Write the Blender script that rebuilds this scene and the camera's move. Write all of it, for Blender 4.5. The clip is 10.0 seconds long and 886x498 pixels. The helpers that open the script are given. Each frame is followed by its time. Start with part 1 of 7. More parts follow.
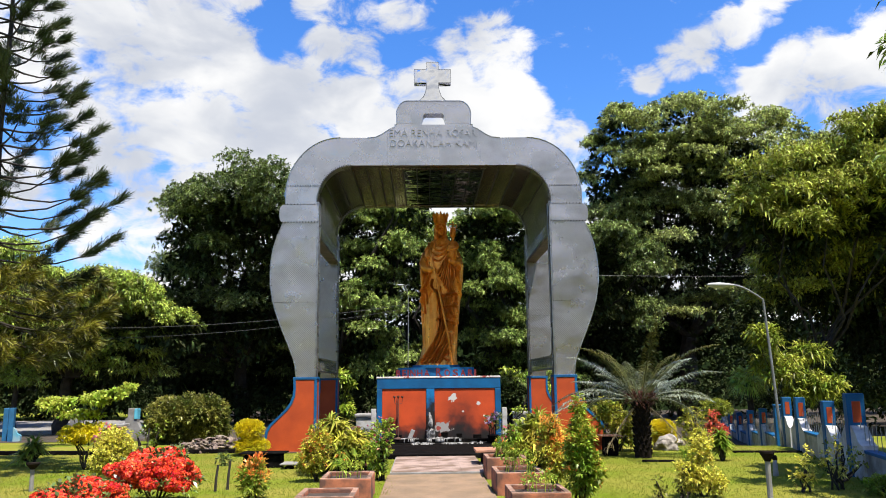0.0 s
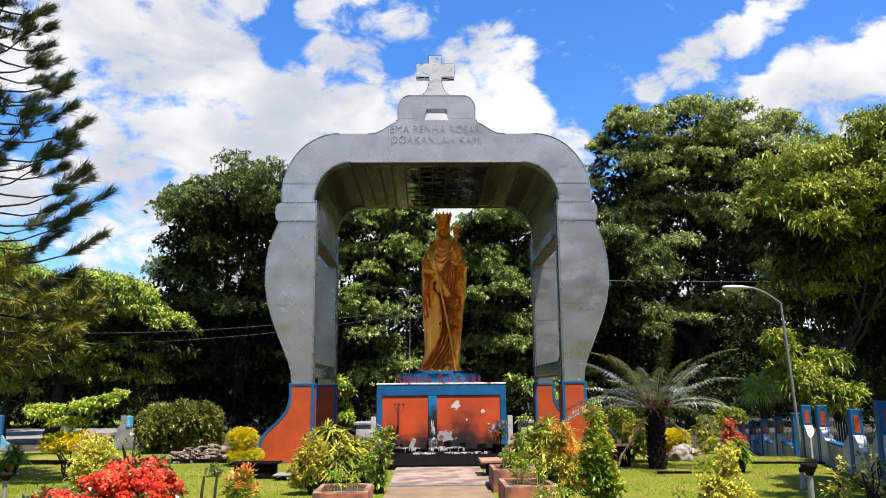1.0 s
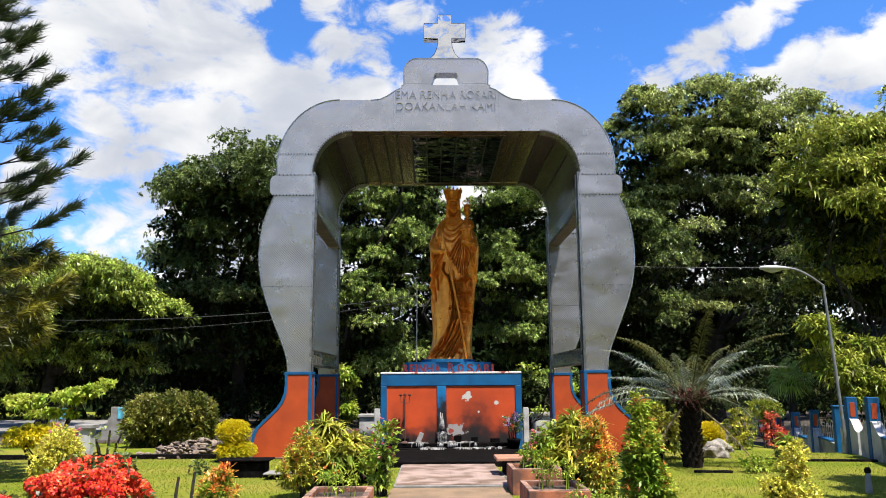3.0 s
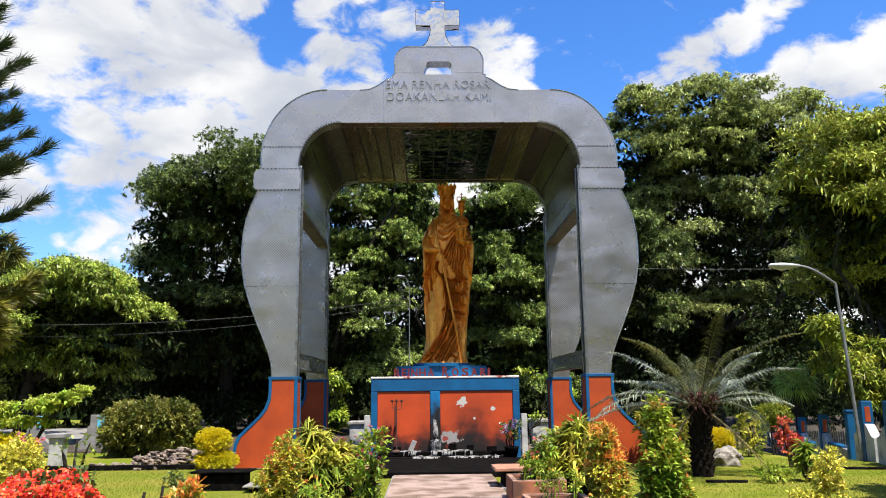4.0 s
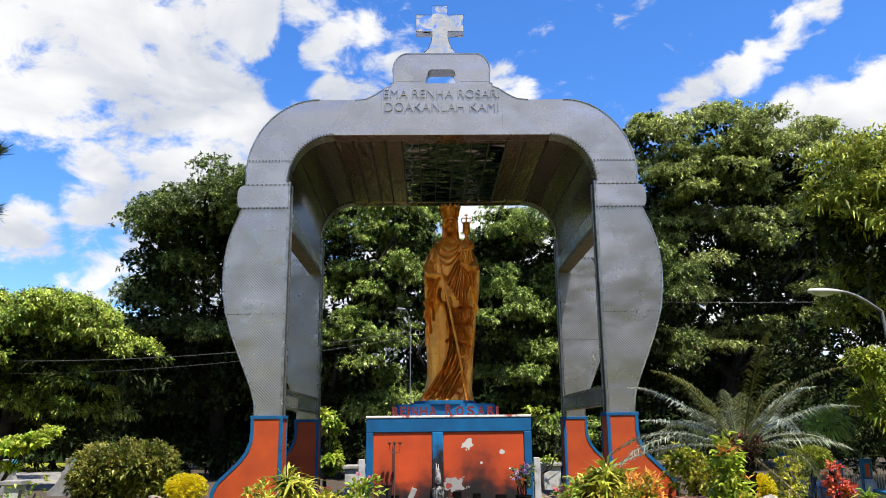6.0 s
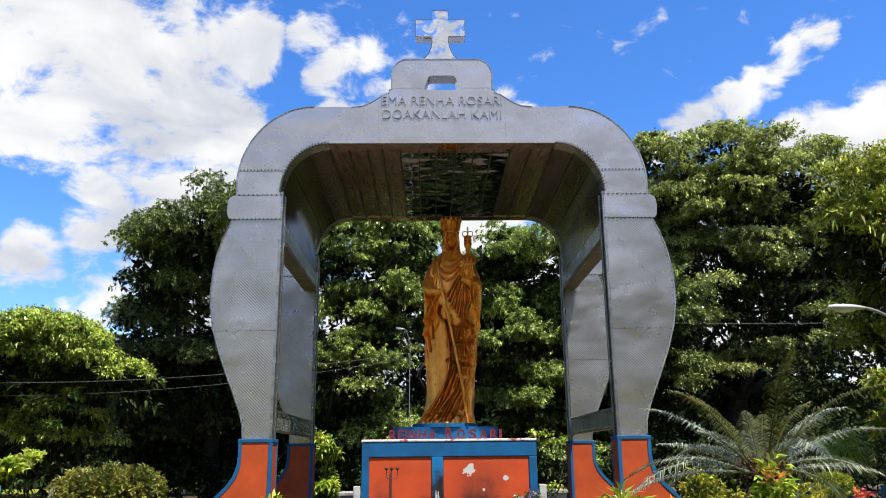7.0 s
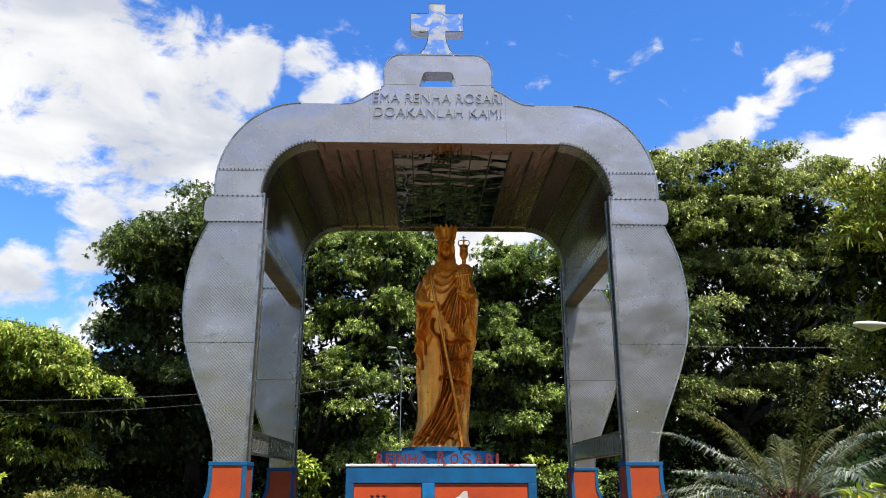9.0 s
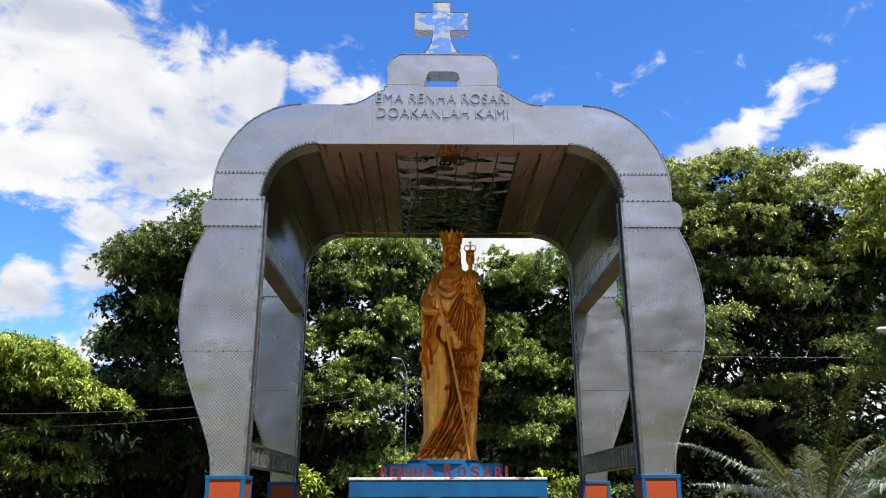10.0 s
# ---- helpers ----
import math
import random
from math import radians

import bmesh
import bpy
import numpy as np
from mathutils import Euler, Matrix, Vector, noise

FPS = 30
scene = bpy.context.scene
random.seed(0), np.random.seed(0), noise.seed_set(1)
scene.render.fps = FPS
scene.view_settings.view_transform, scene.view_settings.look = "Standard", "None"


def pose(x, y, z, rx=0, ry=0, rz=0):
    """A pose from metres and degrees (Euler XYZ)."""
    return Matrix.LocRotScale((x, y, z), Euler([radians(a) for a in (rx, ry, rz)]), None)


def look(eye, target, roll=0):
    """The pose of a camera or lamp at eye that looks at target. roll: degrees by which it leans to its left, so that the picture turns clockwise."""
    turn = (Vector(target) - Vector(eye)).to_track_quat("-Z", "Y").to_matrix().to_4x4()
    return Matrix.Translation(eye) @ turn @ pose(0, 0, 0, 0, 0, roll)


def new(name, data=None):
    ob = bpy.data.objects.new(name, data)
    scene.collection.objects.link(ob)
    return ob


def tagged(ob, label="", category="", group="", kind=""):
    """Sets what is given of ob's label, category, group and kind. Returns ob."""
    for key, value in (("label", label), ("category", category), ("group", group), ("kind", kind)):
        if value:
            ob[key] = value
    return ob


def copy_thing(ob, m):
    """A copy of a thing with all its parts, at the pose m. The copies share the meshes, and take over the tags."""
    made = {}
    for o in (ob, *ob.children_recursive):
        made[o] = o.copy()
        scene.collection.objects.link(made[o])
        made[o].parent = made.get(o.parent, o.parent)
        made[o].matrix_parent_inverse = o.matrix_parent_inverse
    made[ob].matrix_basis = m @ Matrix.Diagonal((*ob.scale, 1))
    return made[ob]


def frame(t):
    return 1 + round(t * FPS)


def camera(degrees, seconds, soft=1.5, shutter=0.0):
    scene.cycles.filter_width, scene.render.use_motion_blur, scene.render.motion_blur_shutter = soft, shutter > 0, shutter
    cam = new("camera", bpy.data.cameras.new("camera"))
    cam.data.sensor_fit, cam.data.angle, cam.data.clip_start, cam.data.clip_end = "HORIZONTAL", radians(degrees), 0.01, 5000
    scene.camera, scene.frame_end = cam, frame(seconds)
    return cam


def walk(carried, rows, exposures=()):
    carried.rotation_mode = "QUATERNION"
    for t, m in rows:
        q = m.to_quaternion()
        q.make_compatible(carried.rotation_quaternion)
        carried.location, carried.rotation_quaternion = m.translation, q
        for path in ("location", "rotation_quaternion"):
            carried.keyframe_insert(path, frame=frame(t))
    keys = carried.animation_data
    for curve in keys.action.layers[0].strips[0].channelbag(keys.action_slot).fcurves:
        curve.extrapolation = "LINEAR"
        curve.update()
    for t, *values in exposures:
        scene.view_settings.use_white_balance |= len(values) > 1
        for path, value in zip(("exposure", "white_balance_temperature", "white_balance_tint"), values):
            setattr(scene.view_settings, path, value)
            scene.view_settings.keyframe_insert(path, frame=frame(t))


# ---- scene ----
cam = camera(59.6, 10.0, soft=0.95)
METRES, EYE, TILT, LEAN, TURN = 7.0, 1.55, 0.0, 0.0, -1.5
ROWS = [
    (0.0, 0.0, 0.0, 0.0, 0.1, 9.78, 0.59),
    (0.5, -0.0001, 0.0595, -0.0026, 0.02, 10.16, 0.6),
    (1.0, -0.0029, 0.1158, -0.0057, 0.25, 10.39, 0.48),
    (1.5, -0.0067, 0.1686, -0.0067, 0.64, 10.42, 0.32),
    (2.0, -0.0084, 0.2255, -0.0087, 0.9, 10.13, 0.22),
    (2.5, -0.0125, 0.2785, -0.0108, 0.92, 9.79, 0.29),
    (4.0, -0.0159, 0.4604, -0.0172, 0.27, 10.29, 0.61),
    (4.5, -0.0182, 0.5131, -0.018, 0.24, 10.79, 0.71),
    (5.0, -0.0191, 0.5662, -0.0188, 0.44, 11.54, 0.76),
    (5.5, -0.018, 0.6198, -0.0183, 0.47, 12.29, 0.66),
    (7.0, -0.0161, 0.7812, -0.0213, 0.57, 15.02, 0.56),
    (7.5, -0.0146, 0.8198, -0.0228, 0.62, 15.51, 0.49),
    (8.0, -0.0116, 0.8595, -0.0221, 0.59, 15.99, 0.33),
    (8.5, -0.0156, 0.8972, -0.0211, 0.34, 16.49, 0.24),
    (9.0, -0.0154, 0.9328, -0.0225, 0.03, 16.89, 0.01),
    (9.5, -0.0155, 0.9663, -0.0238, -0.02, 17.23, 0.01),
    (10.0, -0.0185, 0.998, -0.0226, 0.43, 17.86, 0.17),
]
walk(cam, [(t, pose(0, 0, EYE, TILT, LEAN, TURN) @ pose(METRES * x, METRES * y, METRES * z, 90 + pitch, roll, yaw)) for t, x, y, z, yaw, pitch, roll in ROWS])


# world, sun and exposure
SUN = Vector((0.22, -0.34, 0.92)).normalized()


def sun_and_sky():
    lamp = bpy.data.lights.new("sun", "SUN")
    lamp.energy, lamp.angle, lamp.color = 5.0, radians(0.6), (1.0, 0.925, 0.81)
    ob = new("sun", lamp)
    ob.matrix_world = look((0, 0, 60), Vector((0, 0, 60)) - SUN)
    world = bpy.data.worlds.new("sky")
    scene.world = world
    world.use_nodes = True
    nt = world.node_tree
    nt.nodes.clear()
    N, L = nt.nodes.new, nt.links.new
    sky = N("ShaderNodeTexSky")
    sky.sky_type, sky.sun_disc = "NISHITA", False
    sky.sun_elevation = math.asin(SUN.z)
    sky.sun_rotation = math.atan2(SUN.x, SUN.y)
    sky.air_density, sky.dust_density, sky.ozone_density = 1.0, 0.8, 2.0
    tc = N("ShaderNodeTexCoord")

    def math_node(op, a, b=None, c=None, clamp=False):
        n = N("ShaderNodeMath")
        n.operation, n.use_clamp = op, clamp
        for i, v in enumerate((a, b, c)):
            if v is None:
                continue
            if isinstance(v, (int, float)):
                n.inputs[i].default_value = v
            else:
                L(v, n.inputs[i])
        return n.outputs[0]

    def fbm(scale, detail, rough, offset):
        mp = N("ShaderNodeMapping")
        mp.inputs["Location"].default_value = offset
        mp.inputs["Scale"].default_value = (1, 1, 1.7)
        L(tc.outputs["Generated"], mp.inputs["Vector"])
        n = N("ShaderNodeTexNoise")
        n.inputs["Scale"].default_value, n.inputs["Detail"].default_value, n.inputs["Roughness"].default_value = scale, detail, rough
        n.inputs["Distortion"].default_value = 0.35
        L(mp.outputs[0], n.inputs["Vector"])
        return n.outputs["Fac"]

    # cumulus as azimuth to the right of +y, elevation and radius, in degrees
    bank = [(-31, 27, 5), (-25, 28.3, 4), (-19.5, 28.6, 3.2), (-15, 28.6, 2.4), (-25, 23.2, 4.4), (-18.5, 23.6, 3.6), (-14.8, 22.4, 2.6), (-31.5, 23, 3.6), (-21.5, 18.6, 3.6), (-16.5, 18.0, 3.2), (-11.5, 20.2, 2.8), (-8.6, 20.8, 2.0), (-11, 16.8, 3.0), (-22.3, 17.5, 2.0), (-24.8, 15.0, 1.8), (-27.7, 13.0, 1.7), (-15, 14, 3)]
    centre_puffs = [(-7.4, 24.0, 1.5), (-5.0, 24.3, 1.6), (-5.2, 20.6, 2.6), (-1.0, 20.2, 2.4), (-3.0, 17, 3.0), (3.2, 20.5, 2.2), (2.6, 24.0, 1.4), (5.4, 24.2, 1.8), (6.0, 21.4, 2.0), (7.6, 18.6, 1.9), (11.0, 16.8, 1.9), (4.0, 16.5, 3.0), (-8.4, 27.6, 1.5), (-5.2, 27.5, 1.6), (-2.2, 27.1, 1.4), (-9.6, 30.2, 1.5), (-7.6, 28.4, 1.4)]
    streak = [(17.6, 21.4, 0.9), (19.6, 22.2, 1.2), (21.6, 23.0, 1.4), (23.6, 23.9, 1.4), (25.6, 25.0, 1.3), (27.6, 26.2, 1.2), (29.4, 27.4, 1.1), (25.4, 19.4, 1.5), (27.6, 20.4, 1.7), (30.2, 20.6, 2.2), (33.4, 21, 2.6), (37, 21.4, 3)]
    # behind: unseen clouds added to whiten what the metal sheets and cross reflect
    behind = [(62, 30, 14), (180, 19, 9.5), (163, 18, 7), (200, 17, 8), (140, 20, 8), (226, 20, 9), (178, 39, 3.5)]
    low = [(-14, 6, 8), (0, 7, 7), (10, 8, 6), (22, 8, 8), (36, 9, 9), (-36, 6, 3)]
    banks = bank + centre_puffs + streak + behind + low
    warp = N("ShaderNodeTexNoise")
    warp.inputs["Scale"].default_value, warp.inputs["Detail"].default_value = 11.0, 8.0
    L(tc.outputs["Generated"], warp.inputs["Vector"])
    centre, push, bent = N("ShaderNodeVectorMath"), N("ShaderNodeVectorMath"), N("ShaderNodeVectorMath")
    centre.operation, push.operation, bent.operation = "SUBTRACT", "SCALE", "ADD"
    centre.inputs[1].default_value = (0.5, 0.5, 0.5)
    push.inputs["Scale"].default_value = 0.055
    L(warp.outputs["Color"], centre.inputs[0])
    L(centre.outputs[0], push.inputs[0])
    L(tc.outputs["Generated"], bent.inputs[0])
    L(push.outputs[0], bent.inputs[1])
    unit_way = N("ShaderNodeVectorMath")
    unit_way.operation = "NORMALIZE"
    L(bent.outputs[0], unit_way.inputs[0])
    total = None
    for az, el, r in banks:
        d = Vector((math.sin(radians(az)) * math.cos(radians(el)), math.cos(radians(az)) * math.cos(radians(el)), math.sin(radians(el))))
        dot = N("ShaderNodeVectorMath")
        dot.operation = "DOT_PRODUCT"
        L(unit_way.outputs[0], dot.inputs[0])
        dot.inputs[1].default_value = d
        mr = N("ShaderNodeMapRange")
        mr.interpolation_type = "SMOOTHSTEP"
        mr.inputs["From Min"].default_value, mr.inputs["From Max"].default_value = math.cos(radians(r * 1.75)), math.cos(radians(r * 0.15))
        L(dot.outputs["Value"], mr.inputs["Value"])
        strength = math_node("MULTIPLY", mr.outputs[0], 0.72 if r < 1.7 else 0.88 if r < 2 else 1.0)
        total = strength if total is None else math_node("MAXIMUM", total, strength)
    puff = fbm(15.0, 12, 0.62, (0.3, 1.7, 0.2))
    shaped = math_node("ADD", math_node("MULTIPLY", total, 0.85), math_node("MULTIPLY_ADD", puff, 2.35, -1.13))
    cover = N("ShaderNodeMapRange")
    cover.interpolation_type = "SMOOTHSTEP"
    cover.inputs["From Min"].default_value, cover.inputs["From Max"].default_value = 0.26, 0.78
    L(shaped, cover.inputs["Value"])
    grey = N("ShaderNodeMapRange")
    grey.interpolation_type = "SMOOTHSTEP"
    grey.inputs["From Min"].default_value, grey.inputs["From Max"].default_value = 0.28, 0.66
    L(fbm(7.0, 6, 0.5, (3.1, 0.4, 2.2)), grey.inputs["Value"])
    tone = N("ShaderNodeMix")
    tone.data_type = "RGBA"
    tone.inputs[6].default_value, tone.inputs[7].default_value = (0.60, 0.64, 0.73, 1), (1.0, 1.0, 1.0, 1)
    L(grey.outputs[0], tone.inputs[0])
    b1, b2, mix, out = N("ShaderNodeBackground"), N("ShaderNodeBackground"), N("ShaderNodeMixShader"), N("ShaderNodeOutputWorld")
    vivid = N("ShaderNodeHueSaturation")
    vivid.inputs["Hue"].default_value, vivid.inputs["Saturation"].default_value, vivid.inputs["Value"].default_value = 0.503, 1.30, 1.15
    L(sky.outputs[0], vivid.inputs["Color"])
    tint = N("ShaderNodeVectorMath")
    tint.operation = "MULTIPLY"
    tint.inputs[1].default_value = (1.05, 1.24, 1.55)
    L(vivid.outputs[0], tint.inputs[0])
    L(tint.outputs[0], b1.inputs["Color"])
    b1.inputs["Strength"].default_value = SKY
    L(tone.outputs[2], b2.inputs["Color"])
    b2.inputs["Strength"].default_value = CLOUD
    L(cover.outputs[0], mix.inputs[0])
    L(b1.outputs[0], mix.inputs[1])
    L(b2.outputs[0], mix.inputs[2])
    L(mix.outputs[0], out.inputs["Surface"])


SKY, CLOUD = 0.064, 0.45
sun_and_sky()
scene.view_settings.exposure = 1.18


# ---- materials ----
def mat(name, base, other=None, rough=0.6, metal=0.0, scale=6.0, bump=0.15, fine=60.0, island=0.0, each=0.0, through_light=0.0, spread=(0.35, 0.65), rough_var=0.12, coat=0.0, gloss=0.5, spot=False):
    """Two colours mixed by a coarse and a fine noise, with bump, uneven gloss and a shift of value by island or by object."""
    m = bpy.data.materials.new(name)
    m.use_nodes = True
    nt = m.node_tree
    N, L = nt.nodes.new, nt.links.new
    b = nt.nodes["Principled BSDF"]
    other = other or tuple(c * 0.7 for c in base)
    tc = N("ShaderNodeTexCoord")
    n1, n2 = N("ShaderNodeTexNoise"), N("ShaderNodeTexNoise")
    n1.inputs["Scale"].default_value, n1.inputs["Detail"].default_value = scale, 6
    n2.inputs["Scale"].default_value, n2.inputs["Detail"].default_value = fine, 4
    where = N("ShaderNodeNewGeometry").outputs["Position"] if spot else tc.outputs["Object"]
    for n in (n1, n2):
        L(where, n.inputs["Vector"])
    mr = N("ShaderNodeMapRange")
    mr.inputs["From Min"].default_value, mr.inputs["From Max"].default_value = spread
    L(n1.outputs["Fac"], mr.inputs["Value"])
    mx = N("ShaderNodeMix")
    mx.data_type = "RGBA"
    mx.inputs[6].default_value, mx.inputs[7].default_value = (*base, 1), (*other, 1)
    L(mr.outputs[0], mx.inputs[0])
    col = mx.outputs[2]
    hs = N("ShaderNodeHueSaturation")
    L(col, hs.inputs["Color"])
    v = N("ShaderNodeMath")
    v.operation = "MULTIPLY_ADD"
    v.inputs[1].default_value, v.inputs[2].default_value = 0.35, 0.825
    L(n2.outputs["Fac"], v.inputs[0])
    val = v.outputs[0]
    for amount, node, socket in ((island, "ShaderNodeNewGeometry", "Random Per Island"), (each, "ShaderNodeObjectInfo", "Random")):
        if amount:
            g = N(node)
            a = N("ShaderNodeMath")
            a.operation = "MULTIPLY_ADD"
            a.inputs[1].default_value, a.inputs[2].default_value = 2 * amount, 1 - amount
            L(g.outputs[socket], a.inputs[0])
            p = N("ShaderNodeMath")
            p.operation = "MULTIPLY"
            L(val, p.inputs[0])
            L(a.outputs[0], p.inputs[1])
            val = p.outputs[0]
            h = N("ShaderNodeMath")
            h.operation = "MULTIPLY_ADD"
            h.inputs[1].default_value, h.inputs[2].default_value = 0.05 * min(1, amount * 2), 0.5 - 0.025 * min(1, amount * 2)
            L(g.outputs[socket], h.inputs[0])
            L(h.outputs[0], hs.inputs["Hue"])
    L(val, hs.inputs["Value"])
    L(hs.outputs[0], b.inputs["Base Color"])
    b.inputs["Metallic"].default_value = metal
    r = N("ShaderNodeMath")
    r.operation = "MULTIPLY_ADD"
    r.inputs[1].default_value, r.inputs[2].default_value = 2 * rough_var, rough - rough_var
    L(n1.outputs["Fac"], r.inputs[0])
    L(r.outputs[0], b.inputs["Roughness"])
    b.inputs["Coat Weight"].default_value = coat
    b.inputs["Specular IOR Level"].default_value = gloss
    if bump:
        bp = N("ShaderNodeBump")
        bp.inputs["Strength"].default_value, bp.inputs["Distance"].default_value = bump, 0.02
        L(n2.outputs["Fac"], bp.inputs["Height"])
        L(bp.outputs[0], b.inputs["Normal"])
    if through_light:
        t, mix = N("ShaderNodeBsdfTranslucent"), N("ShaderNodeMixShader")
        L(hs.outputs[0], t.inputs["Color"])
        mix.inputs[0].default_value = through_light
        L(b.outputs[0], mix.inputs[1])
        L(t.outputs[0], mix.inputs[2])
        L(mix.outputs[0], nt.nodes["Material Output"].inputs["Surface"])
    return m


def leaf_mat(name, base, other, rough=0.42, island=0.45, thr=0.3, gloss=0.3, spread=(0.41, 0.60)):
    return mat(name, base, other, rough=rough, scale=2.2, bump=0, fine=14, island=island, through_light=thr, rough_var=0.05, spread=spread, gloss=gloss)


def embossed_metal(name, pressed, dented):
    """Galvanised sheet with a pressed lozenge pattern, dents and dull streaks."""
    m = mat(name, (0.44, 0.425, 0.42), (0.32, 0.31, 0.305), rough=0.28, metal=0.85, scale=1.3, bump=0.05, fine=30)
    nt = m.node_tree
    N, L = nt.nodes.new, nt.links.new
    b = nt.nodes["Principled BSDF"]
    tc = N("ShaderNodeTexCoord")
    sep = N("ShaderNodeSeparateXYZ")
    L(tc.outputs["Object"], sep.inputs[0])

    def m2(op, a, b_):
        n = N("ShaderNodeMath")
        n.operation = op
        for i, v in enumerate((a, b_)):
            if isinstance(v, (int, float)):
                n.inputs[i].default_value = v
            else:
                L(v, n.inputs[i])
        return n.outputs[0]
    a = m2("SINE", m2("MULTIPLY", m2("ADD", sep.outputs[0], sep.outputs[1]), 2 * math.pi / 0.050), 0)
    c = m2("SINE", m2("MULTIPLY", sep.outputs[2], 2 * math.pi / 0.050), 0)
    bumps = m2("MULTIPLY", a, c)
    # the pattern is pressed deeper on some sheets than on others
    where = N("ShaderNodeTexNoise")
    where.inputs["Scale"].default_value = 0.9
    L(tc.outputs["Object"], where.inputs["Vector"])
    patch = N("ShaderNodeMapRange")
    patch.interpolation_type = "SMOOTHSTEP"
    patch.inputs["From Min"].default_value, patch.inputs["From Max"].default_value, patch.inputs["To Min"].default_value = 0.38, 0.62, 0.15
    L(where.outputs["Fac"], patch.inputs["Value"])
    depth = m2("MULTIPLY", bumps, m2("MULTIPLY", patch.outputs[0], pressed))
    dent = N("ShaderNodeTexNoise")
    dent.inputs["Scale"].default_value, dent.inputs["Detail"].default_value = 1.5, 1.6
    stretch = N("ShaderNodeMapping")
    stretch.inputs["Scale"].default_value = (0.9, 1, 1.25)
    L(tc.outputs["Object"], stretch.inputs[0])
    L(stretch.outputs[0], dent.inputs["Vector"])
    height = m2("ADD", depth, m2("MULTIPLY", dent.outputs["Fac"], dented))
    bp = N("ShaderNodeBump")
    bp.inputs["Strength"].default_value, bp.inputs["Distance"].default_value = 0.6, 1.0
    L(height, bp.inputs["Height"])
    L(bp.outputs[0], b.inputs["Normal"])
    return m


def mirror_metal(name, tint, rough, ripple, metal=1.0, stretch=(1, 2.2, 1), size=2.2):
    m = mat(name, tint, tuple(c * 0.9 for c in tint), rough=rough, metal=metal, scale=2, bump=0, rough_var=0.02)
    nt = m.node_tree
    b = nt.nodes["Principled BSDF"]
    tc, n, bp = nt.nodes.new("ShaderNodeTexCoord"), nt.nodes.new("ShaderNodeTexNoise"), nt.nodes.new("ShaderNodeBump")
    mp = nt.nodes.new("ShaderNodeMapping")
    mp.inputs["Scale"].default_value = stretch
    nt.links.new(tc.outputs["Object"], mp.inputs[0])
    nt.links.new(mp.outputs[0], n.inputs["Vector"])
    n.inputs["Scale"].default_value, n.inputs["Detail"].default_value = size, 1.2
    bp.inputs["Strength"].default_value, bp.inputs["Distance"].default_value = 0.6, ripple
    nt.links.new(n.outputs["Fac"], bp.inputs["Height"])
    nt.links.new(bp.outputs[0], b.inputs["Normal"])
    return m


def stained_paint(name, base, spots):
    """Old masonry paint with soft soot and ragged peeled spots. spots: x, z, half width, half height, colour, softness."""
    m = mat(name, base, tuple(c * 0.8 for c in base), rough=0.6, scale=2.2, bump=0.12, fine=50, gloss=0.25)
    nt = m.node_tree
    N, L = nt.nodes.new, nt.links.new
    hs = next(n for n in nt.nodes if n.type == "HUE_SAT")
    b = nt.nodes["Principled BSDF"]
    tc = N("ShaderNodeTexCoord")
    smoke, ragged = N("ShaderNodeTexNoise"), N("ShaderNodeTexNoise")
    smoke.inputs["Scale"].default_value, smoke.inputs["Detail"].default_value = 4.5, 3
    ragged.inputs["Scale"].default_value, ragged.inputs["Detail"].default_value = 11, 3
    L(tc.outputs["Object"], smoke.inputs["Vector"])
    L(tc.outputs["Object"], ragged.inputs["Vector"])
    col = hs.outputs[0]
    for x, z, rx, rz, c, soft in spots:
        mp = N("ShaderNodeMapping")
        mp.inputs["Location"].default_value = (-x / rx, 0, -z / rz)
        mp.inputs["Scale"].default_value = (1 / rx, 0, 1 / rz)
        L(tc.outputs["Object"], mp.inputs["Vector"])
        ln = N("ShaderNodeVectorMath")
        ln.operation = "LENGTH"
        L(mp.outputs[0], ln.inputs[0])
        a = N("ShaderNodeMath")
        a.operation = "MULTIPLY_ADD"
        amount = 3.0 if soft < 0.1 else 1.1
        a.inputs[1].default_value = amount
        L((ragged if soft < 0.1 else smoke).outputs["Fac"], a.inputs[0])
        L(ln.outputs["Value"], a.inputs[2])
        mr = N("ShaderNodeMapRange")
        mr.interpolation_type = "SMOOTHSTEP"
        mr.inputs["From Min"].default_value, mr.inputs["From Max"].default_value = 0.90 + amount / 2 + soft, 0.86 + amount / 2 - soft
        L(a.outputs[0], mr.inputs["Value"])
        mx = N("ShaderNodeMix")
        mx.data_type = "RGBA"
        L(mr.outputs[0], mx.inputs[0])
        L(col, mx.inputs[6])
        mx.inputs[7].default_value = (*c, 1)
        col = mx.outputs[2]
    L(col, b.inputs["Base Color"])
    return m


SHEET = embossed_metal("grey_sheet", 0.0004, 0.060)
PRESSED = embossed_metal("embossed_sheet", 0.0036, 0.085)
MIRROR = mirror_metal("polished_steel", (0.38, 0.365, 0.355), 0.015, 0.034, 1.0, (1.1, 1.7, 1), 1.6)
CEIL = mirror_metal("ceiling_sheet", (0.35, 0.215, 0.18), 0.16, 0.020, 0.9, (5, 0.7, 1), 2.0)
RAIL = mirror_metal("rail_sheet", (0.55, 0.54, 0.53), 0.20, 0.13, 0.8, (1, 4, 1), 2.6)
TRIM = mat("steel_trim", (0.42, 0.42, 0.42), (0.2, 0.2, 0.2), rough=0.3, metal=0.9, scale=5, bump=0.05)
RIVET = mat("dark_rivet", (0.06, 0.06, 0.06), rough=0.5, metal=0.4)
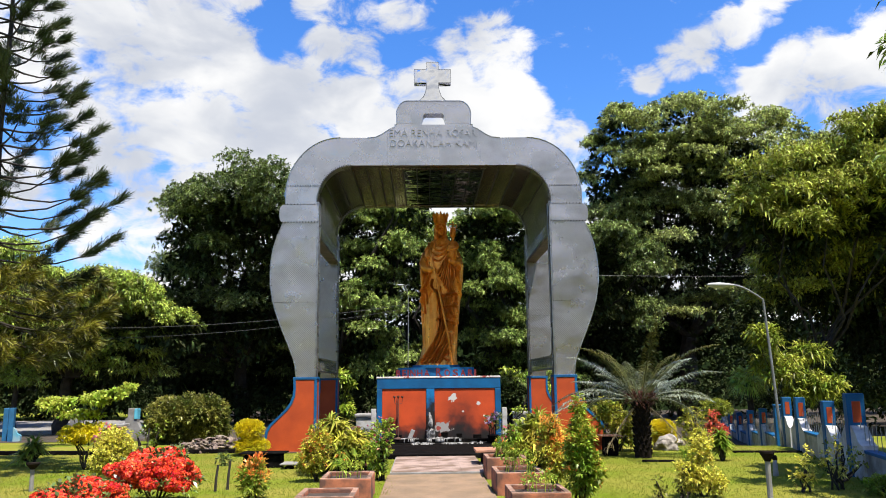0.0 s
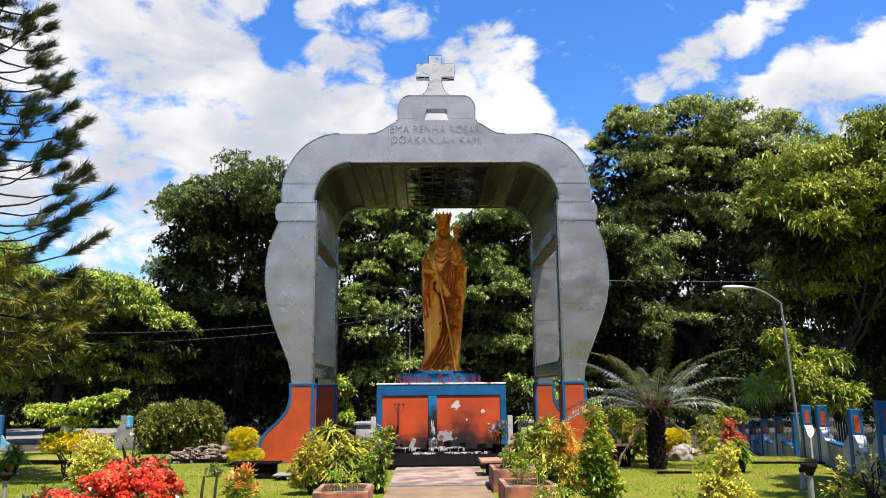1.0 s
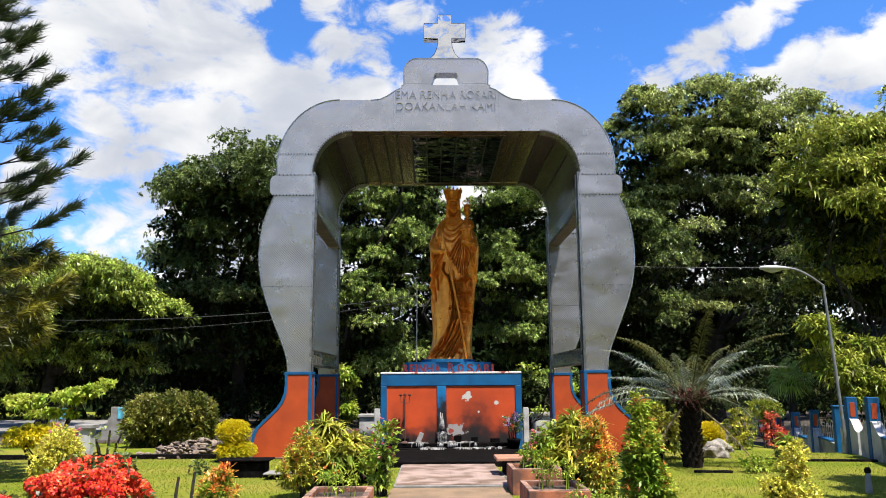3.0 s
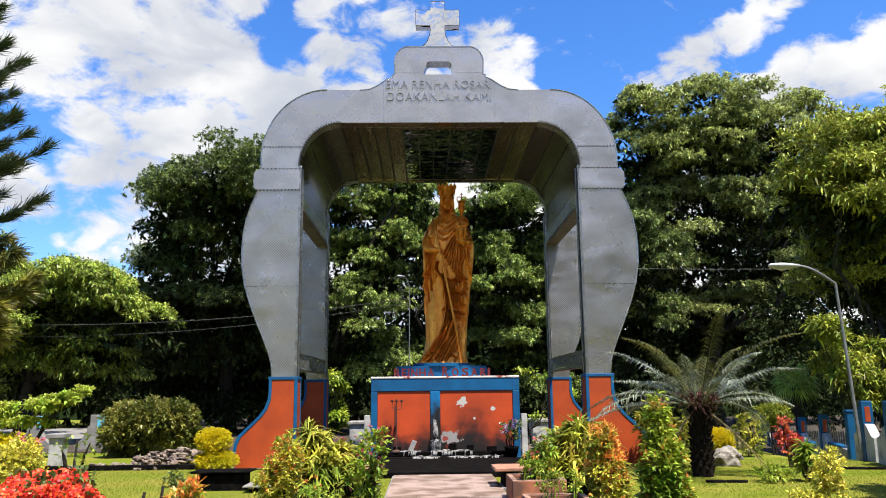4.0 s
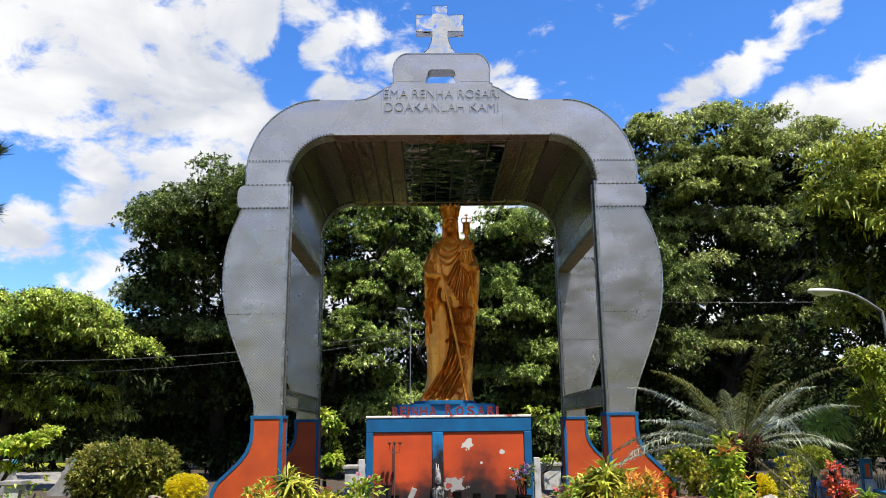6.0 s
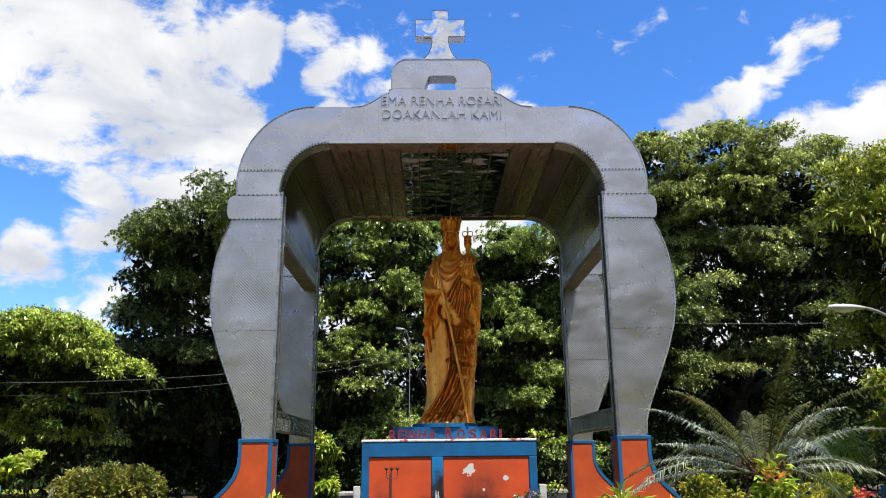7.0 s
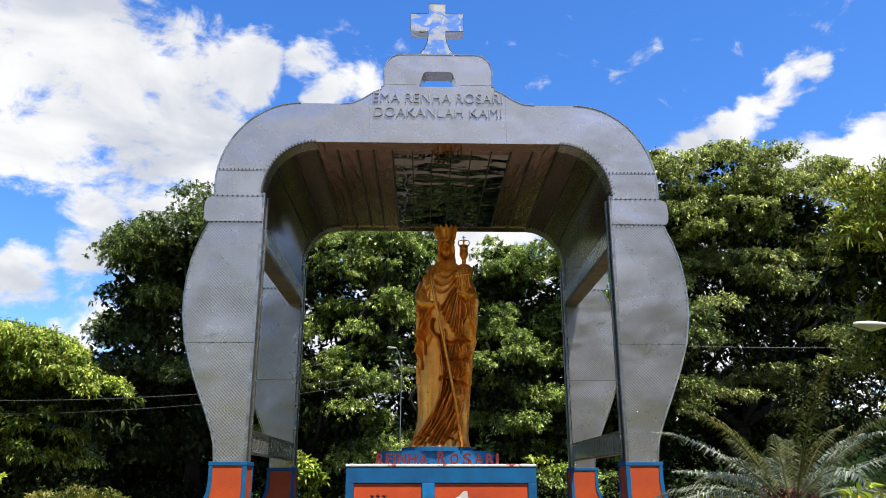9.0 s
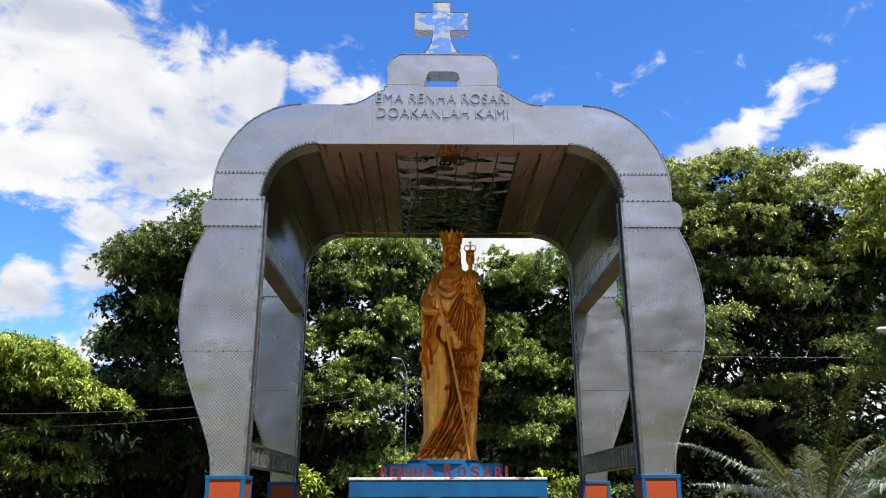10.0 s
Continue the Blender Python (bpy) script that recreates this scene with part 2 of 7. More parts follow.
# darker than the flat ceiling sheet, for the curved flanks of the vault
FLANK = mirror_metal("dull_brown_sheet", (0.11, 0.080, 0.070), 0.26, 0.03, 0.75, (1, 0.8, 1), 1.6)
BEAM = mat("brown_beam", (0.15, 0.105, 0.085), (0.09, 0.065, 0.055), rough=0.45, metal=0.4, scale=3, bump=0.1)
DARK = mat("dark_gap", (0.025, 0.025, 0.025), rough=0.8)
ORANGE = mat("orange_paint", (0.374, 0.0585, 0.0129), (0.275, 0.0409, 0.0105), rough=0.6, scale=2.4, bump=0.12, fine=45, gloss=0.25)
BLUE = mat("blue_paint", (0.00234, 0.0877, 0.222), (0.00234, 0.0585, 0.158), rough=0.6, scale=3, bump=0.12, fine=45, gloss=0.25)
WHITE = mat("white_paint", (0.386, 0.386, 0.38), (0.187, 0.181, 0.17), rough=0.7, scale=5, bump=0.2, spread=(0.45, 0.75))
RED = mat("red_paint", (0.152, 0.00702, 0.0105), (0.0702, 0.00351, 0.00585), rough=0.5, scale=8)
GOLD = mat("gold_paint", (0.80, 0.325, 0.045), (0.58, 0.185, 0.020), rough=0.31, metal=0.65, scale=4.5, bump=0.12, fine=35, gloss=0.45)
CONCRETE = mat("concrete", (0.21, 0.205, 0.193), (0.129, 0.123, 0.111), rough=0.85, scale=4, bump=0.3)
PALE = mat("pale_tile", (0.281, 0.21, 0.181), (0.14, 0.0965, 0.0731), rough=0.7, scale=2.4, bump=0.2, each=0.03, spread=(0.42, 0.58), spot=True, gloss=0.2)
PATH = mat("worn_path", (0.21, 0.137, 0.0818), (0.14, 0.0965, 0.0585), rough=0.9, scale=2.5, bump=0.4, fine=80)
BRICK = mat("red_planter", (0.34, 0.115, 0.055), (0.10, 0.045, 0.03), rough=0.85, scale=4, bump=0.35, spread=(0.42, 0.62))
SOIL = mat("dark_soil", (0.0292, 0.0205, 0.0146), (0.0526, 0.0351, 0.0234), rough=0.95, scale=8, bump=0.6)
SOOT_BLACK = mat("sooty_stone", (0.0030, 0.0027, 0.0026), (0.0105, 0.0095, 0.009), rough=0.95, scale=7, bump=0.4, spread=(0.5, 0.75), gloss=0.04)
WAX = mat("melted_wax", (0.24, 0.24, 0.24), (0.02, 0.02, 0.02), rough=0.45, scale=13, bump=0.3, spread=(0.44, 0.56))
BARK = mat("bark", (0.0263, 0.0196, 0.0148), (0.0105, 0.0084, 0.00666), rough=0.95, scale=6, bump=0.8, fine=25)
CYCBARK = mat("cycad_bark", (0.006, 0.0048, 0.004), (0.016, 0.012, 0.009), rough=0.95, scale=9, bump=0.9, fine=25, gloss=0.08)
ROCK = mat("rubble", (0.22, 0.17, 0.135), (0.075, 0.052, 0.040), rough=0.9, scale=7, bump=0.6, each=0.45)
STEEL = mat("lamp_steel", (0.26, 0.265, 0.27), (0.16, 0.16, 0.16), rough=0.5, metal=0.6, scale=6)
WIRE = mat("cable_black", (0.0585, 0.0585, 0.0585), rough=0.6)
LAMPHEAD = mat("lamp_head", (0.409, 0.415, 0.421), (0.322, 0.322, 0.322), rough=0.4, scale=6)
GREYWHITE = mat("weathered_plaster", (0.292, 0.286, 0.281), (0.117, 0.111, 0.105), rough=0.8, scale=3, bump=0.25)
WOODSLAB = mat("bench_slab", (0.40, 0.19, 0.115), (0.24, 0.115, 0.075), rough=0.6, scale=5, bump=0.2)

LEAF_DARK = leaf_mat("leaf_dark_green", (0.030, 0.052, 0.012), (0.220, 0.275, 0.080), thr=0.20, gloss=0.38, rough=0.33, island=0.78, spread=(0.36, 0.64))
# darker leaf copy: shade inside crowns and under trees put into the colour
LEAF_SHADE = leaf_mat("leaf_shade_dark", (0.012, 0.020, 0.006), (0.040, 0.055, 0.016), thr=0.05, gloss=0.08, rough=0.6, island=0.5)
LEAF_MID = leaf_mat("leaf_mid_green", (0.060, 0.105, 0.018), (0.420, 0.510, 0.140), thr=0.20, gloss=0.38, rough=0.33, island=0.78, spread=(0.36, 0.64))
LEAF_LIGHT = leaf_mat("leaf_light_green", (0.135, 0.215, 0.018), (0.36, 0.42, 0.05), thr=0.25)
LEAF_FEATHER = leaf_mat("leaf_feathery", (0.095, 0.145, 0.022), (0.480, 0.560, 0.110), thr=0.25, gloss=0.34, rough=0.33, island=0.72, spread=(0.36, 0.64))
LEAF_MANGO = leaf_mat("leaf_yellow_green", (0.085, 0.120, 0.014), (0.480, 0.500, 0.100), thr=0.18, gloss=0.22, rough=0.42, island=0.65, spread=(0.36, 0.64))
LEAF_SPRAY = leaf_mat("leaf_pale_lime", (0.25, 0.34, 0.035), (0.46, 0.50, 0.085), island=0.5, thr=0.3)
LEAF_BAMBOO = leaf_mat("leaf_bamboo", (0.09, 0.13, 0.010), (0.30, 0.32, 0.04), island=0.5, thr=0.2)
LEAF_YELLOW = leaf_mat("leaf_yellow", (0.653, 0.532, 0.0152), (0.502, 0.456, 0.0191), island=0.22, thr=0.38)
LEAF_CREAM = leaf_mat("leaf_cream_yellow", (0.62, 0.56, 0.10), (0.42, 0.40, 0.045))
LEAF_LIME = leaf_mat("leaf_striped_lime", (0.52, 0.48, 0.07), (0.12, 0.17, 0.018), island=0.55)
LEAF_OLIVE = leaf_mat("leaf_olive", (0.0625, 0.0813, 0.0125), (0.237, 0.225, 0.05), island=0.5)
LEAF_TALL = leaf_mat("leaf_tall_tree", (0.080, 0.105, 0.028), (0.520, 0.570, 0.190), thr=0.20, gloss=0.38, rough=0.33, island=0.78, spread=(0.36, 0.64))
LEAF_ORANGE = leaf_mat("leaf_orange", (0.736, 0.23, 0.0573), (0.672, 0.377, 0.0736))
LEAF_RED = leaf_mat("leaf_crimson", (0.573, 0.13, 0.0736), (0.368, 0.0245, 0.0245))
PETAL_RED = leaf_mat("petal_red", (0.736, 0.0778, 0.0328), (0.606, 0.0311, 0.013), island=0.3, thr=0.2)
PETAL_PINK = leaf_mat("petal_pink", (0.556, 0.0819, 0.164), (0.491, 0.206, 0.245), island=0.3)
NEEDLE = leaf_mat("needle_green", (0.0263, 0.0438, 0.0117), (0.0438, 0.0585, 0.0164))
NEEDLE_OLIVE = leaf_mat("needle_olive", (0.0298, 0.0377, 0.00597), (0.199, 0.178, 0.0219), island=0.7, thr=0.15)
FROND_OLIVE = leaf_mat("frond_olive", (0.11, 0.105, 0.025), (0.04, 0.05, 0.012), rough=0.35)
FROND = leaf_mat("frond_grey_green", (0.25, 0.28, 0.21), (0.045, 0.058, 0.034), rough=0.26, gloss=0.9, thr=0.1, island=0.6)
GRASS = leaf_mat("grass_blade", (0.140, 0.185, 0.017), (0.215, 0.215, 0.032), island=0.3, thr=0.35)
LAWN = mat("lawn", (0.105, 0.143, 0.00994), (0.181, 0.167, 0.0304), rough=0.95, scale=0.7, bump=0.6, fine=70, gloss=0.05)


# ---- mesh helpers ----
def box(bm, x0, x1, y0, y1, z0, z1, bevel=0.0):
    made = bmesh.ops.create_cube(bm, size=1, matrix=Matrix.LocRotScale(((x0 + x1) / 2, (y0 + y1) / 2, (z0 + z1) / 2), None, (x1 - x0, y1 - y0, z1 - z0)))
    if bevel:
        edges = list({e for v in made["verts"] for e in v.link_edges})
        bmesh.ops.bevel(bm, geom=edges, offset=bevel, segments=2, affect="EDGES", profile=0.5)


def prism(bm, pts, y0, y1, bevel=0.0):
    """A plate with the outline pts (x, z), from y0 to y1."""
    a = [bm.verts.new((x, y0, z)) for x, z in pts]
    c = [bm.verts.new((x, y1, z)) for x, z in pts]
    n = len(pts)
    faces = [bm.faces.new(a), bm.faces.new(c[::-1])]
    faces += [bm.faces.new((a[i], c[i], c[(i + 1) % n], a[(i + 1) % n])) for i in range(n)]
    bmesh.ops.recalc_face_normals(bm, faces=faces)
    if bevel:
        rim = [e for f in faces[:2] for e in f.edges]
        bmesh.ops.bevel(bm, geom=rim, offset=bevel, segments=1, affect="EDGES")


def tube(bm, path, radii, seg=8, cap=True):
    path = [Vector(p) for p in path]
    if isinstance(radii, (int, float)):
        radii = [radii] * len(path)
    radii = [float(r) for r in radii]
    rings, ref = [], None
    for i, p in enumerate(path):
        d = (path[min(i + 1, len(path) - 1)] - path[max(i - 1, 0)]).normalized()
        if ref is None:
            ref = d.orthogonal().normalized()
        ref = (ref - d * ref.dot(d)).normalized()
        side = d.cross(ref)
        rings.append([bm.verts.new(p + radii[i] * (math.cos(a) * ref + math.sin(a) * side)) for a in (2 * math.pi * k / seg for k in range(seg))])
    for a, b in zip(rings, rings[1:]):
        for k in range(seg):
            bm.faces.new((a[k], a[(k + 1) % seg], b[(k + 1) % seg], b[k]))
    if cap:
        bm.faces.new(rings[0][::-1])
        bm.faces.new(rings[-1])


def lathe(bm, prof, seg=20, at=(0, 0)):
    rings = [[bm.verts.new((at[0] + r * math.cos(2 * math.pi * k / seg), at[1] + r * math.sin(2 * math.pi * k / seg), z)) for k in range(seg)] for r, z in prof]
    for a, b in zip(rings, rings[1:]):
        for k in range(seg):
            bm.faces.new((a[k], a[(k + 1) % seg], b[(k + 1) % seg], b[k]))
    bm.faces.new(rings[0][::-1])
    bm.faces.new(rings[-1])


def lump(bm, centre, r, seed, rough=0.25, detail=2):
    """An uneven stone or lump."""
    made = bmesh.ops.create_icosphere(bm, subdivisions=detail, radius=1)
    for v in made["verts"]:
        k = 1 + rough * noise.noise(v.co * 1.6 + Vector((seed * 7.3, seed * 1.7, 0)))
        v.co = Vector(centre) + Vector((v.co.x * r[0], v.co.y * r[1], v.co.z * r[2])) * k


def thing(name, at=(0, 0, 0), rz=0.0, **tags):
    ob = new(name)
    ob.empty_display_size = 0.2
    ob.matrix_world = pose(*at, 0, 0, rz)
    return tagged(ob, **tags)


def part(name, bm, material, parent, label="", smooth=False):
    me = bpy.data.meshes.new(name)
    bm.to_mesh(me)
    bm.free()
    if smooth:
        for p in me.polygons:
            p.use_smooth = True
    me.materials.append(material)
    ob = new(name, me)
    if parent is not None:
        ob.parent = parent
    return tagged(ob, label=label)


def solid(name, bm, material, at=(0, 0, 0), rz=0.0, smooth=False, **tags):
    ob = part(name, bm, material, None, smooth=smooth)
    ob.matrix_world = pose(*at, 0, 0, rz)
    return tagged(ob, **tags)


def unit(a):
    return a / np.maximum(np.linalg.norm(a, axis=-1, keepdims=True), 1e-9)


def leaf_arrays(P, D, Nn, L, W, droop=0.25):
    """Four-cornered folded leaves: base, two sides and a drooping tip."""
    D = unit(D)
    S = unit(np.cross(D, Nn))
    U = np.cross(S, D)
    L, W = np.broadcast_to(L, (len(P),))[:, None], np.broadcast_to(W, (len(P),))[:, None]
    mid = P + D * L * 0.45
    tip = P + D * L - np.array((0, 0, 1.0)) * L * droop
    V = np.stack([P, mid + S * W * 0.5 + U * W * 0.15, tip, mid - S * W * 0.5 + U * W * 0.15], axis=1)
    return V.reshape(-1, 3)


def quads_mesh(name, V, material, parent=None, label=""):
    n = len(V) // 4
    me = bpy.data.meshes.new(name)
    me.vertices.add(len(V))
    me.vertices.foreach_set("co", V.astype(np.float32).ravel())
    me.loops.add(4 * n)
    me.loops.foreach_set("vertex_index", np.arange(4 * n, dtype=np.int32))
    me.polygons.add(n)
    me.polygons.foreach_set("loop_start", np.arange(0, 4 * n, 4, dtype=np.int32))
    me.update(calc_edges=True)
    me.materials.append(material)
    ob = new(name, me)
    if parent is not None:
        ob.parent = parent
    return tagged(ob, label=label)


def rand_dirs(rng, n):
    return unit(rng.normal(size=(n, 3)))


def sub_lobes(rng, lobes, n, size, flat=0.62):
    """Breaks each round mass into many smaller ones over its skin, for an uneven outline."""
    out = []
    for x, y, z, a, b, c in lobes:
        d = rand_dirs(rng, n)
        d[:, 2] = np.where(d[:, 2] < -0.35, -d[:, 2], d[:, 2])
        k = rng.uniform(0.55, 0.98, n)
        s = rng.uniform(0.6, 1.3, n) * size
        for i in range(n):
            out.append((x + a * d[i, 0] * k[i], y + b * d[i, 1] * k[i], z + c * d[i, 2] * k[i], a * s[i], b * s[i], c * s[i] * flat))
    return out


def foliage(rng, lobes, clumps, per, L, W, spread=0.6, droop=0.3, inner=0.25, up=0.25, clump_r=0.12, under=0.25, skin=(0.70, 1.24)):
    """Rosettes of leaves over the skin of lobes, thinner within."""
    lobes = np.array(lobes)
    size = lobes[:, 3] * lobes[:, 4] + lobes[:, 3] * lobes[:, 5]
    pick = rng.choice(len(lobes), clumps, p=size / size.sum())
    q = lobes[pick]
    d = rand_dirs(rng, clumps)
    d[:, 2] = np.where((d[:, 2] < -0.25) & (rng.random(clumps) > under), -d[:, 2], d[:, 2])
    r = np.where(rng.random(clumps) < inner, rng.uniform(0.2, 0.85, clumps), rng.uniform(*skin, clumps))
    C = q[:, :3] + d * q[:, 3:] * r[:, None]
    out = unit(d / q[:, 3:])
    C, out = np.repeat(C, per, 0), np.repeat(out, per, 0)
    n = len(C)
    D = unit(out * 0.75 + rand_dirs(rng, n) * spread + np.array((0, 0, up)))
    Nn = unit(np.array((0, 0, 1.0)) + 0.5 * rand_dirs(rng, n))
    C = C + rand_dirs(rng, n) * clump_r * rng.random((n, 1))
    return leaf_arrays(C, D, Nn, L * rng.uniform(0.6, 1.2, n), W * rng.uniform(0.7, 1.2, n), droop)


def branch_path(rng, a, b, wob, n=6):
    a, b = np.array(a), np.array(b)
    pts = [a + (b - a) * k / n + (rng.normal(size=3) * wob if 0 < k < n else 0) for k in range(n + 1)]
    return [tuple(p) for p in pts]


# ---- ground ----
def ground_z(x, y):
    """Level lawn that falls away gently behind the monument, and more steeply along the far fence."""
    s = min(max((y - 18.5) / 14.0, 0.0), 1.0)
    side = min(max((x + 6.0) / 10.0, 0.0), 1.0)
    off = x - (8.77 + 0.28 * (y - 19.02))
    near = min(max((off + 1.7) / 1.3, 0.0), 1.0) * min(max((2.2 - off) / 1.6, 0.0), 1.0)
    dip = min(max((y - 18.5) / 1.6, 0.0), 1.0) * min(max((34.0 - y) / 3.0, 0.0), 1.0)
    return -0.29 * near * dip * dip * (3 - 2 * dip) - (0.34 + 0.28 * side) * s * s * (3 - 2 * s) + 0.018 * noise.noise(Vector((x * 0.35, y * 0.35, 0.0)))


def ground():
    xs = [-1500, -400, -120, -60] + [-36 + 0.8 * i for i in range(91)] + [60, 120, 400, 1500]
    ys = [-1500, -300, -80, -30] + [-14 + 0.8 * i for i in range(79)] + [70, 120, 400, 1800]
    bm = bmesh.new()
    grid = [[bm.verts.new((x, y, ground_z(x, y))) for x in xs] for y in ys]
    for a, b in zip(grid, grid[1:]):
        for i in range(len(xs) - 1):
            bm.faces.new((a[i], a[i + 1], b[i + 1], b[i]))
    solid("ground", bm, LAWN, smooth=True, label="sunlit short green lawn with worn yellowish patches", category="ground", kind="structure")


ground()


def shaded_bed():
    """Earth bed added under the trees, their shade put into its dark colour."""
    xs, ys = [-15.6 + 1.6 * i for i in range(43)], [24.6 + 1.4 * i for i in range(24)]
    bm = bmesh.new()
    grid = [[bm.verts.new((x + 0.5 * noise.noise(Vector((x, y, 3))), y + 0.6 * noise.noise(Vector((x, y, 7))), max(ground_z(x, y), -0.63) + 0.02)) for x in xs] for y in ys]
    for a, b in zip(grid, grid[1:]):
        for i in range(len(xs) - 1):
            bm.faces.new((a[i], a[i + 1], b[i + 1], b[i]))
    shade_earth = mat("leaf_litter", (0.028, 0.020, 0.013), (0.05, 0.036, 0.022), rough=0.95, scale=3, bump=0.7, fine=40)
    solid("soil_bed", bm, shade_earth, smooth=True, label="dark bare earth and leaf litter under the trees", category="soil", kind="structure")


shaded_bed()


def path_and_terrace():
    bm = bmesh.new()
    box(bm, -0.62, 0.98, -8, 13.55, -0.1, 0.022, 0.01)
    solid("path", bm, PATH, label="worn sandy concrete garden path leading to the monument", category="path", kind="structure")
    base = thing("pavement", (0.27, 15.3, 0), label="pale pinkish tiled terrace before the pedestal", category="pavement", kind="structure")
    bm = bmesh.new()
    box(bm, -0.86, 0.78, -1.72, 1.72, -0.1, 0.05, 0.012)
    part("bed", bm, CONCRETE, base)
    me = None
    for i in range(4):
        for j in range(8):
            x, y = -0.83 + 0.40 * i, -1.69 + 0.424 * j
            if me is None:
                bm = bmesh.new()
                box(bm, 0, 0.3988, 0, 0.4228, 0.045, 0.060, 0.0012)
                ob = part("tile", bm, PALE, base)
                me = ob.data
            else:
                ob = new("tile", me)
                ob.parent = base
            ob.location = (x, y, 0)
    # black step under the pedestal
    bm = bmesh.new()
    box(bm, -1.55, 2.25, 16.35, 18.9, -0.05, 0.10, 0.015)
    solid("step", bm, SOOT_BLACK, label="low dark sooty stone step before the pedestal", category="step", kind="structure")


path_and_terrace()

def monument_floor():
    # unseen paving added so that the ceiling sheets reflect brown
    base = thing("monument_floor", (CX, 20.6, 0), label="reddish brown paved floor beneath the arch", category="paving", kind="structure")
    red = mat("brown_paver", (0.11, 0.07, 0.052), (0.06, 0.042, 0.034), rough=0.8, scale=3, bump=0.2, each=0.15)
    bm = bmesh.new()
    box(bm, -3.6, 3.6, -2.55, 3.2, -0.5, 0.02)
    part("bed", bm, SOIL, base)
    me = None
    for i in range(12):
        for j in range(9):
            if me is None:
                bm = bmesh.new()
                box(bm, 0, 0.59, 0, 0.63, 0.0, 0.035, 0.006)
                ob = part("paver", bm, red, base)
                me = ob.data
            else:
                ob = new("paver", me)
                ob.parent = base
            ob.location = (-3.6 + 0.6 * i, -2.55 + 0.64 * j, 0)


# ---- the arch ----
CX, FY, BY, TH = 0.28, 18.2, 22.55, 0.32
UNDER = 6.76


monument_floor()


def arc(cx, cz, rx, rz, a0, a1, n):
    return [(cx + rx * math.cos(radians(a0 + (a1 - a0) * k / n)), cz + rz * math.sin(radians(a0 + (a1 - a0) * k / n))) for k in range(n + 1)]


INNER = arc(2.02, 5.86, 0.80, UNDER - 5.86, 90, 0, 10)          # underside to jamb
OUTER = arc(2.28, 6.0, 1.30, 1.46, 90, 5, 12)                   # shoulder
BULGE = [(3.62, 5.34), (3.74, 5.06), (3.83, 4.76), (3.88, 4.45), (3.895, 4.15), (3.885, 3.86), (3.82, 3.46), (3.70, 3.08), (3.56, 2.73), (3.42, 2.40), (3.32, 2.15), (3.26, 1.95), (3.23, 1.66)]
JAMB = 2.80


def cap_outline():
    """Right half of the raised crown, from the shoulder up to the middle."""
    left_curve = [(1.62, 7.455), (1.42, 7.475), (1.28, 7.54), (1.16, 7.62), (1.06, 7.69), (0.95, 7.735)]
    neck = [(0.95, 7.79), (0.905, 7.80), (0.905, 7.98)]
    top = arc(0.64, 8.05, 0.275, 0.35, 0, 90, 7)
    return left_curve + neck + top


def at_z(pts, z):
    for (x0, z0), (x1, z1) in zip(pts, pts[1:]):
        if min(z0, z1) <= z <= max(z0, z1) and z0 != z1:
            return x0 + (x1 - x0) * (z - z0) / (z1 - z0)


SEAM = 6.24


def crown_panel(bm, y0, y1, cap):
    xi, xo = at_z(INNER, SEAM), at_z(OUTER, SEAM)
    right = [(xi, SEAM), (xo, SEAM)] + [p for p in OUTER if p[1] > SEAM][::-1]
    if cap:
        right += cap_outline()
    left = [(-x, z) for x, z in right[::-1]]
    inner = [p for p in INNER if p[1] > SEAM]
    under = [(-x, z) for x, z in inner[::-1]] + inner
    if cap:
        hole = [(-0.32, 7.79), (-0.30, 7.88), (-0.24, 8.05), (-0.20, 8.075), (0.20, 8.075), (0.24, 8.05), (0.30, 7.88), (0.32, 7.79)]
        # one outline that runs into the opening by a slit at its foot
        pts = left + under[:len(inner)] + [(0.0, UNDER), (0.0, 7.79)] + hole[:4] + hole[4:] + [(0.001, 7.79), (0.001, UNDER)] + under[len(inner):] + right
    else:
        pts = left + under + right
    clean = [pts[0]]
    for p in pts[1:]:
        if abs(p[0] - clean[-1][0]) + abs(p[1] - clean[-1][1]) > 1e-4:
            clean.append(p)
    prism(bm, clean[::-1], y0, y1)


def side_panels(s):
    """Sheets of one leg, from top to foot, as outlines; s is the side."""
    xi, xo = at_z(INNER, SEAM), at_z(OUTER, SEAM)
    g = 0.006
    shoulder = [(xi, SEAM - g), (xo, SEAM - g)] + [p for p in OUTER if p[1] < SEAM - g] + [(3.57, 5.80), (JAMB, 5.80)] + [p for p in INNER if 5.8 < p[1] < SEAM - g][::-1]
    band = [(JAMB, 5.79), (3.60, 5.79), (3.67, 5.76), (3.705, 5.70), (3.715, 5.56), (3.70, 5.42), (3.66, 5.37), (JAMB, 5.37)]
    cut = 3.44
    xc = at_z(BULGE, cut)
    upper = [(JAMB, 5.36)] + [(3.60, 5.36)] + [p for p in BULGE if p[1] > cut] + [(xc, cut), (JAMB, cut)]
    lower = [(JAMB, cut - g), (xc, cut - g)] + [p for p in BULGE if p[1] < cut] + [(JAMB, 1.66)]
    return {"shoulder_sheet": [(s * x, z) for x, z in shoulder], "band_sheet": [(s * x, z) for x, z in band],
            "bulge_sheet": [(s * x, z) for x, z in upper], "foot_sheet": [(s * x, z) for x, z in lower]}


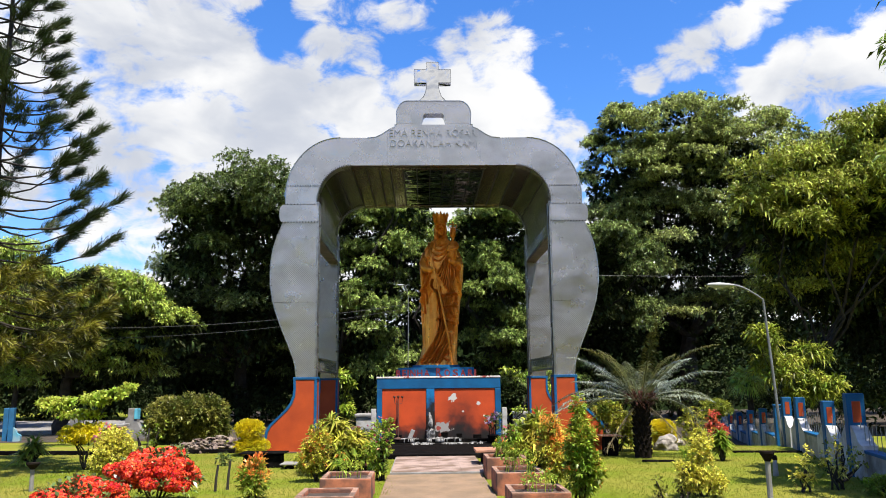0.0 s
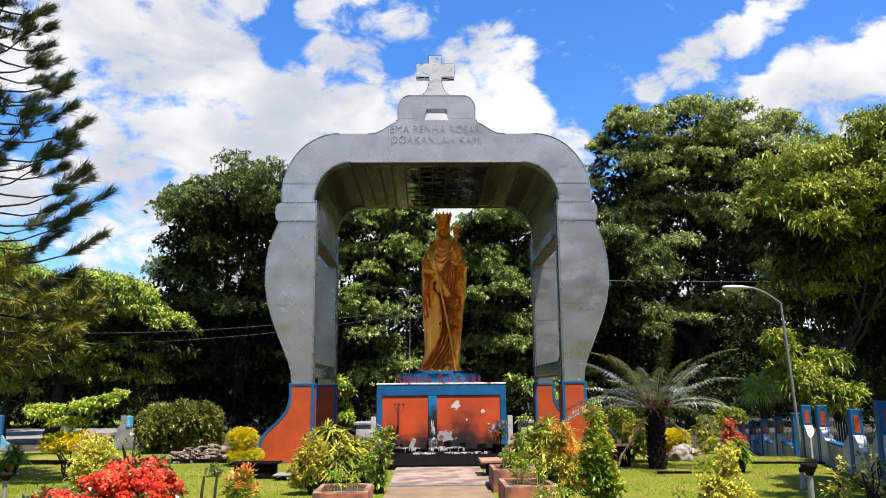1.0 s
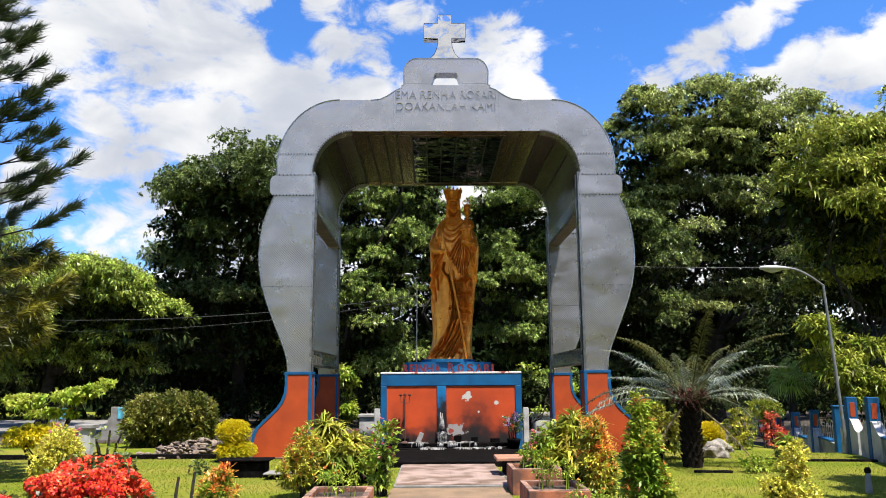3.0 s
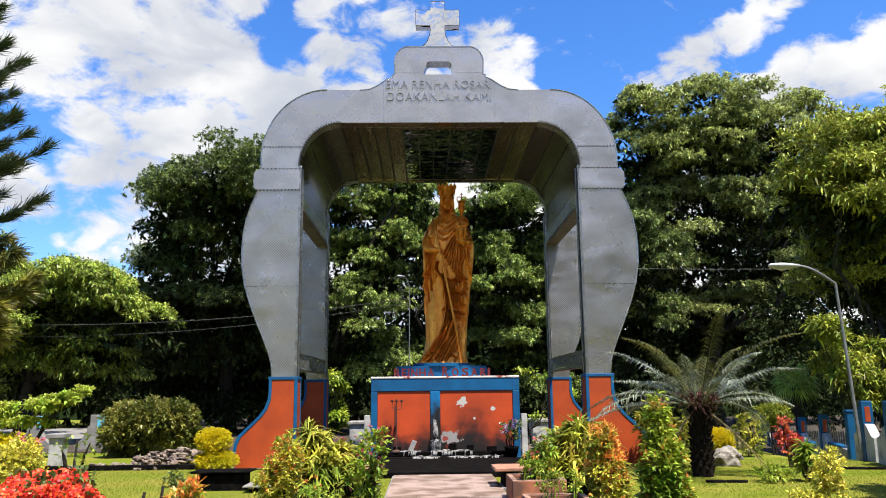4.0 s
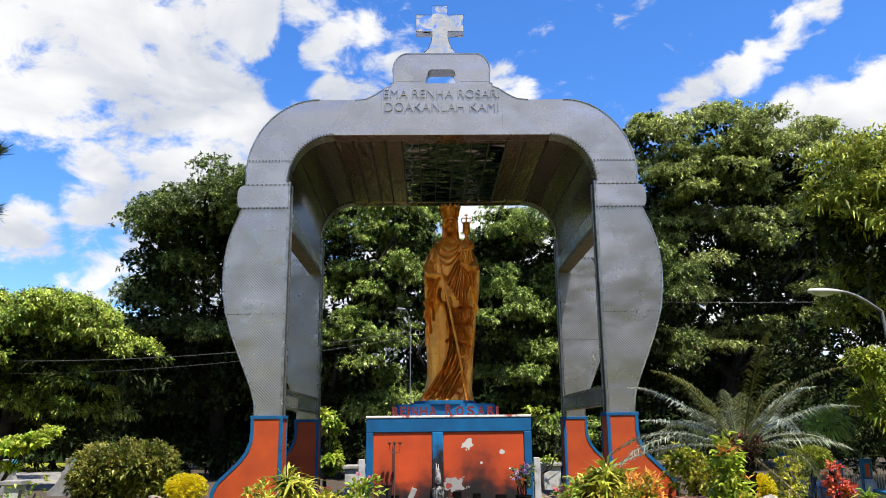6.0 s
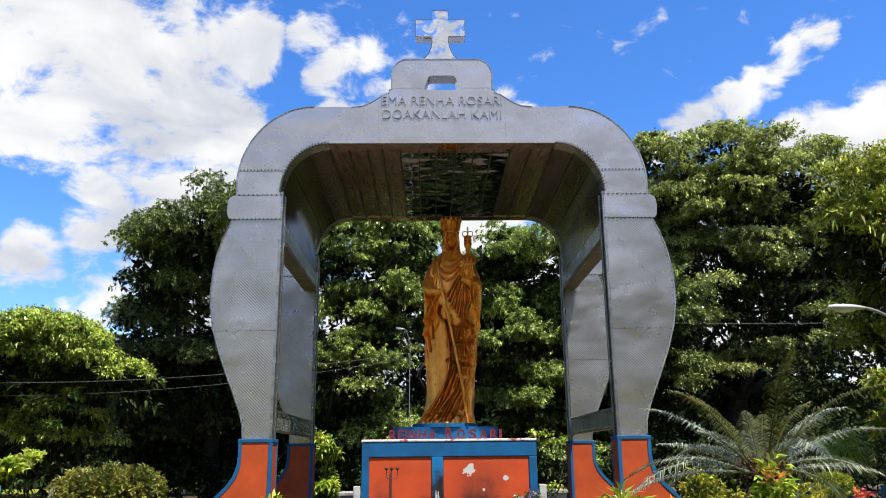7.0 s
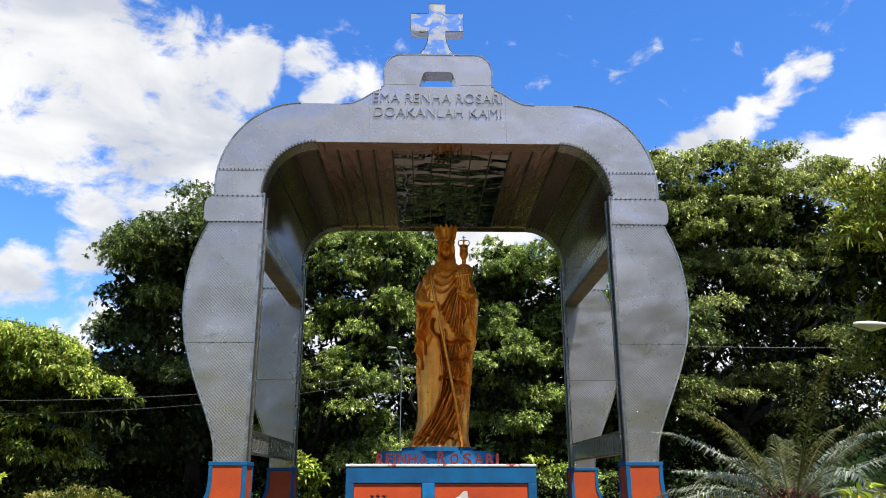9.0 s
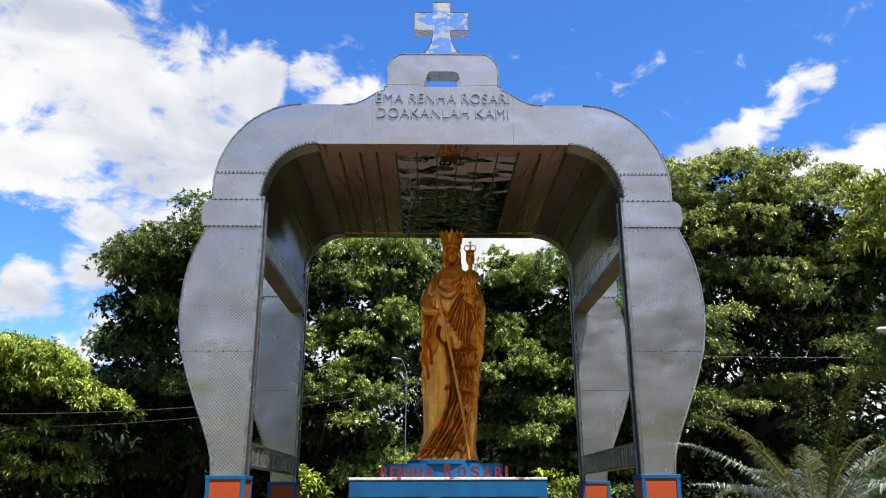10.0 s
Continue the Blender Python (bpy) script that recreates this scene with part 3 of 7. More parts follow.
def rivets(bm, pts, step, y, r=0.014):
    pts = [Vector((x, 0, z)) for x, z in pts]
    carry = 0.0
    for a, b in zip(pts, pts[1:]):
        d = (b - a).length
        k = carry
        while k < d:
            p = a + (b - a) * (k / d)
            bmesh.ops.create_cube(bm, size=2 * r, matrix=Matrix.Translation((p.x, y, p.z)) @ Matrix.Rotation(0.8, 4, "Y"))
            k += step
        carry = k - d


def text_part(body, size, at, material, parent, name, depth=0.008, wide=None, align="CENTER", bold=0.0):
    cu = bpy.data.curves.new(name, "FONT")
    cu.body, cu.size, cu.extrude, cu.align_x, cu.offset = body, size, depth, align, bold
    tmp = bpy.data.objects.new("lettering", cu)
    scene.collection.objects.link(tmp)
    me = bpy.data.meshes.new_from_object(tmp.evaluated_get(bpy.context.evaluated_depsgraph_get()))
    bpy.data.objects.remove(tmp)
    co = np.array([v.co for v in me.vertices])
    if wide:
        k = wide / (co[:, 0].max() - co[:, 0].min())
        me.transform(Matrix.Diagonal((k, 1, 1, 1)))
    me.materials.clear()
    me.materials.append(material)
    ob = new(name, me)
    ob.parent = parent
    ob.matrix_local = pose(*at, 90, 0, 0)
    return ob


def split_letters(words, parent, at):
    """Makes every raised letter of a line a part of its own."""
    bm = bmesh.new()
    bm.from_mesh(words.data)
    bmesh.ops.remove_doubles(bm, verts=bm.verts[:], dist=1e-5)
    left = set(bm.verts)
    while left:
        seed = left.pop()
        island, stack = {seed}, [seed]
        while stack:
            for e in stack.pop().link_edges:
                for v in e.verts:
                    if v in left:
                        left.discard(v)
                        island.add(v)
                        stack.append(v)
        one = bmesh.new()
        made = {v: one.verts.new(v.co) for v in island}
        for f in {f for v in island for f in v.link_faces}:
            one.faces.new([made[v] for v in f.verts])
        o = part("letter", one, SHEET, parent)
        o.matrix_local = at
    bm.free()
    bpy.data.objects.remove(words)


def arch():
    ob = thing("monument_arch", (CX, 0, 0), label="tall riveted grey metal arch with four bulging legs and a cross", category="arch")
    for y, front in ((FY, True), (BY, False)):
        y1 = y + TH
        bm = bmesh.new()
        crown_panel(bm, y, y1, front)
        part("crown_sheet", bm, SHEET, ob, "embossed grey metal crown panel" if front else "")
        for s in (-1, 1):
            for name, pts in side_panels(s).items():
                bm = bmesh.new()
                o = 0.006 if name == "band_sheet" else 0.0
                prism(bm, pts, y - o, y1 + o)
                part(name, bm, PRESSED if name in ("bulge_sheet", "foot_sheet") else SHEET, ob)
            # inner jamb: bright strip, dark groove, bright strip
            bm = bmesh.new()
            box(bm, *sorted((s * (JAMB - 0.035), s * (JAMB + 0.02))), y + 0.0, y + 0.075, 1.62, 5.86, 0.006)
            part("jamb_strip", bm, TRIM, ob)
            bm = bmesh.new()
            box(bm, *sorted((s * (JAMB - 0.035), s * (JAMB + 0.02))), y1 - 0.075, y1, 1.62, 5.86, 0.006)
            part("jamb_strip", bm, TRIM, ob)
            bm = bmesh.new()
            box(bm, *sorted((s * (JAMB - 0.012), s * JAMB)), y + 0.075, y1 - 0.075, 1.62, 5.86)
            part("jamb_groove", bm, DARK, ob)
            # rolled rim along the outer outline
            bm = bmesh.new()
            path = [(s * x, y + 0.004, z) for x, z in BULGE]
            tube(bm, path, 0.016, 6)
            part("rim", bm, TRIM, ob)
            bm = bmesh.new()
            tube(bm, [(s * x, y + 0.004, z) for x, z in OUTER + [(3.57, 5.80)]], 0.016, 6)
            part("rim", bm, TRIM, ob)
            if front:
                bm = bmesh.new()
                rivets(bm, [(s * x, z) for x, z in INNER], 0.055, y - 0.012, 0.017)
                rivets(bm, [(s * (x + 0.05), z + 0.03) for x, z in INNER], 0.11, y - 0.002, 0.007)
                rivets(bm, [(s * at_z(INNER, SEAM), SEAM + 0.02), (s * at_z(OUTER, SEAM), SEAM + 0.02)], 0.06, y - 0.003, 0.010)
                rivets(bm, [(s * JAMB, 5.80), (s * 3.6, 5.80)], 0.08, y - 0.006, 0.012)
                rivets(bm, [(s * JAMB, 5.36), (s * 3.66, 5.36)], 0.07, y - 0.006, 0.012)
                rivets(bm, [(s * (x - 0.03), z) for x, z in BULGE], 0.14, y - 0.002, 0.006)
                rivets(bm, [(s * JAMB, 3.44), (s * 3.8, 3.44)], 0.2, y - 0.003, 0.008)
                tagged(part("rivet_strip", bm, RIVET, ob), kind="stuff")
            else:
                bm = bmesh.new()
                rivets(bm, [(s * x, z) for x, z in INNER], 0.07, y - 0.01, 0.016)
                rivets(bm, [(s * JAMB, 5.36), (s * 3.66, 5.36)], 0.08, y - 0.006, 0.012)
                tagged(part("rivet_strip", bm, RIVET, ob), kind="stuff")
    bm = bmesh.new()
    outline = cap_outline()
    tube(bm, [(x, FY + 0.004, z) for x, z in outline] + [(-x, FY + 0.004, z) for x, z in outline[::-1]], 0.014, 6)
    part("rim", bm, TRIM, ob)
    for z, w in ((7.50, 2.16), (7.235, 2.12)):
        words = text_part("EMA RENHA ROSARI" if z > 7.4 else "DOAKANLAH KAMI", 0.255, (0.0, FY - 0.010, z - 0.012), SHEET, ob, "lettering", 0.012, w, bold=-0.004)
        split_letters(words, ob, pose(0.0, FY - 0.010, z - 0.012, 90, 0, 0))
    # roof: curved sheet vault between the two frames, in strips with raised seams
    lower = [(JAMB - 0.01, 5.36)]
    vault = [(-x, z) for x, z in (INNER + lower)[::-1]] + INNER + lower
    vault = [(x, z + 0.012) for x, z in vault]
    y0, y1 = FY + TH, BY
    left = [-2.02, -1.68, -1.35, -1.08, -0.76]
    right = [1.24, 1.61, 2.02]
    strips = [[p for p in vault if p[0] <= -2.0], [p for p in vault if p[0] >= 2.0]]
    strips += [[(a, UNDER + 0.012), (b, UNDER + 0.012)] for run in (left, right) for a, b in zip(run, run[1:])]
    for pts in strips:
        bm = bmesh.new()
        lo = [bm.verts.new((x, y0, z)) for x, z in pts] + [bm.verts.new((x, y1, z)) for x, z in pts]
        n = len(pts)
        for i in range(n - 1):
            bm.faces.new((lo[i], lo[i + 1], lo[n + i + 1], lo[n + i]))
        up = [bm.verts.new(v.co + Vector((0, 0, 0.05))) for v in lo]
        for i in range(n - 1):
            bm.faces.new((up[n + i], up[n + i + 1], up[i + 1], up[i]))
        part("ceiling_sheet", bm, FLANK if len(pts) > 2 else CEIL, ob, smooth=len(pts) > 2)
    # folded seams between the ceiling strips, and one along each curved flank
    for x in left + right:
        bm = bmesh.new()
        box(bm, x - 0.016, x + 0.016, y0, y1, UNDER - 0.022, UNDER + 0.01, 0.004)
        part("seam", bm, RIVET, ob)
    for s in (-1, 1):
        for x, z in (INNER[3], INNER[6]):
            bm = bmesh.new()
            box(bm, *sorted((s * (x - 0.012), s * (x + 0.006))), y0 + 0.02, y1 - 0.02, z - 0.01, z + 0.012)
            part("seam", bm, RIVET, ob)
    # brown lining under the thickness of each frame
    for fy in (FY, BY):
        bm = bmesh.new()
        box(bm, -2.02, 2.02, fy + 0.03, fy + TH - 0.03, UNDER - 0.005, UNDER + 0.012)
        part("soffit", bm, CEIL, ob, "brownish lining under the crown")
    for i in range(6):
        a = -0.755 + 0.3325 * i
        bm = bmesh.new()
        box(bm, a + 0.004, a + 0.3285, y0 + 0.15, y1 - 0.02, UNDER + 0.002, UNDER + 0.03)
        part("mirror_sheet", bm, MIRROR, ob, "polished rippled steel ceiling strip")
        if i:
            bm = bmesh.new()
            box(bm, a - 0.010, a + 0.010, y0, y1, UNDER - 0.012, UNDER + 0.02)
            part("seam", bm, RIVET, ob)
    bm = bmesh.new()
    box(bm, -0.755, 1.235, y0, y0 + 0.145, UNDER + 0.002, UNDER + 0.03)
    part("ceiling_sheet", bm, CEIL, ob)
    # sheet joints on the face of the crown
    for b in ((-1.135, -1.127, 6.80, 7.62), (1.127, 1.135, 6.80, 7.62), (-0.90, -0.36, 7.825, 7.831), (0.36, 0.90, 7.825, 7.831)):
        bm = bmesh.new()
        box(bm, b[0], b[1], FY - 0.003, FY + 0.002, b[2], b[3])
        part("joint", bm, TRIM, ob)
    # roof deck above the vault
    bm = bmesh.new()
    pts = OUTER[:10]
    deck = [(-x, z - 0.12) for x, z in pts[::-1]] + [(x, z - 0.12) for x, z in pts]
    prism(bm, (deck + [(x, z - 0.03) for x, z in deck[::-1]]), y0, y1)
    part("roof_deck", bm, SHEET, ob)
    # side braces with rippled steel skirts
    for s in (-1, 1):
        bm = bmesh.new()
        box(bm, *sorted((s * (JAMB - 0.02), s * (JAMB + 0.26))), y0, y1, 5.02, 5.10, 0.008)
        part("brace_beam", bm, BEAM, ob, "brownish steel brace under the roof edge")
        bm = bmesh.new()
        box(bm, *sorted((s * (JAMB - 0.005), s * (JAMB + 0.02))), y0, y1, 5.10, 5.37)
        part("brace_skirt", bm, RAIL, ob, "rippled polished steel skirt")
        bm = bmesh.new()
        box(bm, *sorted((s * (JAMB - 0.02), s * (JAMB + 0.05))), y0, y1, 1.82, 1.86, 0.005)
        box(bm, *sorted((s * (JAMB - 0.02), s * (JAMB + 0.05))), y0, y1, 2.14, 2.17, 0.005)
        part("rail", bm, TRIM, ob)
        bm = bmesh.new()
        box(bm, *sorted((s * (JAMB + 0.002), s * (JAMB + 0.03))), y0, y1, 1.86, 2.14)
        part("rail_skirt", bm, RAIL, ob, "rippled steel panel of the low rail")
    # cross
    bm = bmesh.new()
    cy0, cy1, o = FY + 0.04, FY + 0.28, -0.02
    stem = [(-0.38, 8.40), (-0.30, 8.44), (-0.22, 8.53), (-0.17, 8.66), (-0.15, 8.78), (-0.15, 8.89), (-0.455, 8.89), (-0.455, 9.235), (-0.15, 9.235), (-0.15, 9.43)]
    prism(bm, [(x + o, z) for x, z in stem] + [(-x + o, z) for x, z in stem[::-1]], cy0, cy1)
    part("cross", bm, mirror_metal("cross_sheet", (0.72, 0.72, 0.73), 0.05, 0.07), ob, "crumpled shiny sheet metal cross")
    bm = bmesh.new()
    loop = [(x + o, z) for x, z in stem] + [(-x + o, z) for x, z in stem[::-1]]
    tube(bm, [(x, cy0, z) for x, z in loop], 0.007, 5)
    part("cross_edge", bm, RIVET, ob)


arch()


def leg_base(s, y):
    """Orange masonry foot of one leg, with a sweeping blue-edged flank."""
    at = CX + s * 2.99
    ob = thing("leg_base", (at, y + TH / 2, 0), label="orange painted masonry foot with blue edging and a sweeping flank", category="pillar base", group="feet of the arch")
    z0 = ground_z(at, y) - 0.05
    sweep = [(0.29, 1.68), (0.285, 1.45), (0.30, 1.28), (0.36, 1.12), (0.46, 0.98), (0.58, 0.86), (0.72, 0.73), (0.83, 0.62), (0.90, 0.48), (0.92, 0.30), (0.93, z0)]
    front, back = -TH / 2 - 0.06, TH / 2 + 0.06
    bm = bmesh.new()
    prism(bm, [(s * x, z) for x, z in [(-0.24, 1.665), (-0.24, z0)] + sweep[::-1][:-1] + [(0.28, 1.665)]], front, back)
    part("body", bm, ORANGE, ob)
    bm = bmesh.new()
    n = len(sweep)
    inset = [(x - 0.055, z - 0.02) for x, z in sweep]
    prism(bm, [(s * x, z) for x, z in sweep + inset[::-1]], front - 0.012, back + 0.012)
    part("edging", bm, BLUE, ob, "blue edging along the flank")
    bm = bmesh.new()
    box(bm, *sorted((s * -0.255, s * 0.30)), front - 0.014, back + 0.014, 1.64, 1.70, 0.008)
    part("top_edging", bm, BLUE, ob)
    bm = bmesh.new()
    box(bm, *sorted((s * -0.252, s * -0.19)), front - 0.012, front + 0.03, z0, 1.645, 0.006)
    part("edging", bm, BLUE, ob)
    bm = bmesh.new()
    box(bm, *sorted((s * -0.252, s * -0.19)), back - 0.03, back + 0.012, z0, 1.645, 0.006)
    part("edging", bm, BLUE, ob)


for s_ in (-1, 1):
    for y_ in (FY, BY):
        leg_base(s_, y_)


# ---- pedestal and statue ----
def pedestal():
    px, py = 0.37, 19.5
    ob = thing("pedestal", (px, py, 0), label="blue framed masonry pedestal with two orange panels, sooty and chipped", category="pedestal")
    black, chip = (0.012, 0.011, 0.011), (0.44, 0.425, 0.40)
    left = stained_paint("orange_panel_left", (0.46, 0.062, 0.015), [(1.05, 0.10, 0.34, 0.66, black, 0.6), (0.20, 0.10, 0.26, 0.66, black, 0.6), (0.5, 0.0, 0.9, 0.46, black, 0.45), (0.36, 0.75, 0.02, 0.5, (0.10, 0.02, 0.012), 0.2)])
    right = stained_paint("orange_panel_right", (0.46, 0.062, 0.015), [(0.66, 0.10, 0.42, 0.86, black, 0.85), (0.60, 0.05, 0.40, 0.70, black, 0.6), (0.8, 0.0, 0.95, 0.44, black, 0.45), (1.25, 0.12, 0.26, 0.46, black, 0.6), (0.0, 0.12, 0.20, 0.6, black, 0.5), (0.45, 1.18, 0.105, 0.095, chip, 0.03), (1.10, 1.02, 0.05, 0.05, chip, 0.03), (0.70, 0.84, 0.025, 0.025, chip, 0.03), (0.19, 0.46, 0.21, 0.125, (0.26, 0.25, 0.245), 0.03), (0.10, 0.44, 0.05, 0.06, (0.25, 0.05, 0.04), 0.03)])
    bluec = stained_paint("blue_mullion", (0.004, 0.150, 0.38), [(0.1, 0.15, 0.35, 1.05, black, 0.25)])
    bm = bmesh.new()
    box(bm, -1.50, 1.50, 0.06, 1.9, -0.3, 1.62)
    part("core", bm, BLUE, ob)
    for name, x0, x1, z0, z1, m in (("frame_side", -1.535, -1.405, -0.3, 1.40, BLUE), ("frame_side", 1.395, 1.535, -0.3, 1.40, BLUE), ("frame_top", -1.535, 1.535, 1.40, 1.655, BLUE)):
        bm = bmesh.new()
        box(bm, x0, x1, 0, 1.95, z0, z1, 0.01)
        part(name, bm, m, ob)
    bm = bmesh.new()
    box(bm, 0, 0.20, 0, 0.08, 0, 1.40, 0.008)
    o = part("frame_mullion", bm, bluec, ob, "blue upright blackened by candle soot")
    o.location = (-0.31, 0, 0)
    for x0, w, m in ((-1.40, 1.085, left), (-0.105, 1.495, right)):
        bm = bmesh.new()
        box(bm, 0, w, 0.025, 0.07, -0.02, 1.396)
        o = part("panel", bm, m, ob, "flaking orange panel stained with soot")
        o.location = (x0, 0, 0)
    bm = bmesh.new()
    box(bm, -1.545, 1.54, -0.012, 1.97, 1.655, 1.70, 0.012)
    part("ledge", bm, mat("chipped_ledge", (0.52, 0.51, 0.50), (0.26, 0.05, 0.04), rough=0.7, scale=5.0, bump=0.4, spread=(0.60, 0.64)), ob, "chipped white ledge with red remnants")
    bm = bmesh.new()
    pts = [(-1.0 * math.cos(math.pi * k / 24), -0.62 * math.sin(math.pi * k / 24)) for k in range(25)]
    a = [bm.verts.new((x - 0.05, 1.0 + y, 1.69)) for x, y in pts]
    b = [bm.verts.new((x - 0.05, 1.0 + y, 1.93)) for x, y in pts]
    for i in range(24):
        bm.faces.new((a[i], a[i + 1], b[i + 1], b[i]))
    bm.faces.new(b)
    bm.faces.new((a[0], b[0], b[-1], a[-1]))
    part("plinth", bm, BLUE, ob, "rounded blue plinth under the statue")
    bm = bmesh.new()
    lathe(bm, [(0.62, 1.92), (0.62, 1.985), (0.60, 1.99)], 28, (-0.05, 0.95))
    part("plinth", bm, BLUE, ob)
    # standing red letters
    x = -1.08
    for ch, w in zip("REINHA ROSARI", (0.15, 0.12, 0.06, 0.16, 0.16, 0.17, 0.08, 0.21, 0.21, 0.18, 0.18, 0.16, 0.08)):
        if ch != " ":
            big = 0.285 if (ch == "R" and x > -0.6 and x < 0.2) else 0.235
            text_part(ch, big, (x + w / 2, 0.10 + 0.03 * math.sin(x * 9), 1.70), RED, ob, "letter", 0.02, min(w, 0.16) * (0.85 if ch != "I" else 0.6), bold=0.007)
        x += w + 0.010
    return ob


pedestal()


def statue():
    """Robed and crowned figure with a staff, as one plain sculpted form."""
    bm = bmesh.new()
    arr = np.array([(0.0, 0.025, 0.52, 0.40), (0.12, 0.06, 0.47, 0.38), (0.26, 0.08, 0.455, 0.36), (0.47, 0.11, 0.44, 0.35), (0.9, 0.12, 0.455, 0.34), (1.34, 0.135, 0.485, 0.34), (1.77, 0.155, 0.505, 0.35),
                    (2.2, 0.178, 0.548, 0.36), (2.63, 0.19, 0.565, 0.36), (2.85, 0.19, 0.52, 0.34), (2.97, 0.185, 0.475, 0.31), (3.10, 0.18, 0.41, 0.28), (3.2, 0.17, 0.33, 0.24), (3.28, 0.165, 0.25, 0.21), (3.34, 0.165, 0.17, 0.17)])
    rows, seg = 420, 300
    z = np.repeat(np.linspace(0, 3.34, rows), seg)
    a = np.tile(np.linspace(0, 2 * math.pi, seg, endpoint=False), rows)
    a = a - 0.6 * np.cos(a)          # closer together over the front
    cx, rx, ry = (np.interp(z, arr[:, 0], arr[:, k]) for k in (1, 2, 3))
    ex = np.sign(np.cos(a)) * np.abs(np.cos(a)) ** 0.85
    ey = np.sign(np.sin(a)) * np.abs(np.sin(a)) ** 0.85
    x = cx + ex * rx
    front = np.clip(-ey, 0, 1) ** 0.5
    push = np.zeros_like(x)

    def stroke(pts, width, height):
        """A ridge (or a groove) of cloth along a line over the front."""
        best = np.full_like(x, 9.0)
        for (x0, z0), (x1, z1) in zip(pts, pts[1:]):
            dx, dz = x1 - x0, z1 - z0
            t = np.clip(((x - x0) * dx + (z - z0) * dz) / (dx * dx + dz * dz), 0, 1)
            best = np.minimum(best, np.hypot(x - x0 - t * dx, z - z0 - t * dz))
        np.add(push, front * height * np.exp(-(best / width) ** 2), out=push)

    def line(f, n=9):
        return [f(k / n) for k in range(n + 1)]
    # cloak over the back and sides: broad hanging pleats
    push += (1 - 0.85 * front) * (0.028 * np.sin(17 * a + 0.9 * np.sin(1.7 * z)) + 0.012 * np.sin(31 * a - z))
    def fold(pts, w=0.016, h=0.06, side=1.0):
        """A sharp ridge with a deep groove beside it."""
        w, h = w * 0.95, h * 1.8
        stroke(pts, w, h * 0.8)
        stroke([(px + side * 1.8 * w, pz - 0.6 * w) for px, pz in pts], w * 0.75, -h * 1.2)
    # round neckline and the swags across the breast
    for k in range(4):
        x0, x1, z0 = 0.00 - 0.02 * k, 0.31 + 0.01 * k, 3.21 - 0.135 * k
        fold(line(lambda u: (x0 + (x1 - x0) * u, z0 - (0.085 + 0.02 * k) * math.sin(math.pi * u ** 0.85) + 0.035 * k * u + 0.02 * k * u * u)), 0.016, 0.026 + 0.008 * (k % 2), 0.0)
    # folds gathered at the carried figure, fanning downwards
    for k in range(9):
        x1 = 0.06 + 0.042 * k
        fold(line(lambda u: (0.37 + 0.006 * k + (x1 - 0.37 - 0.006 * k) * u ** (0.75 + 0.05 * k), 2.88 - (0.50 + 0.075 * k) * u)), 0.010 + 0.004 * (k % 3), 0.030 + 0.014 * (k % 2))
    # hems of the three tiers with short pleats between
    for z0, x0, x1, drop in ((1.81, 0.11, 0.57, -0.05), (1.51, 0.14, 0.54, -0.04), (1.20, 0.06, 0.50, 0.10)):
        fold(line(lambda u: (x0 + (x1 - x0) * u, z0 - drop * u + 0.022 * math.sin(17 * u))), 0.020, 0.075, 0.0)
        stroke(line(lambda u: (x0 + (x1 - x0) * u, z0 - 0.045 - drop * u + 0.022 * math.sin(17 * u))), 0.020, -0.075)
        for k in range(7):
            xk = x0 + 0.045 + (x1 - x0 - 0.06) * k / 7
            fold(line(lambda u: (xk - 0.03 * u + 0.012 * math.sin(4 * u + k), z0 - 0.06 - (0.22 + 0.03 * (k % 2)) * u)), 0.011, 0.042)
    # cloak edge that falls in a zigzag beside the tiers
    fold(line(lambda u: (0.44 + 0.075 * math.sin(13 * u) * (0.4 + u) + 0.06 * u, 2.55 - 1.35 * u), 22), 0.020, 0.085)
    fold(line(lambda u: (0.60 - 0.05 * math.sin(9 * u), 2.78 - 1.7 * u), 16), 0.018, 0.060)
    fold(line(lambda u: (0.66 - 0.03 * math.sin(7 * u) - 0.05 * u, 2.60 - 1.4 * u), 14), 0.015, 0.050)
    fold(line(lambda u: (0.50 + 0.04 * math.sin(5 * u), 1.25 - 1.2 * u), 12), 0.018, 0.055)
    fold(line(lambda u: (0.40 + 0.10 * u, 2.66 + 0.13 * math.sin(math.pi * u))), 0.04, 0.05)
    for k in range(4):
        fold(line(lambda u: (0.40 + 0.07 * k + 0.05 * u, 2.80 - 0.02 * k - 0.24 * u ** 0.7)), 0.012, 0.040)
    # the near sleeve: deep hanging folds from the wrist
    for k in range(5):
        fold(line(lambda u: (-0.05 - 0.045 * k - (0.22 - 0.03 * k) * u ** 0.7, 2.50 - 0.02 * k - (0.62 + 0.10 * k) * u)), 0.017, 0.070, -1.0)
    fold(line(lambda u: (-0.09 - 0.05 * math.sin(3.2 * u) + 0.10 * u * u, 2.22 - 0.34 * u)), 0.020, 0.065)
    for k in range(4):
        fold(line(lambda u: (-0.165 - 0.05 * k - 0.10 * math.sin(2.2 * u) * (1 - 0.1 * k), 3.16 - 0.03 * k - (0.66 + 0.05 * k) * u)), 0.016, 0.048, -1.0)
    # cloak along the outer side, and the border of the smooth long panel
    for k in range(3):
        fold(line(lambda u: (-0.33 + 0.045 * k + 0.02 * math.sin(6 * u + k), 2.45 - (1.35 - 0.25 * k) * u)), 0.014, 0.050)
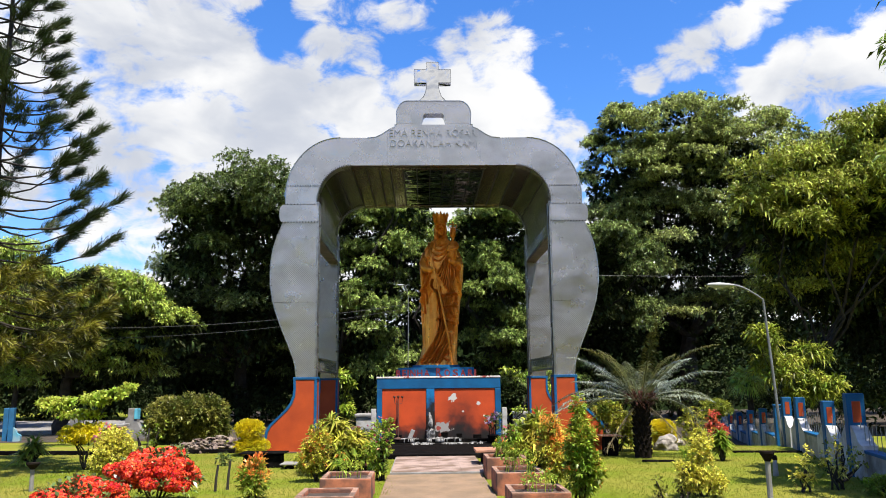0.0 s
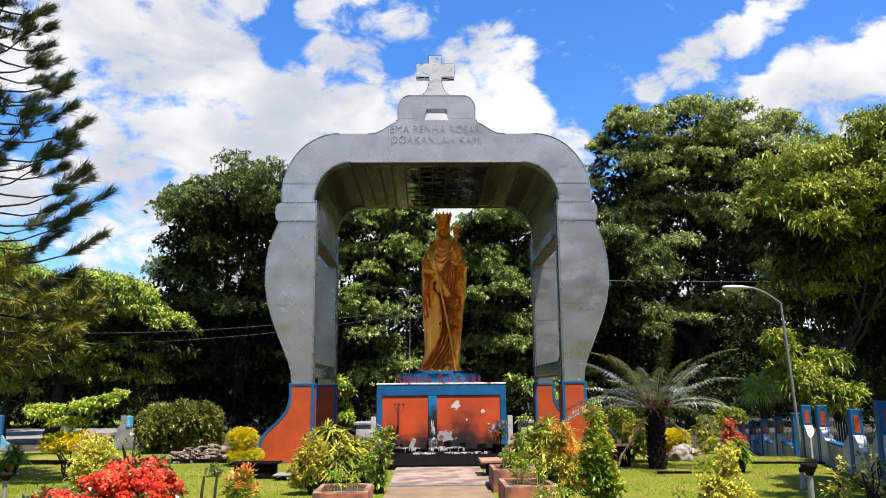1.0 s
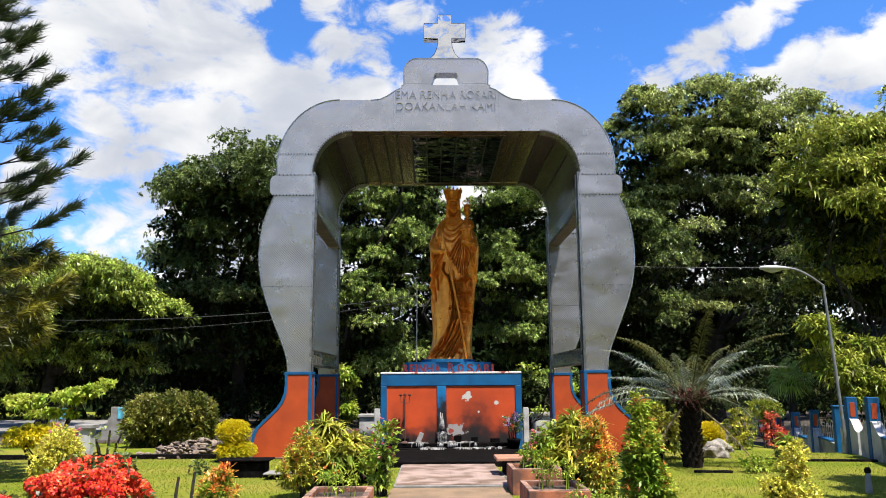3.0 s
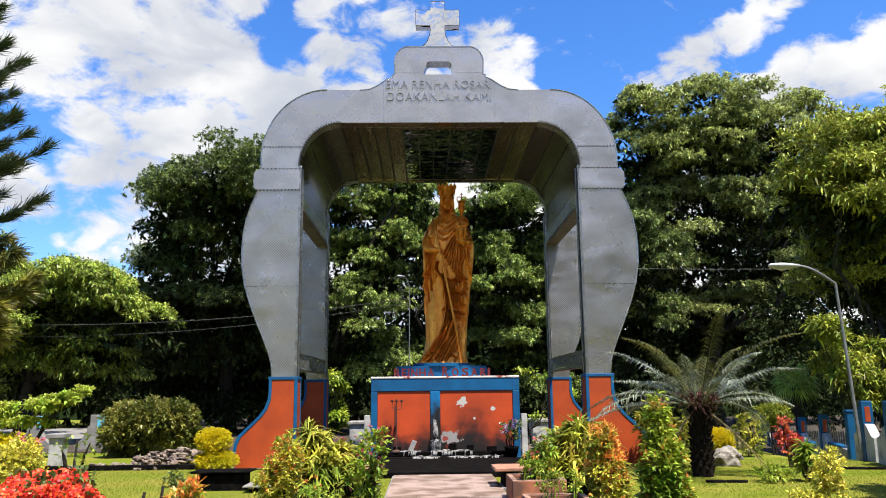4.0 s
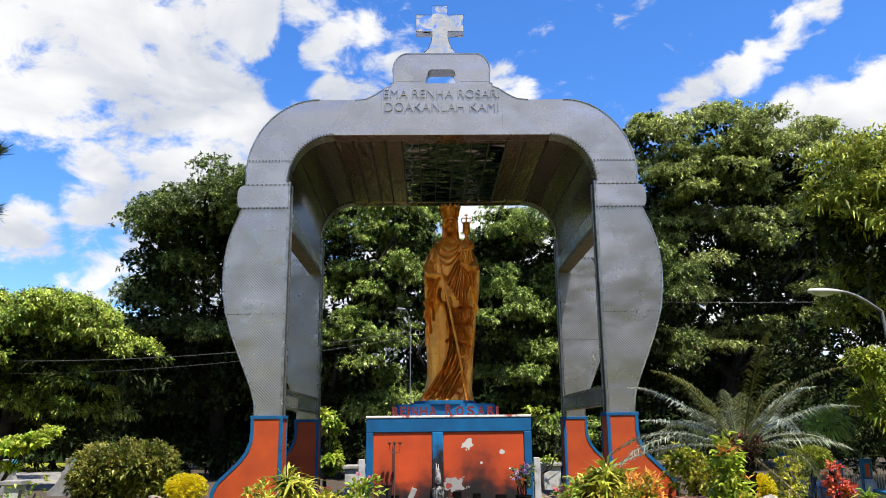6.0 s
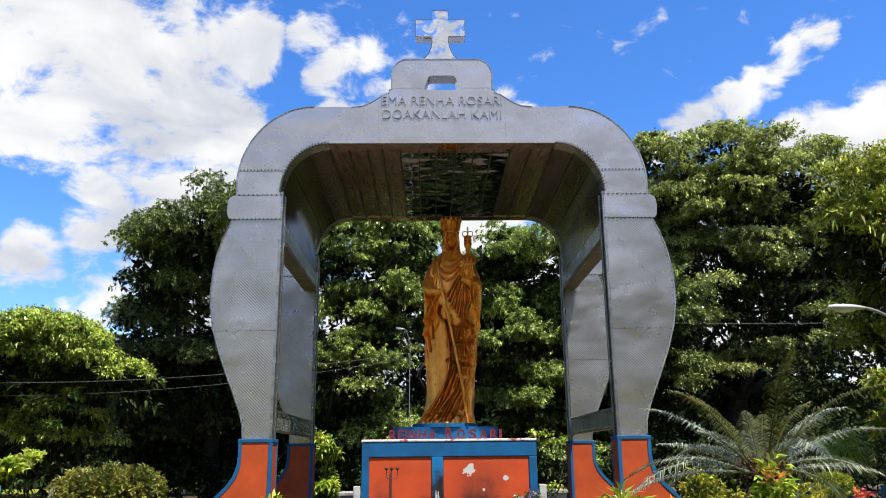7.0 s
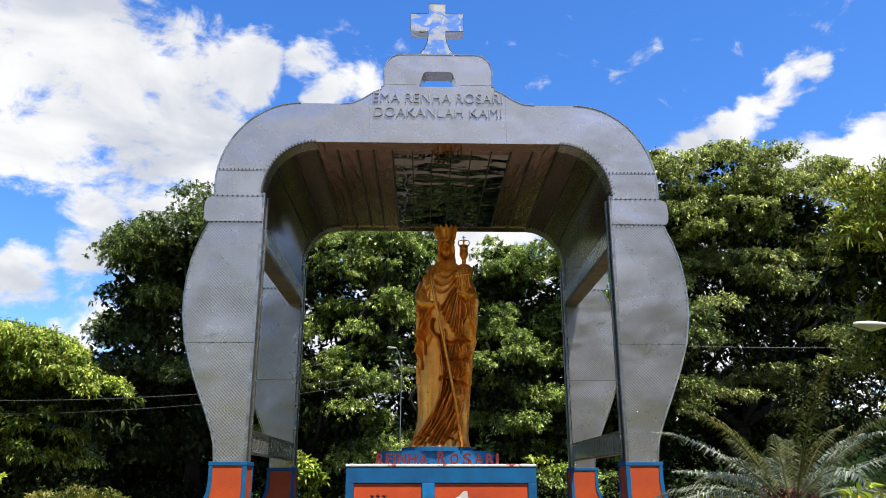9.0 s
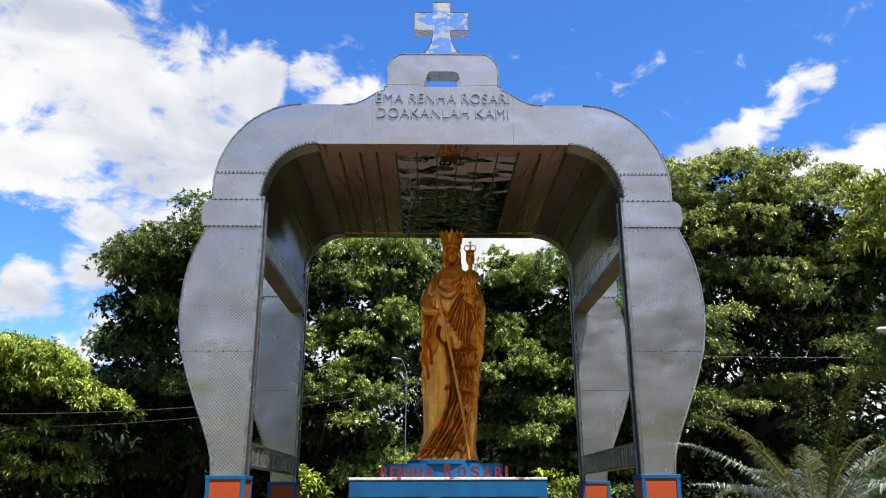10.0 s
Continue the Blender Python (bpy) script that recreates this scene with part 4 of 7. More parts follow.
    fold(line(lambda u: (0.00 + 0.14 * math.sin(2.6 * u) - 0.16 * u * u, 1.94 - 1.48 * u), 16), 0.020, 0.060)
    # long folds sweeping from the tiers down to the foot
    for k in range(10):
        x0, z0 = 0.12 + 0.030 * k, 1.16 - 0.055 * k + 0.05 * (k % 2)
        x1, bend = -0.47 + 0.062 * k, 1.7 - 0.06 * k
        fold(line(lambda u: (x0 + (x1 - x0) * u ** bend + 0.012 * math.sin(7 * u + k), z0 + (0.05 + 0.02 * (k % 3) - z0) * u), 14), 0.011 + 0.005 * (k % 3), 0.030 + 0.022 * (k % 2))
    for k in range(5):
        fold(line(lambda u: (-0.44 + 0.13 * k + 0.20 * u, 0.08 + 0.05 * (k % 2) + 0.10 * math.sin(2.4 * u))), 0.022, 0.050, 0.0)
    # fine creases between the main folds
    rnd = random.Random(12)
    for k in range(46):
        xk, zk = rnd.uniform(0.05, 0.62), rnd.uniform(0.25, 2.5)
        slant, long = (-0.30 if zk < 1.1 else 0.02) * rnd.uniform(0.4, 1.2), rnd.uniform(0.15, 0.42)
        fold(line(lambda u: (xk + slant * u * long / 0.4 + 0.012 * math.sin(5 * u + k), zk - long * u), 5), 0.009, 0.020, rnd.choice((-1.0, 1.0)))
    for k in range(18):
        xk, zk = rnd.uniform(-0.40, -0.05), rnd.uniform(1.9, 3.0)
        fold(line(lambda u: (xk - 0.10 * u + 0.012 * math.sin(5 * u + k), zk - 0.30 * u), 5), 0.010, 0.018, -1.0)
    # puddled hem
    push += np.clip((0.22 - z) / 0.22, 0, 1) * (0.035 + 0.03 * np.sin(19 * a + 6 * z))
    push += 0.010 * np.sin(7 * x + 3 * z) * front
    P = np.stack([cx + ex * (rx + push * 0.6), ey * (ry + push), z], 1)
    verts = [bm.verts.new(p) for p in P]
    for i in range(rows - 1):
        for k in range(seg):
            j = (k + 1) % seg
            bm.faces.new((verts[i * seg + k], verts[i * seg + j], verts[(i + 1) * seg + j], verts[(i + 1) * seg + k]))
    bm.faces.new(verts[-seg:])
    bm.faces.new(verts[:seg][::-1])

    def ball(c, r, sub=3):
        made = bmesh.ops.create_icosphere(bm, subdivisions=sub, radius=1)
        for v in made["verts"]:
            v.co = Vector(c) + Vector((v.co.x * r[0], v.co.y * r[1], v.co.z * r[2]))
    # hair, face and neck as one modelled form
    hx = 0.165
    prof = np.array([(3.00, 0.36, 0.26), (3.12, 0.30, 0.24), (3.25, 0.225, 0.20), (3.36, 0.18, 0.18), (3.48, 0.165, 0.18), (3.60, 0.165, 0.185), (3.70, 0.158, 0.175), (3.80, 0.13, 0.14)])
    hr, hs = 120, 150
    z = np.repeat(np.linspace(3.0, 3.80, hr), hs)
    a = np.tile(np.linspace(0, 2 * math.pi, hs, endpoint=False), hr)
    rx, ry = (np.interp(z, prof[:, 0], prof[:, k]) for k in (1, 2))
    u, front = np.cos(a) * rx, np.clip(-np.sin(a), 0, 1)

    def spot(x0, z0, w, h, d):
        return d * np.exp(-((u - x0) / w) ** 2 - ((z - z0) / h) ** 2) * (front > 0)
    oval = np.hypot(u / 0.092, (z - 3.565) / 0.155)
    face = np.clip((1.12 - oval) / 0.25, 0, 1) * (front > 0)
    push = 0.055 * np.exp(-((oval - 1.36) / 0.20) ** 2) * front * (z < 3.72) - 0.03 * np.exp(-((oval - 1.04) / 0.08) ** 2) * front
    push += (1 - face) * (0.010 * np.sin(a * 34 + 2.5 * np.sin(z * 9)) + 0.006 * np.sin(a * 61 - z * 7)) * np.clip((3.74 - z) * 12, 0, 1)
    push += face * 0.012
    push -= np.clip((0.062 - np.abs(u)) / 0.03, 0, 1) * np.clip((3.425 - z) / 0.03, 0, 1) * np.clip((z - 3.16) / 0.05, 0, 1) * 0.075 * (front > 0)
    push += spot(0, 3.55, 0.016, 0.055, 0.034) + spot(0, 3.525, 0.022, 0.016, 0.022)
    for s in (-1, 1):
        push += spot(s * 0.042, 3.592, 0.026, 0.016, -0.030) + spot(s * 0.042, 3.588, 0.017, 0.008, 0.018) + spot(s * 0.042, 3.625, 0.034, 0.010, 0.012)
        push += spot(s * 0.048, 3.515, 0.022, 0.03, 0.010)
    push += spot(0, 3.478, 0.030, 0.006, -0.018) + spot(0, 3.488, 0.026, 0.008, 0.012) + spot(0, 3.465, 0.022, 0.008, 0.012) + spot(0, 3.43, 0.03, 0.02, 0.016)
    push *= 1.9
    P = np.stack([hx + u + np.cos(a) * push * 0.4, 0.01 + np.sin(a) * (ry + push), z], 1)
    verts = [bm.verts.new(p) for p in P]
    for i in range(hr - 1):
        for k in range(hs):
            j = (k + 1) % hs
            bm.faces.new((verts[i * hs + k], verts[i * hs + j], verts[(i + 1) * hs + j], verts[(i + 1) * hs + k]))
    bm.faces.new(verts[-hs:])
    # tall flaring crown with pointed leaves round its rim
    lathe(bm, [(0.150, 3.72), (0.162, 3.735), (0.164, 3.775), (0.153, 3.79), (0.160, 3.86), (0.178, 3.94), (0.198, 4.00), (0.182, 4.00), (0.13, 3.93), (0.05, 3.91)], 48, (hx, 0.0))
    for k in range(12):
        t = 2 * math.pi * k / 12
        d = Vector((math.cos(t), math.sin(t), 0))
        c = Vector((hx, 0, 0))
        tube(bm, [c + d * 0.185 + Vector((0, 0, 3.975)), c + d * 0.200 + Vector((0, 0, 4.03)), c + d * 0.212 + Vector((0, 0, 4.075 if k % 2 else 4.05))], [0.034, 0.026, 0.006], 6)
        tube(bm, [c + d * 0.166 + Vector((0, 0, 3.80)), c + d * 0.176 + Vector((0, 0, 3.88)), c + d * 0.196 + Vector((0, 0, 3.97))], [0.010, 0.018, 0.008], 5)
        ball((hx + 0.164 * math.cos(t + 0.26), 0.164 * math.sin(t + 0.26), 3.755), (0.016, 0.016, 0.016), 1)
    # hand on the staff
    ball((-0.04, -0.45, 2.47), (0.07, 0.06, 0.055), 2)
    tube(bm, [(-0.24, -0.10, 2.92), (-0.29, -0.20, 2.66), (-0.24, -0.30, 2.50), (-0.15, -0.38, 2.47), (-0.06, -0.44, 2.47)], [0.10, 0.13, 0.11, 0.075, 0.045], 14)
    tube(bm, [(0.60, -0.06, 2.86), (0.61, -0.18, 2.70), (0.50, -0.30, 2.66), (0.34, -0.37, 2.74)], [0.10, 0.12, 0.10, 0.06], 14)
    # the small figure: robe, head and hooped crown
    kx = 0.485
    for c, r in (((0.46, -0.30, 2.86), (0.13, 0.13, 0.24)), ((0.47, -0.31, 3.09), (0.105, 0.10, 0.17)), ((0.49, -0.31, 3.19), (0.115, 0.08, 0.06)), ((kx, -0.32, 3.30), (0.040, 0.045, 0.07)), ((kx, -0.33, 3.42), (0.070, 0.078, 0.105)), ((kx, -0.30, 3.45), (0.080, 0.078, 0.10)), ((0.34, -0.40, 2.99), (0.045, 0.05, 0.04)), ((0.43, -0.42, 3.00), (0.05, 0.05, 0.045)), ((kx, -0.405, 3.41), (0.012, 0.014, 0.03))):
        ball(c, r)
    tube(bm, [(0.59, -0.30, 3.18), (0.605, -0.36, 3.06), (0.53, -0.42, 3.01), (0.44, -0.43, 3.00)], [0.04, 0.045, 0.04, 0.025], 10)
    tube(bm, [(0.385, -0.32, 3.17), (0.36, -0.37, 3.08), (0.345, -0.41, 3.0)], [0.035, 0.035, 0.022], 10)
    for k in range(7):
        tube(bm, [(0.40 + 0.024 * k, -0.405, 3.20), (0.385 + 0.028 * k, -0.425, 3.08), (0.37 + 0.032 * k, -0.43, 2.93), (0.34 + 0.040 * k, -0.42, 2.76)], [0.006, 0.013, 0.014, 0.008], 6)
    lathe(bm, [(0.068, 3.50), (0.078, 3.51), (0.078, 3.535), (0.070, 3.545), (0.076, 3.60), (0.070, 3.60), (0.055, 3.55)], 20, (kx, -0.315))
    for k in range(4):
        t = math.pi * (k / 2)
        d = Vector((math.cos(t), math.sin(t), 0))
        o = Vector((kx, -0.315, 0))
        tube(bm, [o + d * 0.072 + Vector((0, 0, 3.58)), o + d * 0.105 + Vector((0, 0, 3.64)), o + d * 0.092 + Vector((0, 0, 3.69)), o + d * 0.045 + Vector((0, 0, 3.70)), o + Vector((0, 0, 3.68))], 0.010, 6)
    tube(bm, [(kx, -0.315, 3.67), (kx, -0.315, 3.79)], 0.009, 6)
    tube(bm, [(kx - 0.034, -0.315, 3.75), (kx + 0.034, -0.315, 3.75)], 0.009, 6)
    # staff
    tube(bm, [(-0.165, -0.30, 3.20), (-0.11, -0.42, 2.90), (-0.04, -0.475, 2.50), (0.12, -0.49, 1.77), (0.316, -0.50, 0.73), (0.42, -0.51, 0.0)], 0.024, 10)
    solid("statue", bm, GOLD, (0.31, 20.42, 1.985), smooth=True, label="golden brown painted robed statue with crown and staff on the pedestal", category="statue")


statue()


# ---- candle place before the pedestal ----
def candle_place():
    bm = bmesh.new()
    box(bm, -1.05, 1.75, 18.92, 19.48, 0.0, 0.11, 0.02)
    box(bm, -1.0, 1.7, 19.22, 19.485, 0.10, 0.20, 0.02)
    solid("candle_shelf", bm, SOOT_BLACK, label="blackened stepped stone shelf for candles", category="shelf")
    rng = random.Random(4)
    for i in range(22):
        x = -0.75 + 2.3 * rng.random()
        back = rng.random() < 0.5
        y, z = (19.30, 0.198) if back else (19.03, 0.108)
        bm = bmesh.new()
        w, h = rng.uniform(0.06, 0.20), rng.uniform(0.015, 0.035)
        lump(bm, (0, 0, h * 0.3), (w, 0.08, h), i, 0.9)
        for k in range(rng.randint(3, 8)):
            xx = rng.uniform(-w, w) * 0.9
            tube(bm, [(xx, -0.03, h * 0.4), (xx + 0.006, -0.092 if back else -0.115, 0.004), (xx, -0.096 if back else -0.122, -0.05), (xx, -0.092 if back else -0.12, -rng.uniform(0.06, 0.10))], [0.009, 0.013, 0.011, 0.005], 6)
        solid("melted_candle", bm, WAX, (x, y, z), smooth=True, label="flat pool of grey candle wax dripping over the step", category="candle", group="melted candles")
    # wax column of two stages before the mullion
    grimy = mat("grimy_wax", (0.20, 0.20, 0.205), (0.022, 0.022, 0.022), rough=0.5, scale=12, bump=0.4, spread=(0.44, 0.58))
    ob = thing("wax_column", (0.16, 19.36, 0), label="grimy column of candle wax with a pale cap and a ragged spire", category="candle")
    bm = bmesh.new()
    lathe(bm, [(0.10, 0.19), (0.095, 0.30), (0.088, 0.385)], 14)
    for k in range(13):
        r, z0 = 0.094, rng.uniform(0.2, 0.28)
        c, d = math.cos(k * 0.485), math.sin(k * 0.485)
        tube(bm, [(r * c, r * d, 0.385), (r * 1.08 * c, r * 1.08 * d, 0.32), (r * 1.1 * c, r * 1.1 * d, z0)], [0.010, 0.014, 0.006], 6)
    part("column", bm, grimy, ob)
    bm = bmesh.new()
    lump(bm, (0, 0, 0.40), (0.11, 0.10, 0.045), 3, 0.7)
    part("cap", bm, WAX, ob, "pale melted cap", smooth=True)
    bm = bmesh.new()
    for k in range(9):
        c, d, top = 0.036 * math.cos(k * 0.7), 0.03 * math.sin(k * 0.7), rng.uniform(0.66, 0.86)
        tube(bm, [(c * 1.3, d * 1.3, 0.41), (c, d, 0.55), (c * 0.9, d * 0.9, top)], [0.026, 0.022, 0.006], 6)
    part("spire", bm, grimy, ob, "ragged spire of drips", smooth=True)
    bm = bmesh.new()
    box(bm, -0.05, 0.05, -0.02, 0.02, 0, 0.24, 0.01)
    solid("broken_slab", bm, GREYWHITE, (-0.36, 19.30, 0.196), 15, label="narrow broken grey slab leaning on the candle shelf", category="slab").rotation_euler.y = 0.42
    for x, w, h in ((-0.62, 0.15, 0.10), (0.50, 0.16, 0.15), (0.86, 0.14, 0.12), (1.30, 0.20, 0.09)):
        bm = bmesh.new()
        box(bm, -w / 2, w / 2, -0.06, 0.06, 0, h, 0.014)
        solid("burnt_block", bm, SOOT_BLACK, (x, 19.40, 0.196), rng.uniform(-8, 8), label="soot-blackened stone block at the back of the candle shelf", category="block", group="burnt blocks on the candle shelf")
    ob = thing("candelabrum", (-0.63, 19.30, 0.195), label="thin rusty iron candle stand with three arms", category="candle stand")
    iron = mat("rusty_iron", (0.07, 0.035, 0.025), rough=0.8)
    bm = bmesh.new()
    tube(bm, [(0, 0, 0), (0, 0, 1.05)], 0.012, 8)
    part("stem", bm, iron, ob)
    for x in (-0.09, 0.0, 0.10):
        bm = bmesh.new()
        tube(bm, [(0, 0, 0.84), (x * 0.9, 0, 0.86), (x, 0, 0.93), (x, 0, 1.0)], 0.007, 6)
        lathe(bm, [(0.012, 0.99), (0.034, 1.01), (0.034, 1.03)], 10, (x, 0))
        part("arm", bm, iron, ob)
    bm = bmesh.new()
    lathe(bm, [(0.10, 0), (0.10, 0.02), (0.03, 0.05)], 14)
    part("foot", bm, iron, ob)
    # white posts by the pedestal's sides
    for x in (-1.24, 1.99):
        bm = bmesh.new()
        box(bm, -0.06, 0.06, -0.06, 0.06, -0.05, 0.92, 0.012)
        solid("white_post", bm, WHITE, (x, 19.55, 0), label="short white painted post beside the pedestal", category="post", group="posts by the pedestal")


candle_place()


# ---- benches, planters and other garden works ----
def bench(x, y, rz):
    ob = thing("garden_bench", (x, y, 0), rz, label="low bench of reddish slabs on concrete blocks", category="bench", group="benches by the terrace")
    for dy in (-0.17, 0.17):
        bm = bmesh.new()
        box(bm, -0.62, 0.62, dy - 0.155, dy + 0.155, 0.275, 0.325, 0.01)
        part("slab", bm, WOODSLAB, ob)
    for dx in (-0.42, 0.42):
        bm = bmesh.new()
        box(bm, dx - 0.07, dx + 0.07, -0.28, 0.28, 0, 0.275, 0.012)
        part("block", bm, SOOT_BLACK, ob, "dark stained concrete block")
        bm = bmesh.new()
        box(bm, dx - 0.16, dx + 0.16, -0.32, 0.32, 0, 0.06, 0.012)
        part("footing", bm, CONCRETE, ob)


bench(1.56, 14.85, 0)
bench(-1.3, 15.0, 0)


RIM = mat("worn_rim", (0.30, 0.17, 0.115), (0.09, 0.055, 0.04), rough=0.85, scale=6, bump=0.3, spread=(0.40, 0.62))


def planter(x, y, w, d, h, seed, plants=15):
    ob = thing("planter_box", (x, y, 0), label="weathered reddish masonry planter box filled with soil", category="planter", group="planter boxes along the path")
    for name, b in (("front", (-w / 2, w / 2, -d / 2, -d / 2 + 0.07)), ("back", (-w / 2, w / 2, d / 2 - 0.07, d / 2)), ("side", (-w / 2, -w / 2 + 0.07, -d / 2 + 0.07, d / 2 - 0.07)), ("side", (w / 2 - 0.07, w / 2, -d / 2 + 0.07, d / 2 - 0.07))):
        bm = bmesh.new()
        box(bm, *b, -0.03, h, 0.012)
        part(name, bm, BRICK, ob)
        bm = bmesh.new()
        x0, x1, y0, y1 = b
        box(bm, x0 + 0.004, x1 - 0.004, y0 + 0.004, y1 - 0.004, h - 0.01, h + 0.006, 0.003)
        part("coping", bm, RIM, ob, "pinkish worn rim")
    bm = bmesh.new()
    box(bm, -w / 2 + 0.07, w / 2 - 0.07, -d / 2 + 0.07, d / 2 - 0.07, 0, h - 0.05)
    part("soil", bm, SOIL, ob)
    if not plants:
        return ob
    rng = np.random.default_rng(seed)
    green = thing("planter_plant", (x, y, h - 0.05), label="leafy green plant with small orange flowers in a planter", category="plant", group="plants in the planters")
    lobes = [(rng.uniform(-w, w) * 0.28, rng.uniform(-d, d) * 0.28, rng.uniform(0.10, 0.24), 0.07, 0.07, 0.10) for _ in range(8)]
    for q in lobes:
        bm = bmesh.new()
        tube(bm, [(q[0], q[1], 0), (q[0] + 0.01, q[1], q[2] * 0.6), (q[0], q[1], q[2] + 0.08)], [0.006, 0.005, 0.003], 5)
        part("stem", bm, LEAF_LIGHT, green)
    quads_mesh("foliage", foliage(rng, lobes, plants * 5, 6, 0.052, 0.019, 0.8, inner=0.5, clump_r=0.03), LEAF_LIGHT, green)
    quads_mesh("blossom", foliage(rng, [(a, b, c + 0.10, 0.04, 0.04, 0.03) for a, b, c, *_ in lobes], 7, 8, 0.024, 0.02, 1.2, clump_r=0.012), LEAF_ORANGE, green)
    return ob


planter(-1.05, 11.1, 0.68, 0.9, 0.30, 1)
planter(-1.15, 9.6, 0.68, 0.8, 0.27, 2, 0)
planter(1.34, 13.3, 0.66, 0.8, 0.33, 3)
planter(1.34, 11.5, 0.68, 0.9, 0.30, 4)
planter(1.36, 9.7, 0.70, 0.8, 0.27, 5)


def low_table(x, y, w, d, h, top, label):
    ob = thing("stone_table", (x, y, 0), label=label, category="table")
    bm = bmesh.new()
    box(bm, -w / 2, w / 2, -d / 2, d / 2, h - 0.025, h, 0.008)
    part("top", bm, top, ob)
    bm = bmesh.new()
    box(bm, -w / 2 + 0.08, w / 2 - 0.08, -d / 2 + 0.06, d / 2 - 0.06, -0.05, h - 0.05, 0.015)
    part("body", bm, SOOT_BLACK, ob, "dark sooty masonry body")


low_table(-3.05, 15.25, 0.86, 0.5, 0.28, SOOT_BLACK, "low blackened masonry bench on the lawn")
low_table(3.92, 16.7, 0.44, 0.44, 0.42, WOODSLAB, "small dark square masonry stool with a tiled top")
low_table(-2.35, 15.0, 0.62, 0.5, 0.10, CONCRETE, "low pale concrete slab step on the grass")


def stone_edging(a, b, n, name, high=0.09):
    ob = thing(name, (a[0], a[1], 0), label="low dark weathered kerb along the lawn", category="kerb", kind="structure")
    for i in range(n):
        p = [a[k] + (b[k] - a[k]) * (i + 0.5) / n - a[k] for k in (0, 1)]
        w = math.hypot(b[0] - a[0], b[1] - a[1]) / n
        bm = bmesh.new()
        box(bm, -w / 2 + 0.006, w / 2 - 0.006, -0.07, 0.07, -0.1, high, 0.015)
        o = part("kerb_stone", bm, SOOT_BLACK, ob)
        o.matrix_local = pose(p[0], p[1], ground_z(a[0] + p[0], a[1] + p[1]), 0, 0, math.degrees(math.atan2(b[1] - a[1], b[0] - a[0])) + (i % 3 - 1) * 1.2)


stone_edging((-13.0, 18.6), (-4.3, 18.3), 11, "edging")
stone_edging((6.6, 16.9), (8.0, 16.7), 3, "edging", 0.04)
stone_edging((4.2, 15.3), (4.8, 15.2), 2, "edging", 0.035)


BOULDER = mat("pale_boulder", (0.30, 0.275, 0.245), (0.10, 0.088, 0.075), rough=0.9, scale=8, bump=0.9, fine=40, spread=(0.40, 0.60))


def rubble():
    rng = random.Random(8)
    for i in range(230):
        bm = bmesh.new()
        r = rng.uniform(0.035, 0.095)
        flat = i % 2 == 0
        lump(bm, (0, 0, 0), (r * (2.0 if flat else 1), r * rng.uniform(0.5, 0.9), r * (0.3 if flat else rng.uniform(0.4, 0.7))), i, 0.9, 1)
        x, y = -5.15 + rng.gauss(0, 0.50), 19.1 + rng.gauss(0, 0.26)
        k = max(0, 1 - math.hypot((x + 4.95) / 1.2, (y - 19.15) / 0.7))
        solid("stone", bm, ROCK, (x, y, ground_z(x, y) + r * 0.3 + 0.40 * k * rng.random()), rng.uniform(0, 360), label="broken grey brown stone in a loose heap", category="stone", group="heap of rubble stones")
    for x, y, r in ((5.45, 17.8, 0.24), (6.1, 19.0, 0.14), (5.8, 18.7, 0.12)):
        bm = bmesh.new()
        lump(bm, (0, 0, r * 0.5), (r * 1.2, r, r * 0.9), x, 0.42, 3)
        solid("boulder", bm, BOULDER, (x, y, ground_z(x, y) - 0.03), label="pale weathered boulder on the lawn", category="boulder", group="boulders behind the cycad")


rubble()


def stakes():
    for x, y, h in ((-3.08, 11.9, 0.38), (-2.95, 12.1, 0.42), (-5.2, 15.05, 0.75)):
        bm = bmesh.new()
        tube(bm, [(0, 0, -0.05), (0.01, 0, h * 0.5), (0.03, 0.01, h)], [0.022, 0.02, 0.016], 7)
        solid("stake", bm, BARK, (x, y, ground_z(x, y)), label="short rough wooden stake stuck in the lawn", category="stake", group="stakes in the lawn")
    for x, y, h, lab in ((-5.9, 12.2, 0.42, "pale post with a dark cap on the lawn"), (3.47, 7.99, 0.83, "tall pale concrete post with a dark cap")):
        ob = thing("garden_post", (x, y, 0), label=lab, category="post")
        bm = bmesh.new()
        tube(bm, [(0, 0, -0.05), (0, 0, h - 0.08)], [0.030, 0.026] if x > 0 else [0.035, 0.03], 9)
        part("shaft", bm, CONCRETE, ob)
        bm = bmesh.new()
        k = 0.72 if x > 0 else 1.0
        lathe(bm, [(0.03, h - 0.1), (0.075 * k, h - 0.05), (0.10 * k, h - 0.02), (0.10 * k, h), (0.07 * k, h - 0.015)], 20)
        part("cap", bm, CYCBARK, ob, "dark bowl-shaped cap")
    ob = thing("garden_stump", (5.7, 12.85, 0), label="small pale stone bollard with a dark knob on the lawn", category="bollard")
    bm = bmesh.new()
    lathe(bm, [(0.05, -0.04), (0.042, 0.08), (0.036, 0.20), (0.032, 0.25)], 12)
    part("body", bm, GREYWHITE, ob)
    bm = bmesh.new()
    lathe(bm, [(0.028, 0.245), (0.042, 0.27), (0.042, 0.30), (0.024, 0.325)], 12)
    part("knob", bm, CYCBARK, ob, "dark knob")


stakes()


# ---- boundary fence ----
FX, FYY, FS = 8.77, 19.02, 0.28


def fence_point(s):
    x, y = FX + FS * s, FYY + s
    return x, y, ground_z(x, y)


